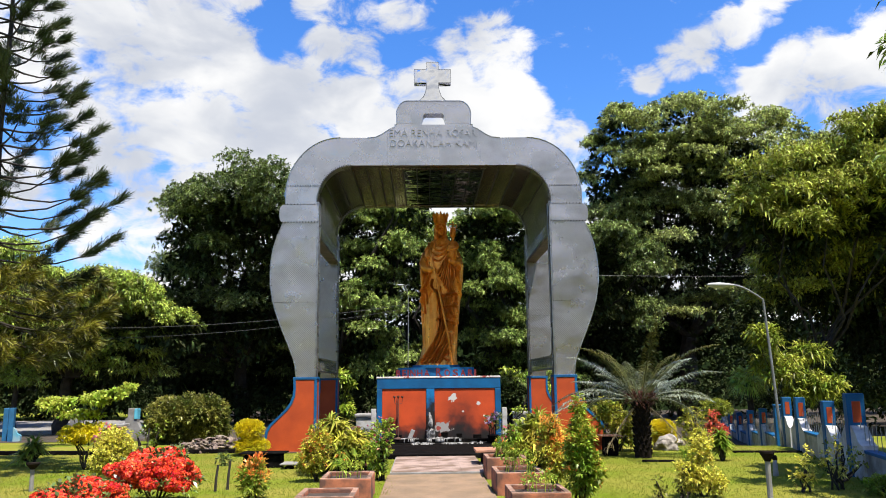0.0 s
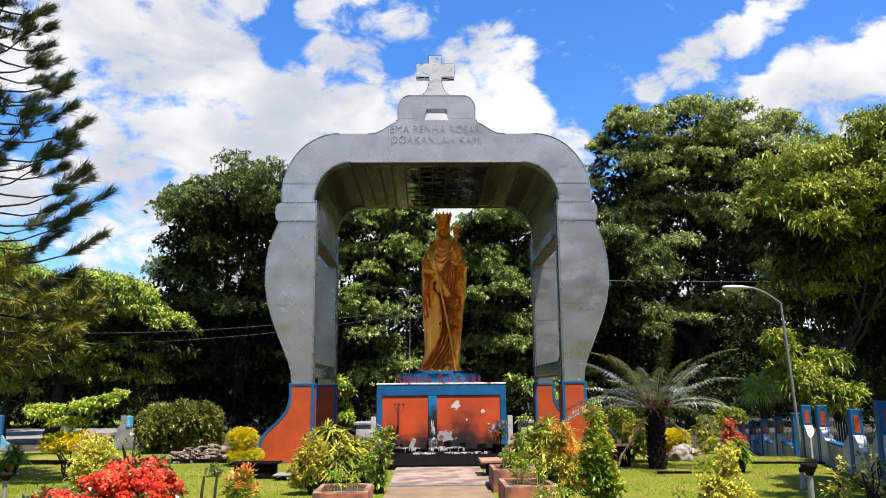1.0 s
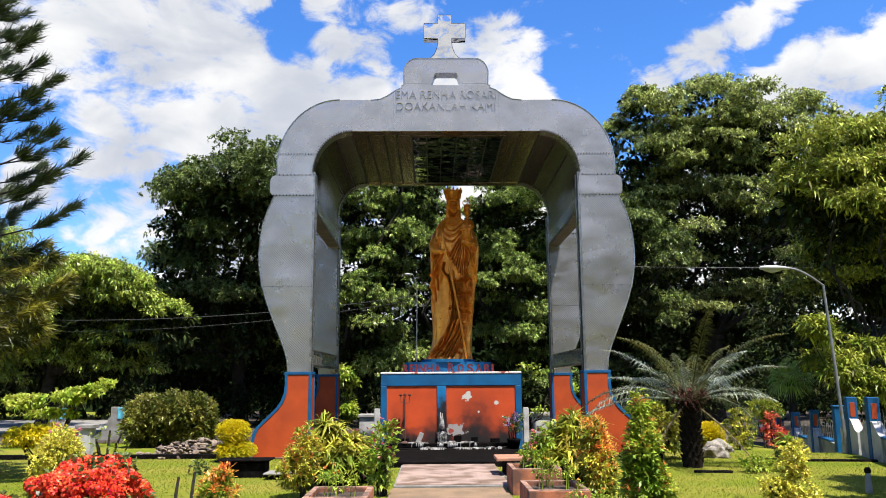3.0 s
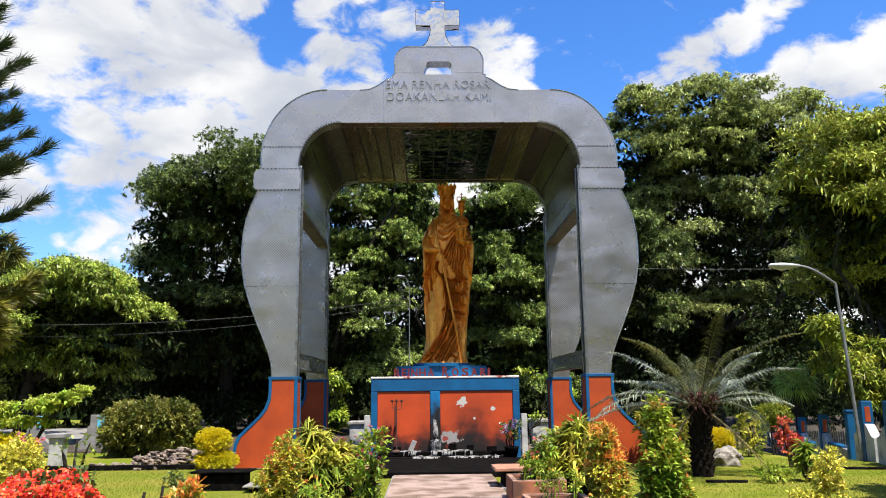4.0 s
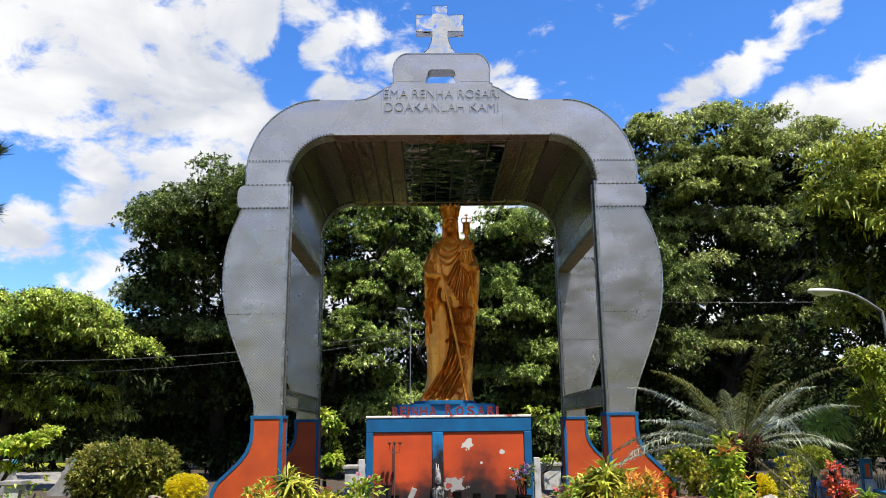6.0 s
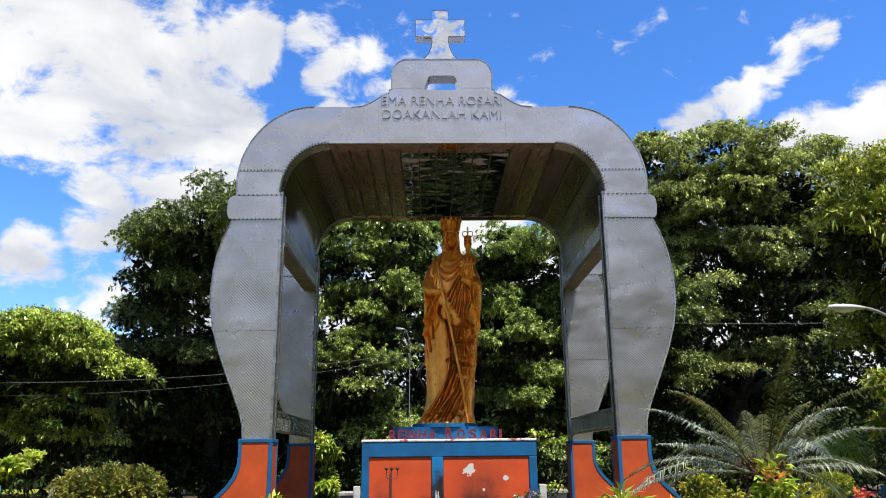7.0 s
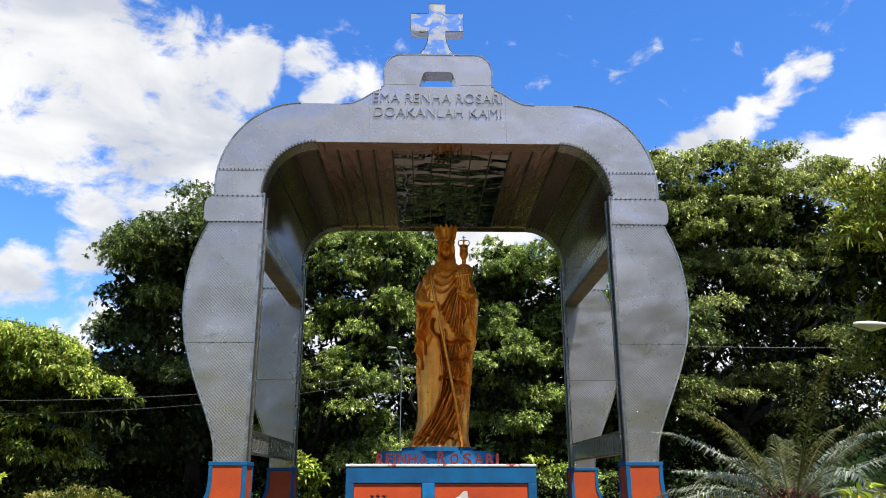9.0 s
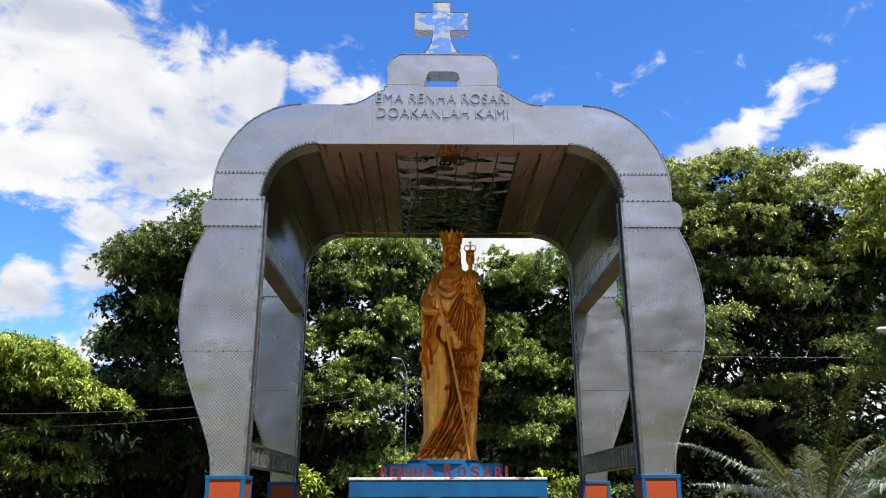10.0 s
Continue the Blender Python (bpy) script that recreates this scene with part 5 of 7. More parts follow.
def fence_post():
    ob = thing("fence_post", (0, 0, 0), label="blue masonry fence post with a sunken orange panel", category="fence post", group="posts of the boundary fence")
    bm = bmesh.new()
    box(bm, -0.10, 0.10, -0.12, 0.12, -0.35, 1.14, 0.012)
    part("shaft", bm, BLUE, ob)
    bm = bmesh.new()
    box(bm, -0.045, 0.05, -0.127, -0.118, 0.74, 1.03, 0.003)
    part("inset", bm, ORANGE, ob, "orange sunken panel")
    for s in (-1, 1):
        # white scalloped wing that sweeps from the shaft down to the wall
        bm = bmesh.new()
        pts = [(0.0, -0.3), (0.0, 0.70), (0.10, 0.69), (0.20, 0.64), (0.30, 0.58), (0.38, 0.52), (0.48, 0.48), (0.62, 0.46), (0.62, -0.3)]
        prism(bm, [(s * x, z) for x, z in pts], -0.085, 0.085)
        o = part("wing", bm, WHITE, ob, "white painted scalloped wing")
        o.matrix_local = pose(0, s * 0.118, 0, 0, 0, 90)
    return ob


def fence():
    ang = -math.degrees(math.atan(FS))
    first = None
    stops = [14.7, 11.9, 9.07, 6.2, 3.5, -0.3, -1.9, -4.5, -6.35, -9.2, -12.2]
    for s in stops:
        m = pose(*fence_point(s), 0, 0, ang) @ Matrix.Diagonal((1.35 if s == -6.35 else 1, 1, 1.15 if s == -6.35 else 1, 1))
        if first is None:
            first = fence_post()
            first.matrix_world = m
        else:
            copy_thing(first, m)
    for a, b in zip(stops, stops[1:]):
        if a == -0.3:
            continue
        if a == 3.5:
            b = 0.84
        p, q = Vector(fence_point(a)), Vector(fence_point(b))
        mid, w = (p + q) / 2, (p - q).length
        ob = thing("fence_wall", tuple(mid), ang, label="low weathered white boundary wall with blue coping and thin bars", category="wall", group="walls of the boundary fence")
        bm = bmesh.new()
        box(bm, -0.075, 0.075, -w / 2 + 0.12, w / 2 - 0.12, -0.35, 0.42, 0.01)
        part("wall", bm, GREYWHITE, ob)
        bm = bmesh.new()
        box(bm, -0.095, 0.095, -w / 2 + 0.74, w / 2 - 0.74, 0.42, 0.47, 0.01)
        part("coping", bm, BLUE, ob, "blue painted coping")
        n = int(w / 0.24)
        for i in range(n):
            yy = -w / 2 + 0.3 + (w - 0.6) * i / max(1, n - 1)
            bm = bmesh.new()
            tube(bm, [(0, yy, 0.40), (0, yy, 0.84 + 0.03 * (i % 2))], 0.006, 5)
            part("bar", bm, STEEL, ob)
    # plain post and blue sheet gate in the line of the fence
    ob = thing("gate_post", fence_point(0.84), ang, label="tall plain blue masonry gate post beside the lamp", category="gate post")
    bm = bmesh.new()
    box(bm, -0.11, 0.11, -0.13, 0.13, -0.35, 1.16, 0.012)
    part("shaft", bm, BLUE, ob)
    bm = bmesh.new()
    box(bm, -0.125, 0.125, -0.145, 0.145, 1.16, 1.20, 0.008)
    part("cap", bm, BLUE, ob)
    for s0, s1 in ((0.55, -0.16),):
        p, q = Vector(fence_point(s0)), Vector(fence_point(s1))
        w = (p - q).length
        ob = thing("gate_leaf", tuple((p + q) / 2), ang, label="closed blue sheet metal gate leaf with rails", category="gate")
        bm = bmesh.new()
        box(bm, -0.012, 0.012, -w / 2 + 0.03, w / 2 - 0.03, 0.06, 0.94, 0.003)
        part("sheet", bm, BLUE, ob)
        for z in (0.05, 0.5, 0.92):
            bm = bmesh.new()
            box(bm, -0.03, 0.03, -w / 2, w / 2, z, z + 0.045, 0.006)
            part("rail", bm, BLUE, ob)


fence()


def left_fence():
    """Pale pillars with sweeping wings and a piece of blue fence at the far side of the lawn."""
    for x, y in ((-9.85, 27.0), (-12.3, 28.4)):
        ob = thing("end_pillar", (x, y, ground_z(x, y)), label="weathered pale concrete pillar with sweeping shoulders", category="pillar", group="pillars beyond the lawn")
        bm = bmesh.new()
        pts = [(0.12, 1.02), (0.12, 0.72), (0.2, 0.66), (0.2, 0.56), (0.26, 0.46), (0.36, 0.3), (0.48, 0.2), (0.56, 0.14), (0.56, -0.2)]
        prism(bm, [(x_, z) for x_, z in pts] + [(-x_, z) for x_, z in pts[::-1]], -0.12, 0.12, 0.008)
        part("body", bm, CONCRETE, ob)
        bm = bmesh.new()
        box(bm, 0.10, 0.20, -0.15, 0.15, 0.66, 1.0, 0.008)
        part("face", bm, mat("pale_blue_paint", (0.10, 0.42, 0.55), rough=0.6), ob, "faded light blue face")
    for i in range(2):
        x, y = -13.15 - 0.33 * i, 25.6 + 0.3 * i
        ob = thing("picket", (x, y, ground_z(x, y)), 12, label="faded blue masonry fence post with a white wing", category="fence post", group="posts of the far fence")
        bm = bmesh.new()
        box(bm, -0.075, 0.075, -0.11, 0.11, -0.2, 1.06, 0.012)
        part("shaft", bm, mat("faded_blue_paint", (0.008, 0.10, 0.22), (0.005, 0.07, 0.16), rough=0.6), ob)
        bm = bmesh.new()
        prism(bm, [(0.075, -0.2), (0.075, 0.45), (0.13, 0.38), (0.19, 0.26), (0.30, 0.20), (0.30, -0.2)], -0.08, 0.08)
        part("wing", bm, mat("pale_blue_wing", (0.06, 0.25, 0.34), (0.20, 0.30, 0.34), rough=0.7), ob)


left_fence()


def far_things():
    """Road, low white blocks and a parked car beyond the garden."""
    bm = bmesh.new()
    box(bm, -60, -12.5, 31.6, 44.0, -0.9, -0.305)
    solid("road", bm, mat("asphalt", (0.22, 0.21, 0.20), (0.14, 0.135, 0.13), rough=0.9, scale=3, bump=0.4), label="sunlit grey asphalt road beyond the fence", category="road", kind="structure")
    for x, y, w, d, h in ((-1.88, 26.0, 0.62, 0.4, 0.82), (3.2, 26.0, 0.45, 0.4, 0.9), (-7.2, 18.9, 0.26, 0.13, 0.66)):
        ob = thing("white_block", (x, y, ground_z(x, y)), label="low whitewashed masonry block with a slab top", category="masonry block", group="white blocks behind the lawn")
        bm = bmesh.new()
        box(bm, -w / 2, w / 2, -d, d, -0.1, h - 0.08, 0.015)
        part("body", bm, WHITE, ob)
        bm = bmesh.new()
        box(bm, -w / 2 - 0.05, w / 2 + 0.05, -d - 0.05, d + 0.05, h - 0.08, h, 0.012)
        part("slab", bm, GREYWHITE, ob)


far_things()


# ---- lamps and cables ----
def street_lamp(x, y, top, lean, reach, arm_up, label, size=1.0):
    z = ground_z(x, y)
    ob = thing("street_lamp", (x, y, z), label=label, category="street lamp", group="street lamps")
    tx, ty = lean
    bm = bmesh.new()
    tube(bm, [(0, 0, -0.2), (tx * 0.5, ty * 0.5, (top - z) * 0.5), (tx, ty, top - z)], [0.036 * size, 0.032 * size, 0.026 * size], 10)
    part("pole", bm, STEEL, ob)
    bm = bmesh.new()
    pts = []
    for k in range(9):
        a = k / 8
        pts.append((tx + reach[0] * a, ty + reach[1] * a, top - z + arm_up * math.sin(a * math.pi * 0.5)))
    tube(bm, pts, 0.026 * size, 8)
    part("arm", bm, STEEL, ob)
    d = Vector((reach[0], reach[1], 0)).normalized()
    bm = bmesh.new()
    e = Vector(pts[-1])
    tube(bm, [e - d * 0.05 * size, e + d * 0.10 * size, e + d * 0.35 * size, e + d * 0.58 * size, e + d * 0.62 * size], [0.045 * size, 0.085 * size, 0.11 * size, 0.075 * size, 0.02 * size], 12)
    for v in bm.verts:
        v.co.z = e.z + (v.co.z - e.z) * 0.55
    head = part("head", bm, LAMPHEAD, ob, "pale oval lamp head", smooth=True)
    bm = bmesh.new()
    tube(bm, [e + d * 0.14 * size - Vector((0, 0, 0.045 * size)), e + d * 0.34 * size - Vector((0, 0, 0.06 * size)), e + d * 0.52 * size - Vector((0, 0, 0.045 * size))], [0.02 * size, 0.05 * size, 0.02 * size], 8)
    part("lens", bm, mat("lamp_glass", (0.5, 0.5, 0.48), rough=0.2), head)
    return ob


street_lamp(8.47, 18.6, 3.45, (-0.19, 0), (-0.80, -0.1), 0.36, "grey street lamp with a curved arm beside the fence")
street_lamp(-0.60, 29.0, 4.75, (0.04, 0), (-0.18, -0.1), 0.42, "slender grey street lamp among the trees behind the monument", 0.45)


def cable(a, b, sag, r, z=None):
    bm = bmesh.new()
    a, b = Vector(a), Vector(b)
    tube(bm, [a + (b - a) * k / 24 - Vector((0, 0, sag * 4 * (k / 24) * (1 - k / 24))) for k in range(25)], r, 5)
    solid("cable", bm, WIRE, label="thin dark overhead cable sagging between the trees", category="cable", group="overhead cables")


cable((-0.58, 29.0, 4.45), (-24, 29.5, 4.6), 0.85, 0.010)
cable((-0.58, 29.0, 4.30), (-24, 29.8, 4.2), 0.95, 0.008)
cable((5.2, 34.0, 6.25), (30, 34, 6.6), 0.3, 0.008)


# ---- plants ----
def tree(name, at, trunk_r, fork_z, lobes, material, clumps, per, L, W, seed, label, subs=17, size=0.28, droop=0.35, category="tree", limbs=9, inner=0.05, spread=0.85, up=-0.05, overhang=0.0, flat=0.55, core=0):
    """A tapered trunk with limbs and a crown of many leaf rosettes. lobes are about the foot of the trunk."""
    x, y = at
    ob = thing(name, (x, y, ground_z(x, y)), label=label, category=category)
    rng = np.random.default_rng(seed)
    high = max(q[2] for q in lobes)
    lobes = [(q[0], q[1] + overhang * (0.85 - q[2] / high), *q[2:]) for q in lobes]
    parts = sub_lobes(rng, lobes, subs, size, flat) if subs else list(lobes)
    bm = bmesh.new()
    foot = branch_path(rng, (0, overhang * 0.45, -0.2), (rng.normal() * 0.15, overhang * 0.35 + rng.normal() * 0.15, fork_z), trunk_r * 0.25, 5)
    tube(bm, foot, list(np.linspace(trunk_r * 1.15, trunk_r * 0.75, len(foot))), 10)
    part("trunk", bm, BARK, ob)
    pick = rng.choice(len(parts), min(limbs, len(parts)), replace=False)
    for i in pick:
        bm = bmesh.new()
        p = branch_path(rng, foot[-1], parts[i][:3], 0.08 * np.linalg.norm(np.array(parts[i][:3]) - np.array(foot[-1])) * 0.6, 5)
        tube(bm, p, list(np.linspace(trunk_r * 0.36, trunk_r * 0.06, len(p))), 7)
        part("limb", bm, BARK, ob)
    crown = quads_mesh("crown", foliage(rng, parts, clumps, per, L, W, spread, droop, inner, up, clump_r=L * 0.9, under=0.06, skin=(0.50, 1.45)), material, ob)
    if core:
        # dark leaves deep inside close the crown; its inner shade is their colour
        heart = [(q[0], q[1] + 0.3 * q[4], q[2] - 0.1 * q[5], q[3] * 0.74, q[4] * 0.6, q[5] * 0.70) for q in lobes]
        tagged(quads_mesh("inner_leaves", foliage(rng, heart, core, 8, 0.34, 0.17, 1.0, 0.2, 0.6, 0.0, clump_r=0.25, under=1.0), LEAF_SHADE, ob), kind="stuff")
    return ob


def back_trees():
    # broad dark tree left of the monument
    tree("broadleaf_tree", (-8.6, 34.0), 0.35, 3.0, [(0.2, 0, 9.4, 2.5, 2.6, 2.6), (-1.4, 0, 8.2, 2.0, 2.2, 2.4), (2.4, -0.5, 8.6, 2.0, 2.4, 2.6), (-2.4, -0.3, 5.6, 2.2, 2.4, 2.6), (0.5, -1.5, 5.4, 3.0, 2.4, 2.6), (-2.5, -1, 3.0, 2.8, 2.2, 2.2), (3.0, 0, 4.5, 2.6, 2.4, 2.6), (0.5, -1, 2.4, 3.2, 2.0, 2.0)],
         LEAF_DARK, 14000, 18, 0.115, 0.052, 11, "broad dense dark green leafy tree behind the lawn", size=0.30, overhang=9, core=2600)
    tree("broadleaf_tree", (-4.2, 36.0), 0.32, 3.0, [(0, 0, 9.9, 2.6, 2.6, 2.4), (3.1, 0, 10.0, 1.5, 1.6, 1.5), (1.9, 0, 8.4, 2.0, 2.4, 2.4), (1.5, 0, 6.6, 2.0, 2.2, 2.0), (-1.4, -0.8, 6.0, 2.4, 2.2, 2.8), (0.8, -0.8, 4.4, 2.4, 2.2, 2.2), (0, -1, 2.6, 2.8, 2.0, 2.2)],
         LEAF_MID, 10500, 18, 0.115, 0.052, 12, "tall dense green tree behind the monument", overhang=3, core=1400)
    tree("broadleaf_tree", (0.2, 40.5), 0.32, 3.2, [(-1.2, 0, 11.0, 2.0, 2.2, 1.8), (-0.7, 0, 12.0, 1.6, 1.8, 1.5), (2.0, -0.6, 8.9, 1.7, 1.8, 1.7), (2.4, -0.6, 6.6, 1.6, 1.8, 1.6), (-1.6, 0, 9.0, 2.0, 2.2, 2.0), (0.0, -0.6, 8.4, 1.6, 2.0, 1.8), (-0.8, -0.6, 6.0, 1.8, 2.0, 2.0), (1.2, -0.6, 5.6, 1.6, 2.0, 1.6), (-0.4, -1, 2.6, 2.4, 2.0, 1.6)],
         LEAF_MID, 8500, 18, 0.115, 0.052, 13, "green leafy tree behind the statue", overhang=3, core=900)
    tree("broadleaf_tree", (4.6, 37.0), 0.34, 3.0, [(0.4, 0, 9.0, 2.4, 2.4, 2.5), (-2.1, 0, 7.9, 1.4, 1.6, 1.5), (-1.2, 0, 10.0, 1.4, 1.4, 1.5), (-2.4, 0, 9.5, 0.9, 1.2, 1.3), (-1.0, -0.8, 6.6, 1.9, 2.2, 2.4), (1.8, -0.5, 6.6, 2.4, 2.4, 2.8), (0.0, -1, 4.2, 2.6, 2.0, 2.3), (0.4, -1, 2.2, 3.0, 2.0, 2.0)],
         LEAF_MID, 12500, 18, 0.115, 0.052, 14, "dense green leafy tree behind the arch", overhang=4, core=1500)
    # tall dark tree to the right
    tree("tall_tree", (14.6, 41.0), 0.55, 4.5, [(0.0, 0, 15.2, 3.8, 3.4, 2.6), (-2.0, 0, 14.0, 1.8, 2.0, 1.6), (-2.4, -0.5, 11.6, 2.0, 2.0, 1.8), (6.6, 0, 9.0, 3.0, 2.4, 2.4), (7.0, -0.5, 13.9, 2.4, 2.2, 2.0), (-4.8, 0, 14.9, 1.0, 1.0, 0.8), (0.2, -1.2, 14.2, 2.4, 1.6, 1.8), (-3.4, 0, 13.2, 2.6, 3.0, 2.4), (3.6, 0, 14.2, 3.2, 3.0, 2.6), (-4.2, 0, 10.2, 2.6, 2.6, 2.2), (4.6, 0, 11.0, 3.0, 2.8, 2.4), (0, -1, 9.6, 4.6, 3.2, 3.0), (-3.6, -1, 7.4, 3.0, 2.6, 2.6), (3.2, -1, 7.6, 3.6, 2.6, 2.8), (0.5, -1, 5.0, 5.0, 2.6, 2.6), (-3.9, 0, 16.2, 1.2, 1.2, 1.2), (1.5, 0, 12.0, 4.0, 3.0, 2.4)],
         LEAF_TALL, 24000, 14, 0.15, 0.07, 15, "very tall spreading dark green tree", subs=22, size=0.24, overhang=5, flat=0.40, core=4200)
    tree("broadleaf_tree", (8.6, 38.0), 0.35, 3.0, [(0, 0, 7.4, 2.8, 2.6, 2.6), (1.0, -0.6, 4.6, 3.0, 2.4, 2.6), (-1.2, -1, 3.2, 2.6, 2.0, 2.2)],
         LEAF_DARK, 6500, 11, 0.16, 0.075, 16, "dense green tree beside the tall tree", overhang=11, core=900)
    # lighter trees at the left edge
    tree("light_tree", (-14.2, 30.0), 0.25, 2.2, [(0, 0, 4.5, 2.4, 2.0, 1.9), (1.5, 0, 4.2, 2.0, 2.0, 1.8), (2.2, 0.5, 3.0, 1.4, 1.5, 1.2), (-2.8, 0, 4.4, 2.4, 2.0, 2.0), (1.5, 1.0, 5.5, 1.6, 1.6, 0.9), (2.0, 0.6, 5.4, 1.2, 1.4, 0.9), (3.3, 0.4, 4.5, 1.4, 1.3, 1.3), (4.4, 0.8, 4.1, 1.1, 1.2, 1.0), (3.0, 0.8, 5.4, 1.0, 1.1, 0.8), (2.6, 0.4, 3.4, 1.4, 1.2, 1.0), (0.0, 0.5, 2.4, 3.0, 2.0, 1.4)],
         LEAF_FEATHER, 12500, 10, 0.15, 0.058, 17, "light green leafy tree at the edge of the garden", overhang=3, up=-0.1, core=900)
    tree("sparse_tree", (-15.6, 30.5), 0.10, 5.4, [(0.1, 0, 7.0, 0.9, 0.8, 0.7), (0.9, 0, 6.3, 0.7, 0.7, 0.4), (-0.5, 0, 6.2, 0.7, 0.7, 0.5), (-0.2, 0, 7.5, 0.6, 0.6, 0.35)],
         LEAF_FEATHER, 170, 9, 0.16, 0.055, 24, "thin sparse tree with open twigs and few leaves", subs=6, limbs=14)
    tree("light_tree", (-21.0, 37.0), 0.3, 2.8, [(0, 0, 6.6, 3.4, 3.0, 2.8), (3.4, -0.6, 5.2, 2.6, 2.4, 2.4), (0.6, -1, 3.2, 3.6, 2.4, 2.2)],
         LEAF_FEATHER, 4600, 9, 0.26, 0.085, 18, "pale green spreading tree in the distance")
    # yellow-green long-leaved trees past the fence
    tree("mango_tree", (13.2, 24.0), 0.16, 2.4, [(0, 0, 7.5, 2.7, 2.5, 2.1), (2.0, -0.6, 7.0, 2.4, 2.3, 1.8), (-1.0, -0.4, 6.6, 1.6, 2.0, 1.6), (3.0, 3.0, 4.4, 2.2, 2.0, 1.7), (2.4, 0.3, 8.7, 2.0, 1.9, 1.9), (0.6, 0.8, 4.9, 2.4, 1.8, 1.6), (2.6, 0.6, 5.4, 2.4, 1.8, 1.6), (-2.2, 0, 6.9, 1.4, 1.4, 0.9), (1.2, 0, 9.2, 1.2, 1.2, 1.1)],
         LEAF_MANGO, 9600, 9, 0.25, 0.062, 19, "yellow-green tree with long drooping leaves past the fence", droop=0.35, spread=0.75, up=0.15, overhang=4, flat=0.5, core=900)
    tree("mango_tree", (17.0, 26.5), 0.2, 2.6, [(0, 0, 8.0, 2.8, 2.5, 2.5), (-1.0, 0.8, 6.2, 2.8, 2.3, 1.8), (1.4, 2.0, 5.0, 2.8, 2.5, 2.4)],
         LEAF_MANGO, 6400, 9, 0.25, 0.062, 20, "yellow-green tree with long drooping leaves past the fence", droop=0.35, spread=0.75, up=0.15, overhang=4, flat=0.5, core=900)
    tree("bamboo_shrub", (9.9, 21.6), 0.06, 0.8, [(0, 0, 2.1, 0.6, 0.6, 0.6), (0.9, 0, 1.5, 0.7, 0.6, 0.5), (-0.5, -0.3, 2.9, 0.5, 0.45, 0.4), (1.2, 0.6, 2.5, 0.5, 0.5, 0.3)],
         LEAF_BAMBOO, 800, 9, 0.26, 0.055, 21, "yellow-green long-leaved shrub behind the fence", up=0.1, droop=0.4, subs=8, category="shrub")
    # tree overhanging the fence beside the path
    tree("shade_tree", (11.3, 10.8), 0.2, 3.0, [(-1.3, 1.4, 6.2, 1.0, 1.4, 1.1), (-1.0, -0.2, 7.0, 1.7, 1.7, 1.3), (0.6, 0.6, 7.2, 1.8, 1.8, 1.4), (-1.6, -1.8, 6.2, 1.4, 1.4, 1.0), (1.0, -1.4, 6.0, 1.6, 1.6, 1.2), (0.2, 2.6, 6.4, 1.7, 1.7, 1.2), (-0.6, 3.6, 5.8, 1.2, 1.3, 1.0), (-2.8, -1.6, 6.2, 1.0, 1.1, 0.9), (-3.2, -2.6, 6.0, 1.4, 1.4, 1.0), (-3.0, -3.9, 6.0, 1.4, 1.4, 1.0), (-2.7, 0.2, 6.4, 1.3, 1.3, 0.9), (-3.6, -1.0, 6.6, 1.2, 1.2, 0.8)],
         LEAF_MID, 7200, 9, 0.20, 0.07, 29, "leafy green tree overhanging the boundary fence")
    # small broad-leaved shrubs right behind the arch
    tree("leafy_shrub", (-2.7, 26.0), 0.06, 0.6, [(0, 0, 1.45, 0.42, 0.4, 0.5), (0.3, 0, 0.7, 0.5, 0.4, 0.5), (-0.1, 0, 1.95, 0.35, 0.3, 0.3)], LEAF_LIGHT, 260, 8, 0.16, 0.075, 22, "light green large-leaved shrub behind the arch leg", subs=5, category="shrub", limbs=4)
    tree("leafy_shrub", (2.9, 25.2), 0.05, 0.6, [(-0.2, 0, 2.15, 0.34, 0.2, 0.07), (0.2, 0, 1.98, 0.25, 0.2, 0.07), (0.15, 0, 0.9, 0.2, 0.2, 0.10), (1.1, 0, 1.5, 0.25, 0.2, 0.4)], LEAF_LIGHT, 62, 8, 0.15, 0.065, 23, "light green large-leaved shrub behind the arch leg", subs=5, category="shrub", limbs=4)
    # added sheet that closes the view; shade between the trees is in its colour
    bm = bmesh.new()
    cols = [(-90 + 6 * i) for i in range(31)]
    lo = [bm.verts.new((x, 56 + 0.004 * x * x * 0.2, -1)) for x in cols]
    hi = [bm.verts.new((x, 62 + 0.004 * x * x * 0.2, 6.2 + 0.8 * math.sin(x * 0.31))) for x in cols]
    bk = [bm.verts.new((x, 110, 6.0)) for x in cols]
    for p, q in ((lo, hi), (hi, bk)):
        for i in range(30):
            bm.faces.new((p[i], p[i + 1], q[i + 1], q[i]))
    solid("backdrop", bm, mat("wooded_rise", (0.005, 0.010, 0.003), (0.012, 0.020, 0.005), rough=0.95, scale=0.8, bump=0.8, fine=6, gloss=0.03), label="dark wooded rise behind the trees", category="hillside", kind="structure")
    # far woods added as dark filler, background shade put into the leaf colour
    rng = np.random.default_rng(77)
    lobes = []
    for i in range(150):
        x = -62 + 124 * (i / 149) + rng.normal() * 1.0
        y = 45 + rng.normal() * 2.0 + abs(x) * 0.05
        h = 6.4 + 1.3 * math.sin(x * 0.35) + (5.0 if 8 < x < 26 else 0)
        for z in (1.2, h * 0.33, h * 0.58, h * 0.8):
            lobes.append((x + rng.normal() * 0.6, y, z - 0.6, 2.0, 1.6, 1.9))
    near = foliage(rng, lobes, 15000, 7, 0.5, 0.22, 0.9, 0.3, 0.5)
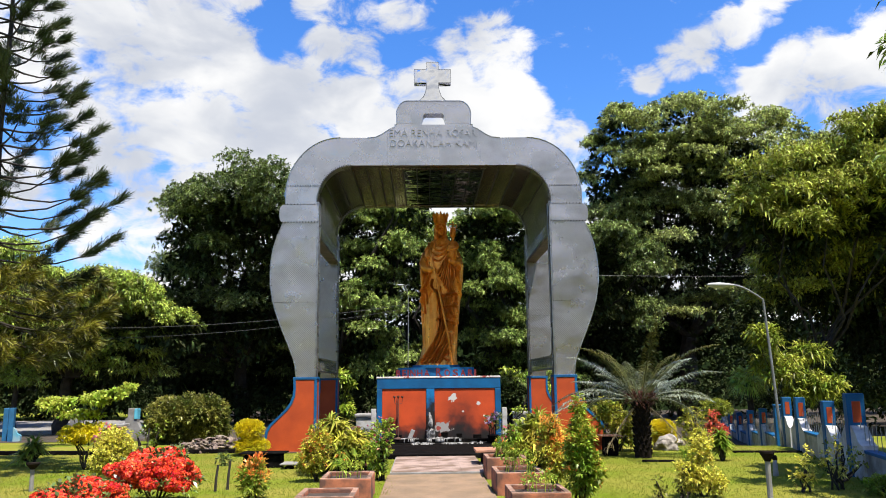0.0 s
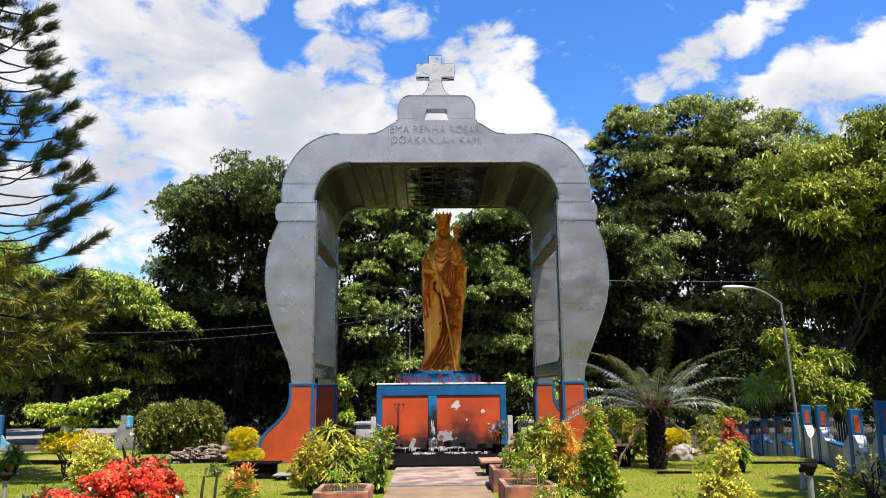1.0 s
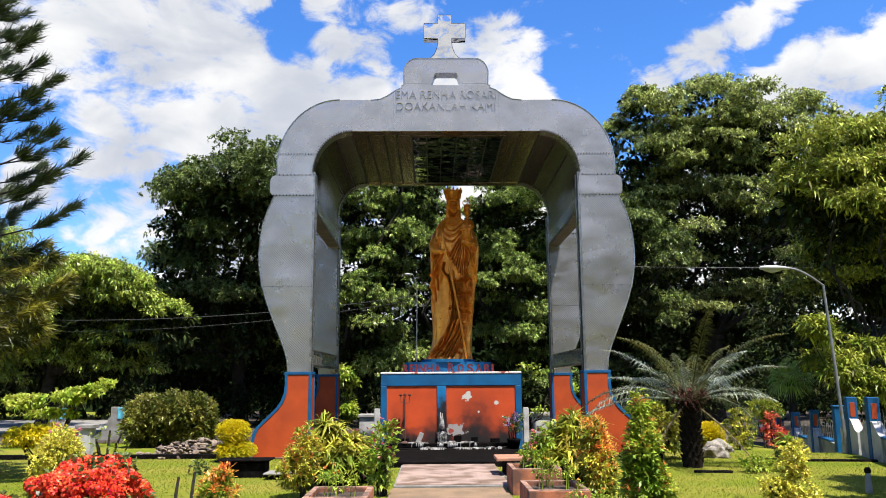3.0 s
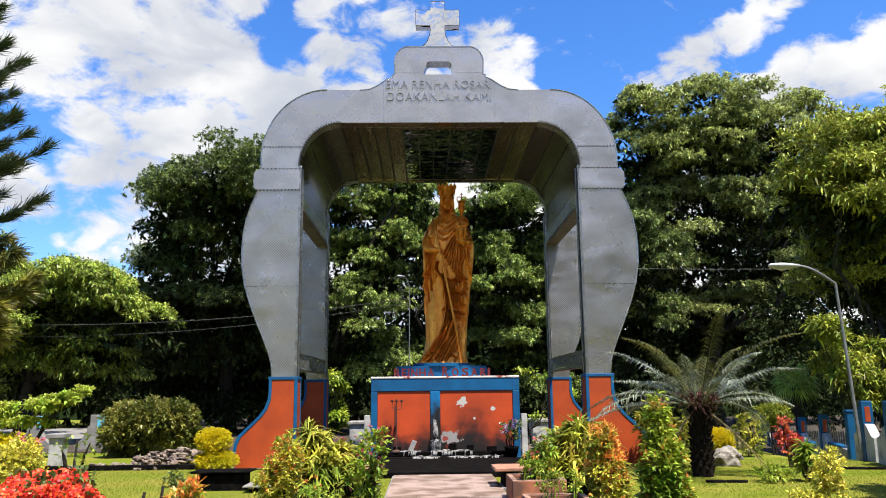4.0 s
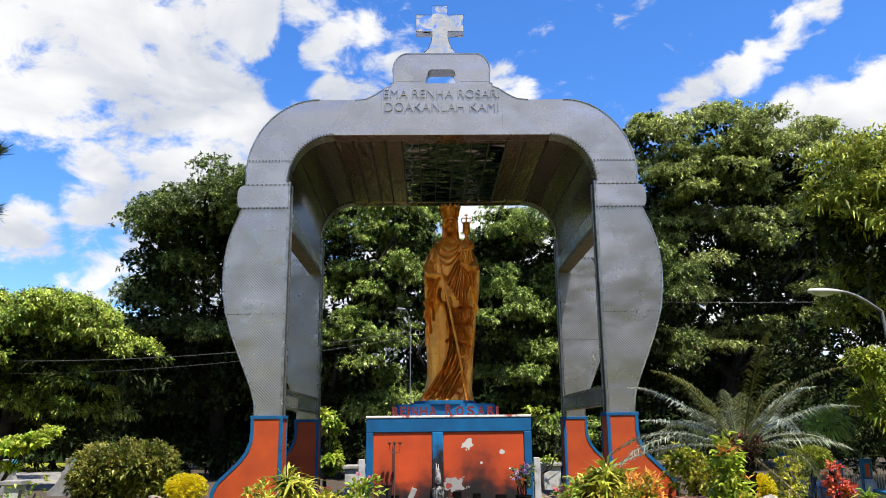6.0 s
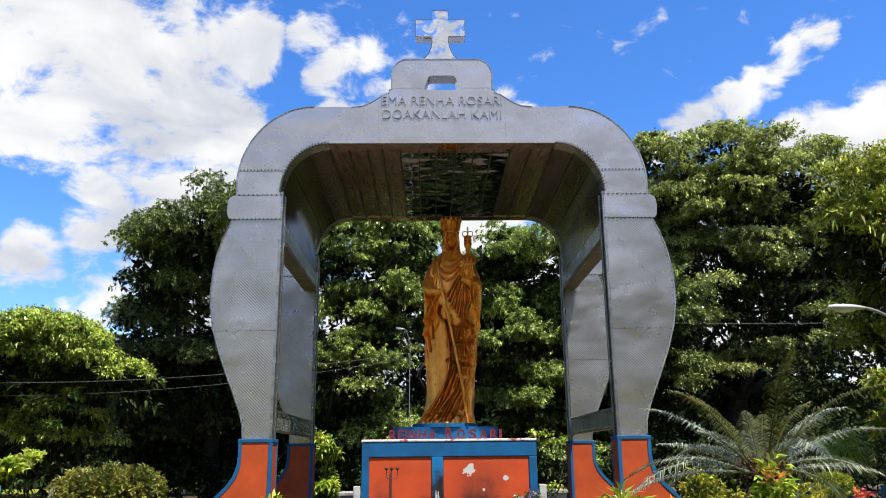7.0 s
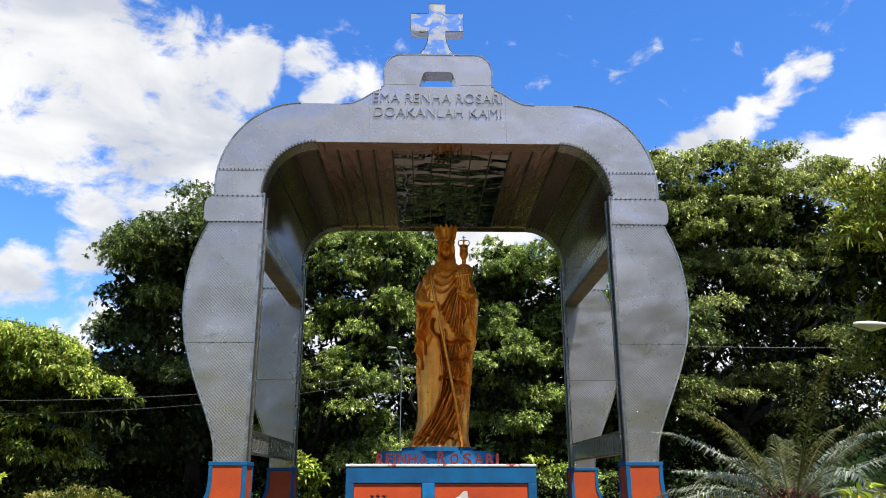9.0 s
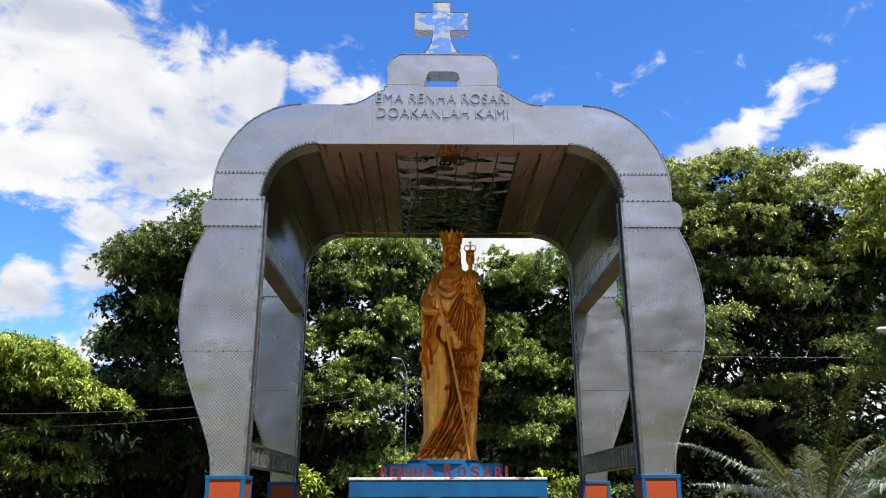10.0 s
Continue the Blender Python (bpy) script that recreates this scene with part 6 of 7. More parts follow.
    # unseen woods added behind the camera to darken the metal's reflections
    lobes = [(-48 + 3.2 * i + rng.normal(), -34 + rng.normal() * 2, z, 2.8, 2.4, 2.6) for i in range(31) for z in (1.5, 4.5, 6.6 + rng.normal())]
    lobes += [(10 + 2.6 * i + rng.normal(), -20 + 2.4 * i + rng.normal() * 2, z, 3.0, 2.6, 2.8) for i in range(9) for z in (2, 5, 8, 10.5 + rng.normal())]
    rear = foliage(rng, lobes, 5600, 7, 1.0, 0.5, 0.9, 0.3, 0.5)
    quads_mesh("far_woods", np.concatenate([near, rear]), LEAF_SHADE)
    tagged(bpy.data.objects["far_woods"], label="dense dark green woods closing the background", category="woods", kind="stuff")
    # undergrowth added under trees and past the fence, coloured dark for shade
    lobes = [(-24 + 0.75 * i + rng.normal() * 0.3, 36.6 + rng.normal() * 0.7, 0.2 + rng.random() * 0.7, 1.0, 0.8, 1.0) for i in range(78)]
    lobes = [q for q in lobes if q[0] > -10.8]
    lobes += [(-48 + 0.8 * i + rng.normal() * 0.3, 45.5 + rng.normal(), 0.2 + 1.8 * rng.random(), 1.2, 0.9, 1.1) for i in range(48)]
    lobes += [(13 + 0.9 * i + rng.normal() * 0.4, 31 + 0.25 * i + rng.normal(), 1.0 + 4.6 * rng.random(), 1.6, 1.2, 1.5) for i in range(24)]
    lobes += [(11.5 + 0.8 * i + rng.normal() * 0.3, 24.5 + 0.30 * i + rng.normal() * 0.6, 0.6 + 1.9 * rng.random(), 1.1, 0.9, 1.0) for i in range(26)]
    quads_mesh("undergrowth", foliage(rng, lobes, 14000, 7, 0.24, 0.095, 0.9, 0.3, 0.5), LEAF_SHADE)
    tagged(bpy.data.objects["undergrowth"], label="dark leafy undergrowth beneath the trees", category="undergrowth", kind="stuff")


back_trees()


def pine(x, y, height, seed):
    """Column pine with level whorls of upswept, tufted branches."""
    ob = thing("pine_tree", (x, y, ground_z(x, y)), label="tall sparse pine with upswept tufted branches, denser below", category="tree")
    rng = np.random.default_rng(seed)
    bm = bmesh.new()
    p = branch_path(rng, (0, 0, -0.2), (0.0, 0, height), 0.03, 10)
    tube(bm, p, list(np.linspace(0.11, 0.025, len(p))), 9)
    part("trunk", bm, BARK, ob)
    z, k = 2.25, 0
    while z < height - 0.3:
        low = z < 3.7
        reach = 2.1 if low else 0.35 + (10.6 - z) * 0.29
        for j in range(6 if low else 5):
            a = 2 * math.pi * j / (6 if low else 5) + k * 1.1 + rng.normal() * 0.12
            r = max(0.3, reach) * rng.uniform(0.80, 1.04)
            d = np.array((math.cos(a), math.sin(a), 0))
            cx = 0.0
            lift = (-0.12 if low else 0.10)
            pts = [np.array((cx, 0, z)) + d * r * q + np.array((0, 0, r * (-0.10 * math.sin(q * 2.4) + 0.24 * q ** 3 + lift * q))) for q in (0, 0.25, 0.5, 0.75, 1.0)]
            bm = bmesh.new()
            tube(bm, [tuple(q) for q in pts], list(np.linspace(0.024, 0.007, 5)), 5)
            limb = part("branch", bm, BARK, ob)
            n = int(17 * r) if low else int(6 + 8 * r)
            q = rng.uniform(0.25, 1.0, n) ** 0.7 if low else rng.uniform(0.62, 1.0, n) ** 0.8
            base = np.array([np.interp(q, np.linspace(0, 1, 5), [s[i] for s in pts]) for i in range(3)]).T
            side = np.cross(d, (0, 0, 1.0))
            base = base + side * (rng.normal(size=(n, 1)) * 0.22 * (1.2 - q)[:, None])
            per = 30
            P = np.repeat(base, per, 0) + rng.normal(size=(n * per, 3)) * 0.02
            dirs = unit(d * 0.8 + np.array((0, 0, 0.15 if low else 0.62)) + rng.normal(size=(n * per, 3)) * (0.45 if low else 0.30))
            V = leaf_arrays(P, dirs, rand_dirs(rng, n * per), 0.27 * rng.uniform(0.5, 1.15, n * per), 0.016 if low else 0.011, 0.12 if low else 0.0)
            quads_mesh("needles", V, NEEDLE_OLIVE if low else NEEDLE, limb)
        z += 0.27 if low else 0.31
        k += 1
    return ob


pine(-7.93, 14.2, 10.6, 31)


def cycad(x, y):
    ob = thing("cycad", (x, y, ground_z(x, y)), label="old cycad with a thick dark trunk and arching grey-green fronds", category="cycad")
    rng = np.random.default_rng(41)
    bm = bmesh.new()
    tube(bm, [(0, 0, -0.1), (0.0, 0, 0.4), (0.0, 0, 0.8), (0.0, 0, 1.12)], [0.175, 0.145, 0.135, 0.15], 16)
    part("trunk", bm, CYCBARK, ob)
    for i in range(90):
        a, z = i * 2.4, 0.05 + 1.02 * i / 90
        bm = bmesh.new()
        d = Vector((math.cos(a), math.sin(a), 0))
        tube(bm, [d * 0.13 + Vector((0, 0, z)), d * 0.195 + Vector((0, 0, z + 0.06))], [0.040, 0.016], 5)
        part("stub", bm, CYCBARK, ob)
    lobes = [(0, 0, 1.17, 0.26, 0.26, 0.10)]
    quads_mesh("heart", foliage(rng, lobes, 120, 7, 0.15, 0.022, 0.8), mat("rusty_fibre", (0.10, 0.026, 0.014), (0.05, 0.018, 0.010), rough=0.9, scale=5), ob, "rusty red fibrous heart")
    for i in range(32):
        a = 2.39996 * i + rng.normal() * 0.1
        lift = 1.30 - 1.25 * (i / 32) ** 0.8
        length = rng.uniform(1.2, 2.0)
        bend = rng.uniform(0.02, 0.085)
        d = np.array((math.cos(a), math.sin(a), 0.0))
        if i > 17 and d[1] < -0.45:
            continue
        pts = []
        p, ang = np.array((0, 0, 1.14)) + d * 0.12, lift
        for k in range(13):
            pts.append(p.copy())
            p = p + (d * math.cos(ang) + np.array((0, 0, 1.0)) * math.sin(ang)) * length / 12
            ang -= (0.010 + bend * rng.random()) * (1 + k / 5)
        bm = bmesh.new()
        tube(bm, [tuple(q) for q in pts], list(np.linspace(0.018, 0.005, 13)), 5)
        green = FROND_OLIVE if i < 7 else FROND
        rib = part("frond", bm, green, ob)
        n = 62
        q = np.clip(np.linspace(0.16, 0.99, n) + rng.normal(0, 0.004, n), 0.1, 1)
        t = np.linspace(0, 1, 13)
        base = np.array([np.interp(q, t, [s[j] for s in pts]) for j in range(3)]).T
        nxt = np.array([np.interp(np.minimum(q + 0.02, 1), t, [s[j] for s in pts]) for j in range(3)]).T
        prev = np.array([np.interp(np.maximum(q - 0.02, 0), t, [s[j] for s in pts]) for j in range(3)]).T
        tan = unit(nxt - prev)
        side = unit(np.cross(tan, np.array((0, 0, 1.0))))
        up = np.cross(side, tan)
        ll = 0.25 * rng.uniform(0.8, 1.1, n) * np.sin(np.clip(q * 1.0, 0, 1) * math.pi * 0.86 + 0.28)
        V = [leaf_arrays(base, unit(s * side + 0.55 * tan + 0.35 * up + 0.13 * rng.normal(size=(n, 3))), up, ll, 0.016, 0.55) for s in (-1, 1)]
        tagged(quads_mesh("frond_blade", np.concatenate(V), green, rib), kind="stuff")
    # withered fronds that hang beside the trunk
    straw = leaf_mat("withered_frond", (0.34, 0.27, 0.16), (0.18, 0.14, 0.08), thr=0.1)
    for dx, dy, reach in ((0.80, -0.30, 1.10), (-0.8, -0.3, 1.0)):
        path = [np.array((dx * k * reach, dy * k * reach, 1.12 - 0.62 * k - 0.30 * k * k)) for k in np.linspace(0.1, 1, 9)]
        bm = bmesh.new()
        tube(bm, [tuple(p) for p in path], list(np.linspace(0.022, 0.008, 9)), 5)
        rib = part("frond", bm, straw, ob, "pale withered hanging frond")
        base = np.repeat(np.array(path[1:]), 9, 0)
        base = base + rng.normal(0, 0.02, base.shape)
        D = unit(rng.normal(size=base.shape) * 0.5 + np.array((0, 0, -0.9)))
        tagged(quads_mesh("frond_blade", leaf_arrays(base, D, rand_dirs(rng, len(base)), 0.13 * rng.uniform(0.5, 1.2, len(base)), 0.012, 0.2), straw, rib), kind="stuff")


cycad(4.45, 16.1)


def shrub(name, at, lobes, material, clumps, per, L, W, seed, label, stems=4, extra=(), droop=0.2, spread=0.8, inner=0.35, subs=0, size=0.4, up=0.25, category="shrub", stem_r=0.018):
    x, y = at
    ob = thing(name, (x, y, ground_z(x, y)), label=label, category=category)
    rng = np.random.default_rng(seed)
    lobes = sub_lobes(rng, lobes, subs, size) if subs else list(lobes)
    for i in range(stems):
        q = lobes[rng.integers(len(lobes))]
        bm = bmesh.new()
        p = branch_path(rng, (rng.normal() * 0.04, rng.normal() * 0.04, -0.04), q[:3], 0.025, 4)
        tube(bm, p, list(np.linspace(stem_r, stem_r * 0.5, len(p))), 6)
        part("stem", bm, BARK, ob)
    quads_mesh("foliage", foliage(rng, lobes, clumps, per, L, W, spread, droop, inner, up, clump_r=L * 0.5, under=0.8), material, ob)
    for nm, m, c, pr, l, w, lift, lab in extra:
        top = [(a, b, z + r3 * lift, r1, r2, r3 * 0.75) for a, b, z, r1, r2, r3 in lobes]
        tagged(quads_mesh(nm, foliage(rng, top, c, pr, l, w, 0.9, 0.1, 0.15, 0.5, clump_r=l * 0.7), m, ob, lab), label=lab, kind="stuff")
    return ob


def ixora(x, y, r, h, seed):
    ob = thing("flowering_shrub", (x, y, ground_z(x, y)), label="round shrub covered in clusters of bright red flowers", category="shrub", group="red flowering shrubs")
    rng = np.random.default_rng(seed)
    lobes = sub_lobes(rng, [(0, 0, h * 0.44, r * 0.92, r * 0.85, h * 0.46)], 44, 0.26)
    quads_mesh("foliage", foliage(rng, [(0, 0, h * 0.42, r * 0.9, r * 0.78, h * 0.42)] + lobes, 300, 7, 0.10, 0.045, 0.8, 0.25, 0.6), LEAF_DARK, ob)
    # flower heads: domes of small petals
    n = int(820 * r / 0.6)
    q = np.array(lobes)[rng.integers(len(lobes), size=n)]
    d = rand_dirs(rng, n)
    d[:, 2] = np.abs(d[:, 2]) * 1.1 - 0.2
    d[:, 1] -= 0.3
    C = q[:, :3] + unit(d) * q[:, 3:] * 1.02
    per = 56
    e = rand_dirs(rng, n * per)
    D = unit(e + np.repeat(unit(d), per, 0) * 0.8)
    P = np.repeat(C, per, 0) + D * np.repeat(rng.uniform(0.045, 0.062, (n, 1)), per, 0)
    flat = unit(np.cross(D, rand_dirs(rng, n * per)))
    quads_mesh("blossom", leaf_arrays(P, unit(flat + 0.35 * D), D, 0.034 * rng.uniform(0.7, 1.2, n * per), 0.028, 0.0), PETAL_RED, ob, "dense red flower heads")
    for i in range(5):
        bm = bmesh.new()
        a = i * 1.3
        tube(bm, [(0.05 * math.cos(a), 0.05 * math.sin(a), -0.03), (r * 0.4 * math.cos(a), r * 0.4 * math.sin(a), h * 0.5)], [0.018, 0.01], 6)
        part("stem", bm, BARK, ob)


ixora(-3.58, 10.8, 0.60, 0.74, 51)
ixora(-4.08, 9.7, 0.48, 0.46, 52)


def rosette(name, at, r, h, heads, seed, material, L, W, label, low=-0.15):
    """Clump of arching strap leaves."""
    x, y = at
    ob = thing(name, (x, y, ground_z(x, y)), label=label, category="shrub")
    rng = np.random.default_rng(seed)
    V = []
    for i in range(heads):
        a, q = rng.uniform(0, 2 * math.pi), math.sqrt(rng.random())
        top = np.array((r * 0.72 * q * math.cos(a), r * 0.72 * q * math.sin(a), h * (0.85 - 0.55 * q * q) * rng.uniform(0.75, 1.0)))
        bm = bmesh.new()
        p = branch_path(rng, (top[0] * 0.3, top[1] * 0.3, -0.03), tuple(top), 0.02, 3)
        tube(bm, p, 0.013, 5)
        part("stem", bm, BARK, ob)
        n = 32
        b = rng.uniform(0, 2 * math.pi, n)
        el = rng.uniform(low, 1.25, n)
        D = np.stack([np.cos(b) * np.cos(el), np.sin(b) * np.cos(el), np.sin(el)], 1)
        P = np.tile(top, (n, 1)) + np.array((0, 0, 1.0)) * rng.uniform(-0.10, 0.05, (n, 1))
        V.append(leaf_arrays(P, D, unit(np.array((0, 0, 1.0)) + 0.2 * rand_dirs(rng, n)), L * rng.uniform(0.7, 1.15, n), W, 0.38))
    quads_mesh("foliage", np.concatenate(V), material, ob)
    return ob


rosette("strap_leaf_shrub", (-1.52, 14.1), 0.66, 1.04, 58, 61, LEAF_LIME, 0.40, 0.046, "dense clump of arching yellow-striped strap leaves")
rosette("strap_leaf_shrub", (1.98, 14.0), 0.70, 1.10, 64, 62, LEAF_LIME, 0.42, 0.046, "dense clump of arching yellow-striped strap leaves beside the bench")
def fan_palm(x, y, high):
    ob = thing("fan_palm", (x, y, ground_z(x, y)), label="fan palm with drooping yellow-green leaves past the fence", category="palm")
    rng = np.random.default_rng(64)
    bm = bmesh.new()
    tube(bm, [(0, 0, -0.2), (0.03, 0, high * 0.5), (0, 0, high)], [0.15, 0.11, 0.12], 12)
    part("trunk", bm, BARK, ob)
    for i in range(30):
        a, el = 2.39996 * i, 1.25 - 1.75 * (i / 29) ** 0.9
        d = np.array((math.cos(a) * math.cos(el), math.sin(a) * math.cos(el), math.sin(el)))
        tip = np.array((0, 0, high)) + d * rng.uniform(0.28, 0.42)
        bm = bmesh.new()
        tube(bm, [(0, 0, high - 0.03), tuple(tip)], [0.014, 0.008], 5)
        stalk = part("leaf_stalk", bm, LEAF_SPRAY, ob)
        side = unit(np.cross(d, np.array((0, 0, 1.0))))
        turn = np.linspace(-1.25, 1.25, 17)
        D = unit(np.cos(turn)[:, None] * d + np.sin(turn)[:, None] * side)
        V = leaf_arrays(np.tile(tip, (17, 1)), D, unit(np.tile(np.cross(side, d), (17, 1)) + 0.15 * rand_dirs(rng, 17)), rng.uniform(0.42, 0.60, 17), 0.036, 0.55)
        tagged(quads_mesh("leaf_fan", V, LEAF_SPRAY, stalk), kind="stuff")


fan_palm(11.4, 27.3, 2.2)
rosette("small_palm", (-7.85, 16.2), 0.25, 0.55, 9, 63, LEAF_LIGHT, 0.36, 0.04, "small green spiky palm on the lawn")

shrub("croton_shrub", (-1.75, 12.9), [(0, 0, 0.45, 0.2, 0.2, 0.28), (0.05, 0, 0.72, 0.14, 0.14, 0.2), (-0.12, 0, 0.35, 0.2, 0.18, 0.18)], LEAF_LIME, 420, 8, 0.065, 0.024, 71, "slim croton with green, yellow and orange leaves", extra=(("young_growth", LEAF_ORANGE, 60, 7, 0.065, 0.022, -0.2, "orange leaves"),))
shrub("croton_shrub", (-2.33, 11.0), [(0, 0, 0.22, 0.17, 0.16, 0.2), (0.05, 0, 0.42, 0.08, 0.08, 0.14), (-0.12, 0, 0.3, 0.08, 0.08, 0.14)], LEAF_LIGHT, 210, 7, 0.065, 0.024, 72, "low plant with orange-tipped shoots on the lawn", extra=(("young_growth", LEAF_ORANGE, 70, 7, 0.075, 0.022, 0.5, "orange red shoots"),))
shrub("red_tip_shrub", (1.88, 11.7), [(0, 0, 0.50, 0.17, 0.17, 0.30), (-0.04, 0, 0.80, 0.13, 0.13, 0.18), (0.06, 0, 0.32, 0.16, 0.16, 0.18)], LEAF_LIME, 560, 8, 0.065, 0.024, 73, "shrub with bright orange and yellow young leaves", extra=(("young_growth", LEAF_ORANGE, 190, 7, 0.07, 0.022, 0.45, "orange young leaves"),))
shrub("red_tip_shrub", (1.93, 9.95), [(0.04, 0, 0.45, 0.20, 0.20, 0.26), (0.04, 0, 0.76, 0.15, 0.15, 0.26), (0.03, 0, 1.12, 0.07, 0.07, 0.24), (0.12, 0, 0.42, 0.16, 0.15, 0.18)], LEAF_LIGHT, 900, 8, 0.068, 0.026, 74, "upright glossy green shrub with a few red tips", stems=6, extra=(("young_growth", LEAF_ORANGE, 46, 7, 0.075, 0.024, 0.1, "orange red tips"),))
shrub("pink_flower_plant", (-0.70, 13.0), [(0, 0, 0.5, 0.2, 0.2, 0.3), (0.05, 0, 0.8, 0.14, 0.14, 0.16), (-0.1, 0, 0.3, 0.18, 0.18, 0.2)], LEAF_LIGHT, 110, 7, 0.09, 0.04, 75, "leggy green plant with small pink flowers", stems=9, extra=(("blossom", PETAL_PINK, 22, 8, 0.035, 0.03, 0.4, "pink flowers"),))
shrub("pink_flower_plant", (-1.05, 14.4), [(0, 0, 0.5, 0.2, 0.2, 0.25), (0.2, 0, 0.62, 0.14, 0.14, 0.16), (-0.2, 0, 0.5, 0.18, 0.18, 0.2)], LEAF_LIGHT, 110, 7, 0.09, 0.04, 76, "leggy green plant with small pink flowers", stems=7, extra=(("blossom", PETAL_PINK, 22, 8, 0.035, 0.03, 0.4, "pink flowers"),))
shrub("pink_flower_plant", (1.38, 13.4), [(0, 0, 0.45, 0.15, 0.15, 0.22), (0.1, 0, 0.66, 0.12, 0.12, 0.14)], LEAF_LIGHT, 60, 7, 0.09, 0.04, 77, "leggy green plant with small pink flowers", stems=6, extra=(("blossom", PETAL_PINK, 14, 8, 0.035, 0.03, 0.4, "pink flowers"),))
pot_ob = shrub("potted_flowers", (1.66, 18.97), [(0, 0, 0.34, 0.17, 0.14, 0.12), (0.08, 0, 0.50, 0.10, 0.10, 0.10), (-0.12, 0, 0.44, 0.09, 0.09, 0.09)], LEAF_DARK, 70, 7, 0.07, 0.03, 98, "dark potted plant with white and violet flowers on the step", stems=5, extra=(("blossom", leaf_mat("petal_violet", (0.20, 0.12, 0.30), (0.52, 0.48, 0.56), island=0.4), 40, 8, 0.04, 0.035, 0.3, "white and violet flowers"),))
pot_ob.location.z = 0.22
bm_ = bmesh.new()
lathe(bm_, [(0.10, -0.12), (0.14, 0.05), (0.15, 0.08), (0.13, 0.08), (0.11, 0.04)], 16)
part("pot", bm_, SOOT_BLACK, pot_ob, "dark round flower pot", smooth=True)
shrub("cream_shrub", (-5.15, 13.3), [(0, 0, 0.45, 0.30, 0.28, 0.28), (0.05, 0, 0.66, 0.20, 0.2, 0.18), (-0.1, 0, 0.25, 0.22, 0.2, 0.2), (0.12, 0, 0.35, 0.24, 0.2, 0.2)], LEAF_CREAM, 1500, 8, 0.052, 0.021, 78, "bushy cream-yellow leaved shrub on the lawn")
shrub("cream_shrub", (3.74, 10.7), [(-0.18, 0, 0.22, 0.14, 0.14, 0.14), (0.20, 0, 0.18, 0.12, 0.12, 0.12), (0, 0, 0.42, 0.15, 0.15, 0.28), (0.03, 0, 0.66, 0.11, 0.11, 0.18), (-0.12, 0, 0.28, 0.14, 0.14, 0.16), (0.13, 0, 0.2, 0.13, 0.13, 0.14), (-0.26, 0, 0.38, 0.07, 0.07, 0.10)], LEAF_CREAM, 640, 8, 0.055, 0.022, 79, "bushy cream-yellow leaved shrub on the lawn")
shrub("flat_top_shrub", (-6.4, 15.3), [(0, 0, 0.70, 0.42, 0.36, 0.13), (0.2, 0, 0.60, 0.3, 0.26, 0.12), (-0.25, 0, 0.62, 0.26, 0.26, 0.12)], LEAF_YELLOW, 1000, 7, 0.055, 0.03, 80, "flat clipped yellow shrub on bare forked stems", stems=7)
for i_, (tx_, ty_) in enumerate(((-3.85, 17.6), (5.56, 18.4), (7.8, 21.0))):
    shrub("clipped_shrub", (tx_, ty_), [(0, 0, 0.56, 0.27, 0.27, 0.19), (0.06, 0, 0.20, 0.32, 0.30, 0.17)] if i_ == 0 else [(0, 0, 0.42, 0.26, 0.25, 0.20), (0.04, 0, 0.22, 0.24, 0.22, 0.18)] if i_ == 1 else [(0, 0, 0.96, 0.32, 0.26, 0.14), (0.18, 0, 0.80, 0.24, 0.2, 0.11), (-0.14, 0, 0.68, 0.22, 0.2, 0.11)], LEAF_BAMBOO if i_ == 2 else LEAF_YELLOW, 700 if i_ == 2 else 3200, 7, 0.06 if i_ == 2 else 0.034, 0.021, 81 + i_, "clipped yellow shrub of two rounded tiers" if i_ == 0 else "rounded clipped yellow-green shrub", spread=0.6, inner=0.1)
shrub("round_bush", (-6.55, 22.3), [(0, 0, 0.84, 0.66, 0.7, 0.42), (0.60, -0.1, 0.86, 0.38, 0.65, 0.38), (-0.62, -0.1, 0.80, 0.40, 0.65, 0.40), (0.64, 0, 0.46, 0.40, 0.55, 0.42), (-0.68, 0, 0.46, 0.42, 0.55, 0.42), (0, 0, 0.38, 0.82, 0.55, 0.40)], LEAF_OLIVE, 4600, 8, 0.12, 0.045, 85, "large clipped rounded bush with olive yellow-green top leaves", stems=10)
shrub("spreading_shrub", (-9.6, 22.4), [(0, 0, 1.15, 0.9, 0.6, 0.22), (0.8, 0, 1.3, 0.6, 0.5, 0.16), (-0.9, 0, 1.05, 0.6, 0.5, 0.2), (0.1, 0, 0.75, 0.7, 0.5, 0.16), (1.2, 0, 1.45, 0.3, 0.3, 0.22)], LEAF_SPRAY, 620, 7, 0.13, 0.075, 86, "light green open shrub with level sprays", stems=8, subs=5)
shrub("bare_shrub", (-5.2, 15.1), [(0, 0, 0.55, 0.25, 0.2, 0.3), (0.2, 0, 0.7, 0.2, 0.15, 0.2), (-0.2, 0, 0.6, 0.2, 0.15, 0.2)], LEAF_LIGHT, 26, 5, 0.08, 0.035, 87, "nearly bare twiggy shrub with a few leaves", stems=14)
shrub("pink_shrub", (-5.75, 14.7), [(0, 0, 0.72, 0.2, 0.2, 0.14), (0.12, 0, 0.5, 0.16, 0.16, 0.12), (-0.15, 0, 0.55, 0.15, 0.15, 0.12)], LEAF_MID, 30, 6, 0.08, 0.035, 89, "twiggy shrub with bright pink flowers", stems=8, extra=(("blossom", PETAL_PINK, 44, 9, 0.045, 0.04, 0.2, "bright pink flowers"),))
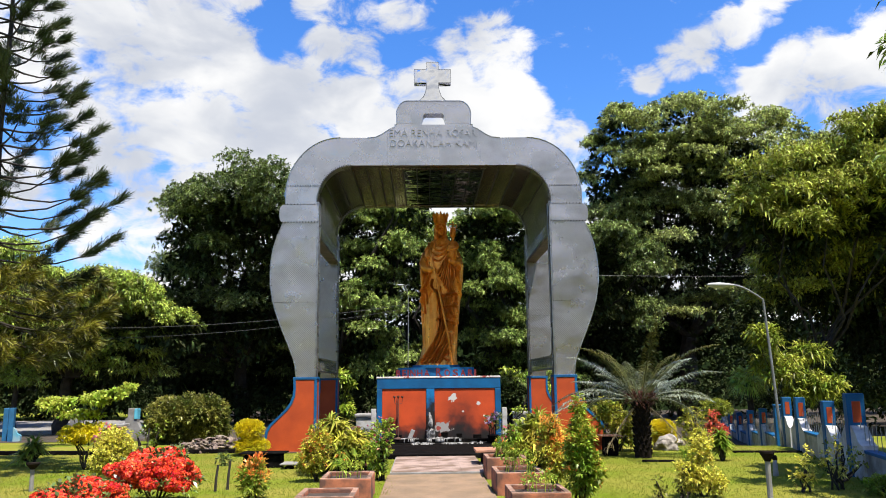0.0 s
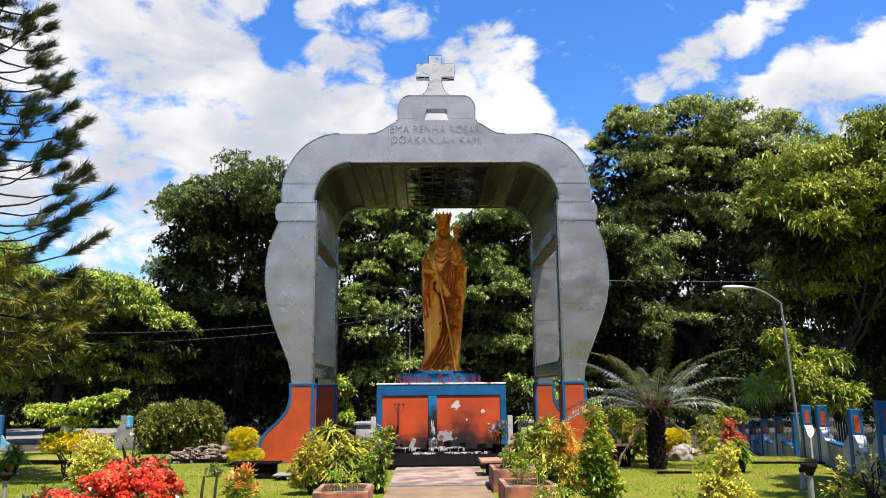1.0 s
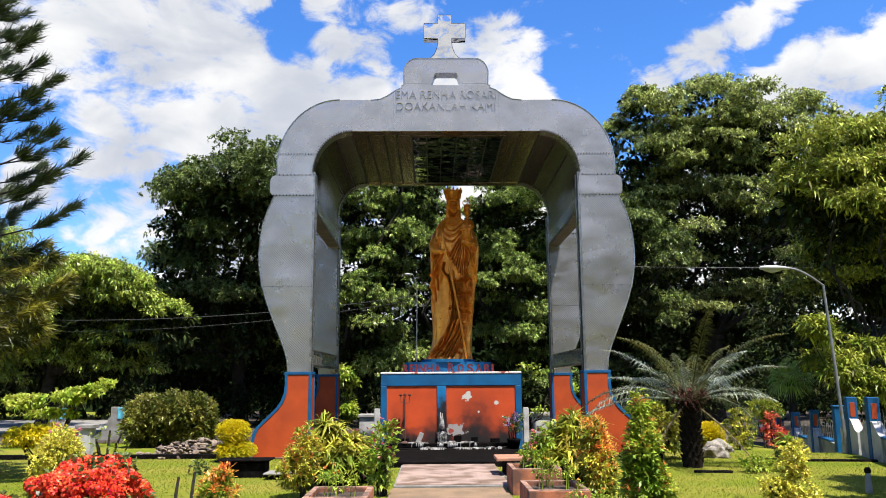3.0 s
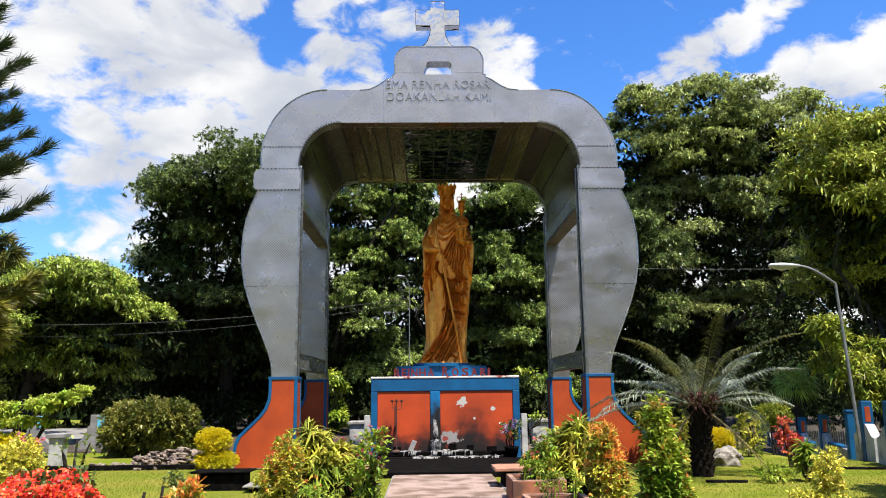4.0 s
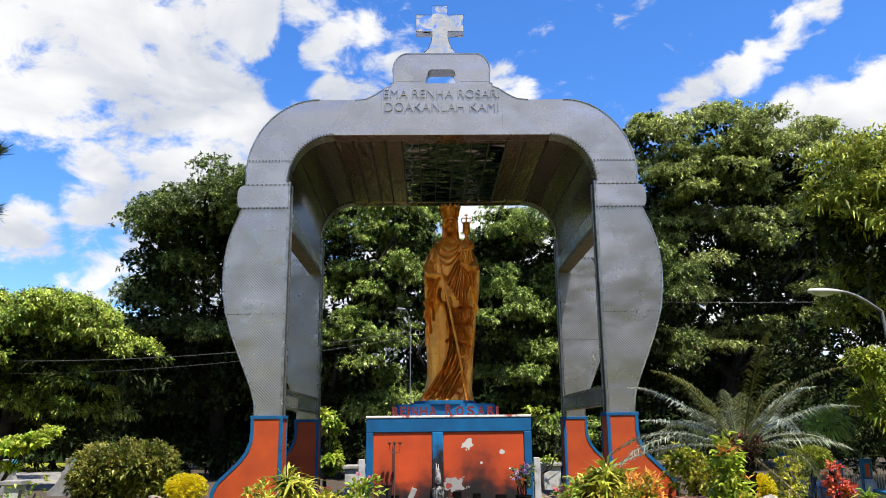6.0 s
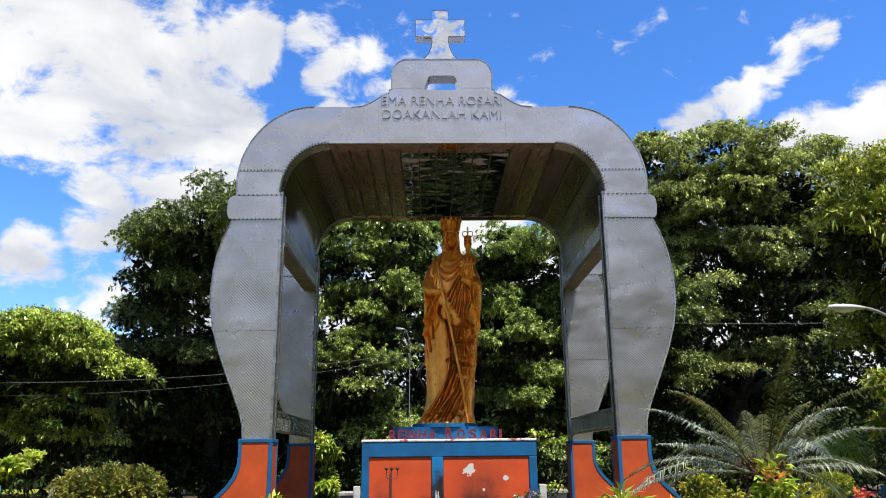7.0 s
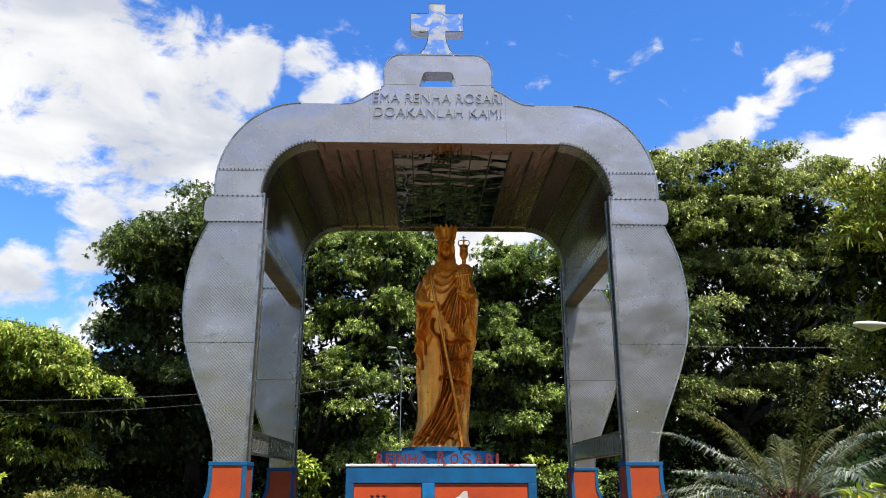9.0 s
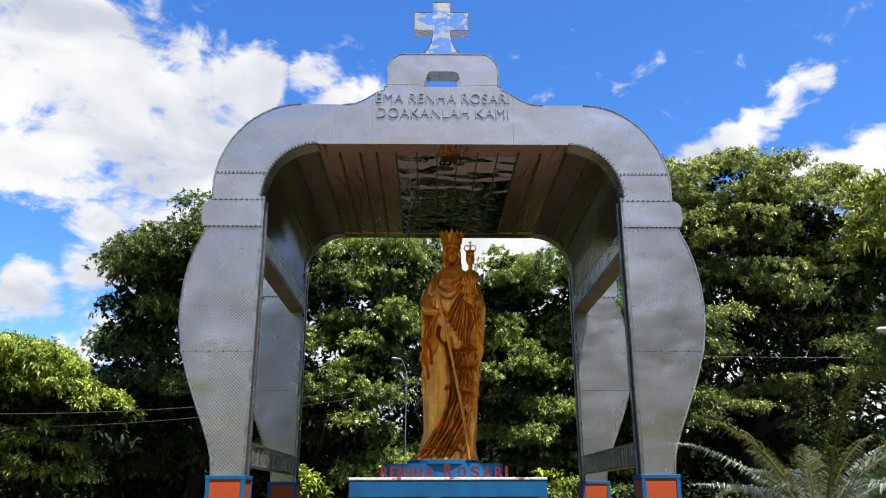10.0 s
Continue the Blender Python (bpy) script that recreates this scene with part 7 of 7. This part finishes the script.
shrub("crimson_shrub", (6.45, 17.3), [(-0.05, 0, 0.46, 0.17, 0.16, 0.22), (-0.08, 0, 0.72, 0.08, 0.08, 0.12), (0.12, 0, 0.36, 0.12, 0.12, 0.16)], LEAF_RED, 90, 7, 0.10, 0.04, 90, "shrub with crimson red leaves", stems=5)
rosette("small_palm", (5.74, 15.2), 0.17, 0.60, 11, 91, LEAF_LIGHT, 0.26, 0.05, "low green spiky plant beside the crimson shrub")
shrub("green_shrub", (4.3, 17.6), [(0, 0, 0.7, 0.4, 0.35, 0.3), (0.3, 0, 0.45, 0.4, 0.3, 0.3), (-0.2, 0, 0.9, 0.25, 0.25, 0.2)], LEAF_LIME, 300, 7, 0.12, 0.05, 92, "light green leafy shrub beside the cycad", stems=6)
shrub("yellow_green_shrub", (6.72, 19.7), [(0, 0, 0.74, 0.22, 0.2, 0.14), (-0.18, 0, 0.52, 0.2, 0.2, 0.13), (0.12, 0, 0.42, 0.18, 0.18, 0.13), (0.0, 0, 0.2, 0.26, 0.24, 0.15)], LEAF_LIME, 330, 7, 0.07, 0.03, 93, "loose yellow-green shrub of several rounded tufts", stems=7)
shrub("small_shrub", (6.35, 12.0), [(0, 0, 0.35, 0.25, 0.25, 0.25), (0.3, 0, 0.25, 0.2, 0.2, 0.2), (-0.3, 0, 0.2, 0.2, 0.2, 0.2)], LEAF_BAMBOO, 60, 6, 0.075, 0.03, 95, "low sparse yellow-leaved shrub by the fence", stems=8)
shrub("small_shrub", (5.30, 11.0), [(0, 0, 0.32, 0.12, 0.12, 0.2), (0.04, 0, 0.52, 0.06, 0.06, 0.12), (-0.08, 0, 0.2, 0.12, 0.12, 0.12)], LEAF_CREAM, 46, 6, 0.065, 0.028, 101, "thin yellow-leaved seedling on bare earth", stems=5)
shrub("small_shrub", (5.85, 11.2), [(0, 0, 0.36, 0.14, 0.14, 0.2), (0.1, 0, 0.60, 0.08, 0.08, 0.14), (-0.14, 0, 0.42, 0.08, 0.08, 0.1)], LEAF_CREAM, 40, 6, 0.065, 0.028, 102, "twiggy pale-leaved seedling on bare earth", stems=7)
shrub("lawn_weed", (6.15, 10.6), [(0, 0, 0.12, 0.22, 0.2, 0.12)], LEAF_LIGHT, 170, 7, 0.06, 0.028, 103, "low green weed in the shade of the fence", stems=4)
shrub("lawn_weed", (3.10, 10.65), [(0, 0, 0.22, 0.05, 0.05, 0.14), (0.03, 0, 0.08, 0.1, 0.1, 0.06)], LEAF_OLIVE, 22, 6, 0.06, 0.026, 104, "small dark-stemmed weed on the lawn", stems=3)
shrub("lawn_weed", (3.42, 10.6), [(0, 0, 0.16, 0.10, 0.08, 0.1), (0.12, 0, 0.08, 0.1, 0.08, 0.06)], LEAF_OLIVE, 26, 6, 0.06, 0.026, 105, "small dark-stemmed weed on the lawn", stems=4)
shrub("small_shrub", (-3.9, 15.6), [(0, 0, 0.12, 0.14, 0.12, 0.1)], LEAF_DARK, 50, 6, 0.06, 0.03, 96, "tiny dark green clipped shrub on the lawn", stems=3)
shrub("small_shrub", (5.2, 15.2), [(0, 0, 0.12, 0.25, 0.2, 0.12)], LEAF_LIGHT, 90, 6, 0.08, 0.03, 97, "low tuft of pale green leaves below the cycad", stems=3)


def grass():
    """Short blades over the near lawn."""
    rng = np.random.default_rng(99)
    n = 170000
    x = rng.uniform(-9.5, 8.5, n)
    y = 9.0 + 10.0 * rng.random(n) ** 1.25
    wild = 0.34 * rng.random(n) ** 2.5 * np.clip(np.sin(y * 1.7) + 0.6, 0, 1)
    keep = ~((x > -0.66 + wild) & (x < 1.1 - wild) & (y < 17.2)) & ~((x > -1.6) & (x < 2.3) & (y > 17.0)) & (x < FX + FS * (y - FYY) - 0.3)
    x, y = x[keep], y[keep]
    z = np.array([ground_z(a, b) for a, b in zip(x, y)]) - 0.005 + np.where((x > -0.62) & (x < 1.0) & (y < 13.6), 0.022, 0.0)
    P = np.stack([x, y, z], 1)
    D = unit(np.array((0, 0, 1.0)) + 0.55 * rng.normal(size=(len(P), 3)))
    D[:, 2] = np.abs(D[:, 2])
    ob = quads_mesh("grass", leaf_arrays(P, D, rand_dirs(rng, len(P)), 0.032 * rng.uniform(0.5, 1.4, len(P)), 0.007, 0.1), GRASS)
    tagged(ob, label="short sunlit lawn grass blades", category="grass", kind="stuff")


grass()
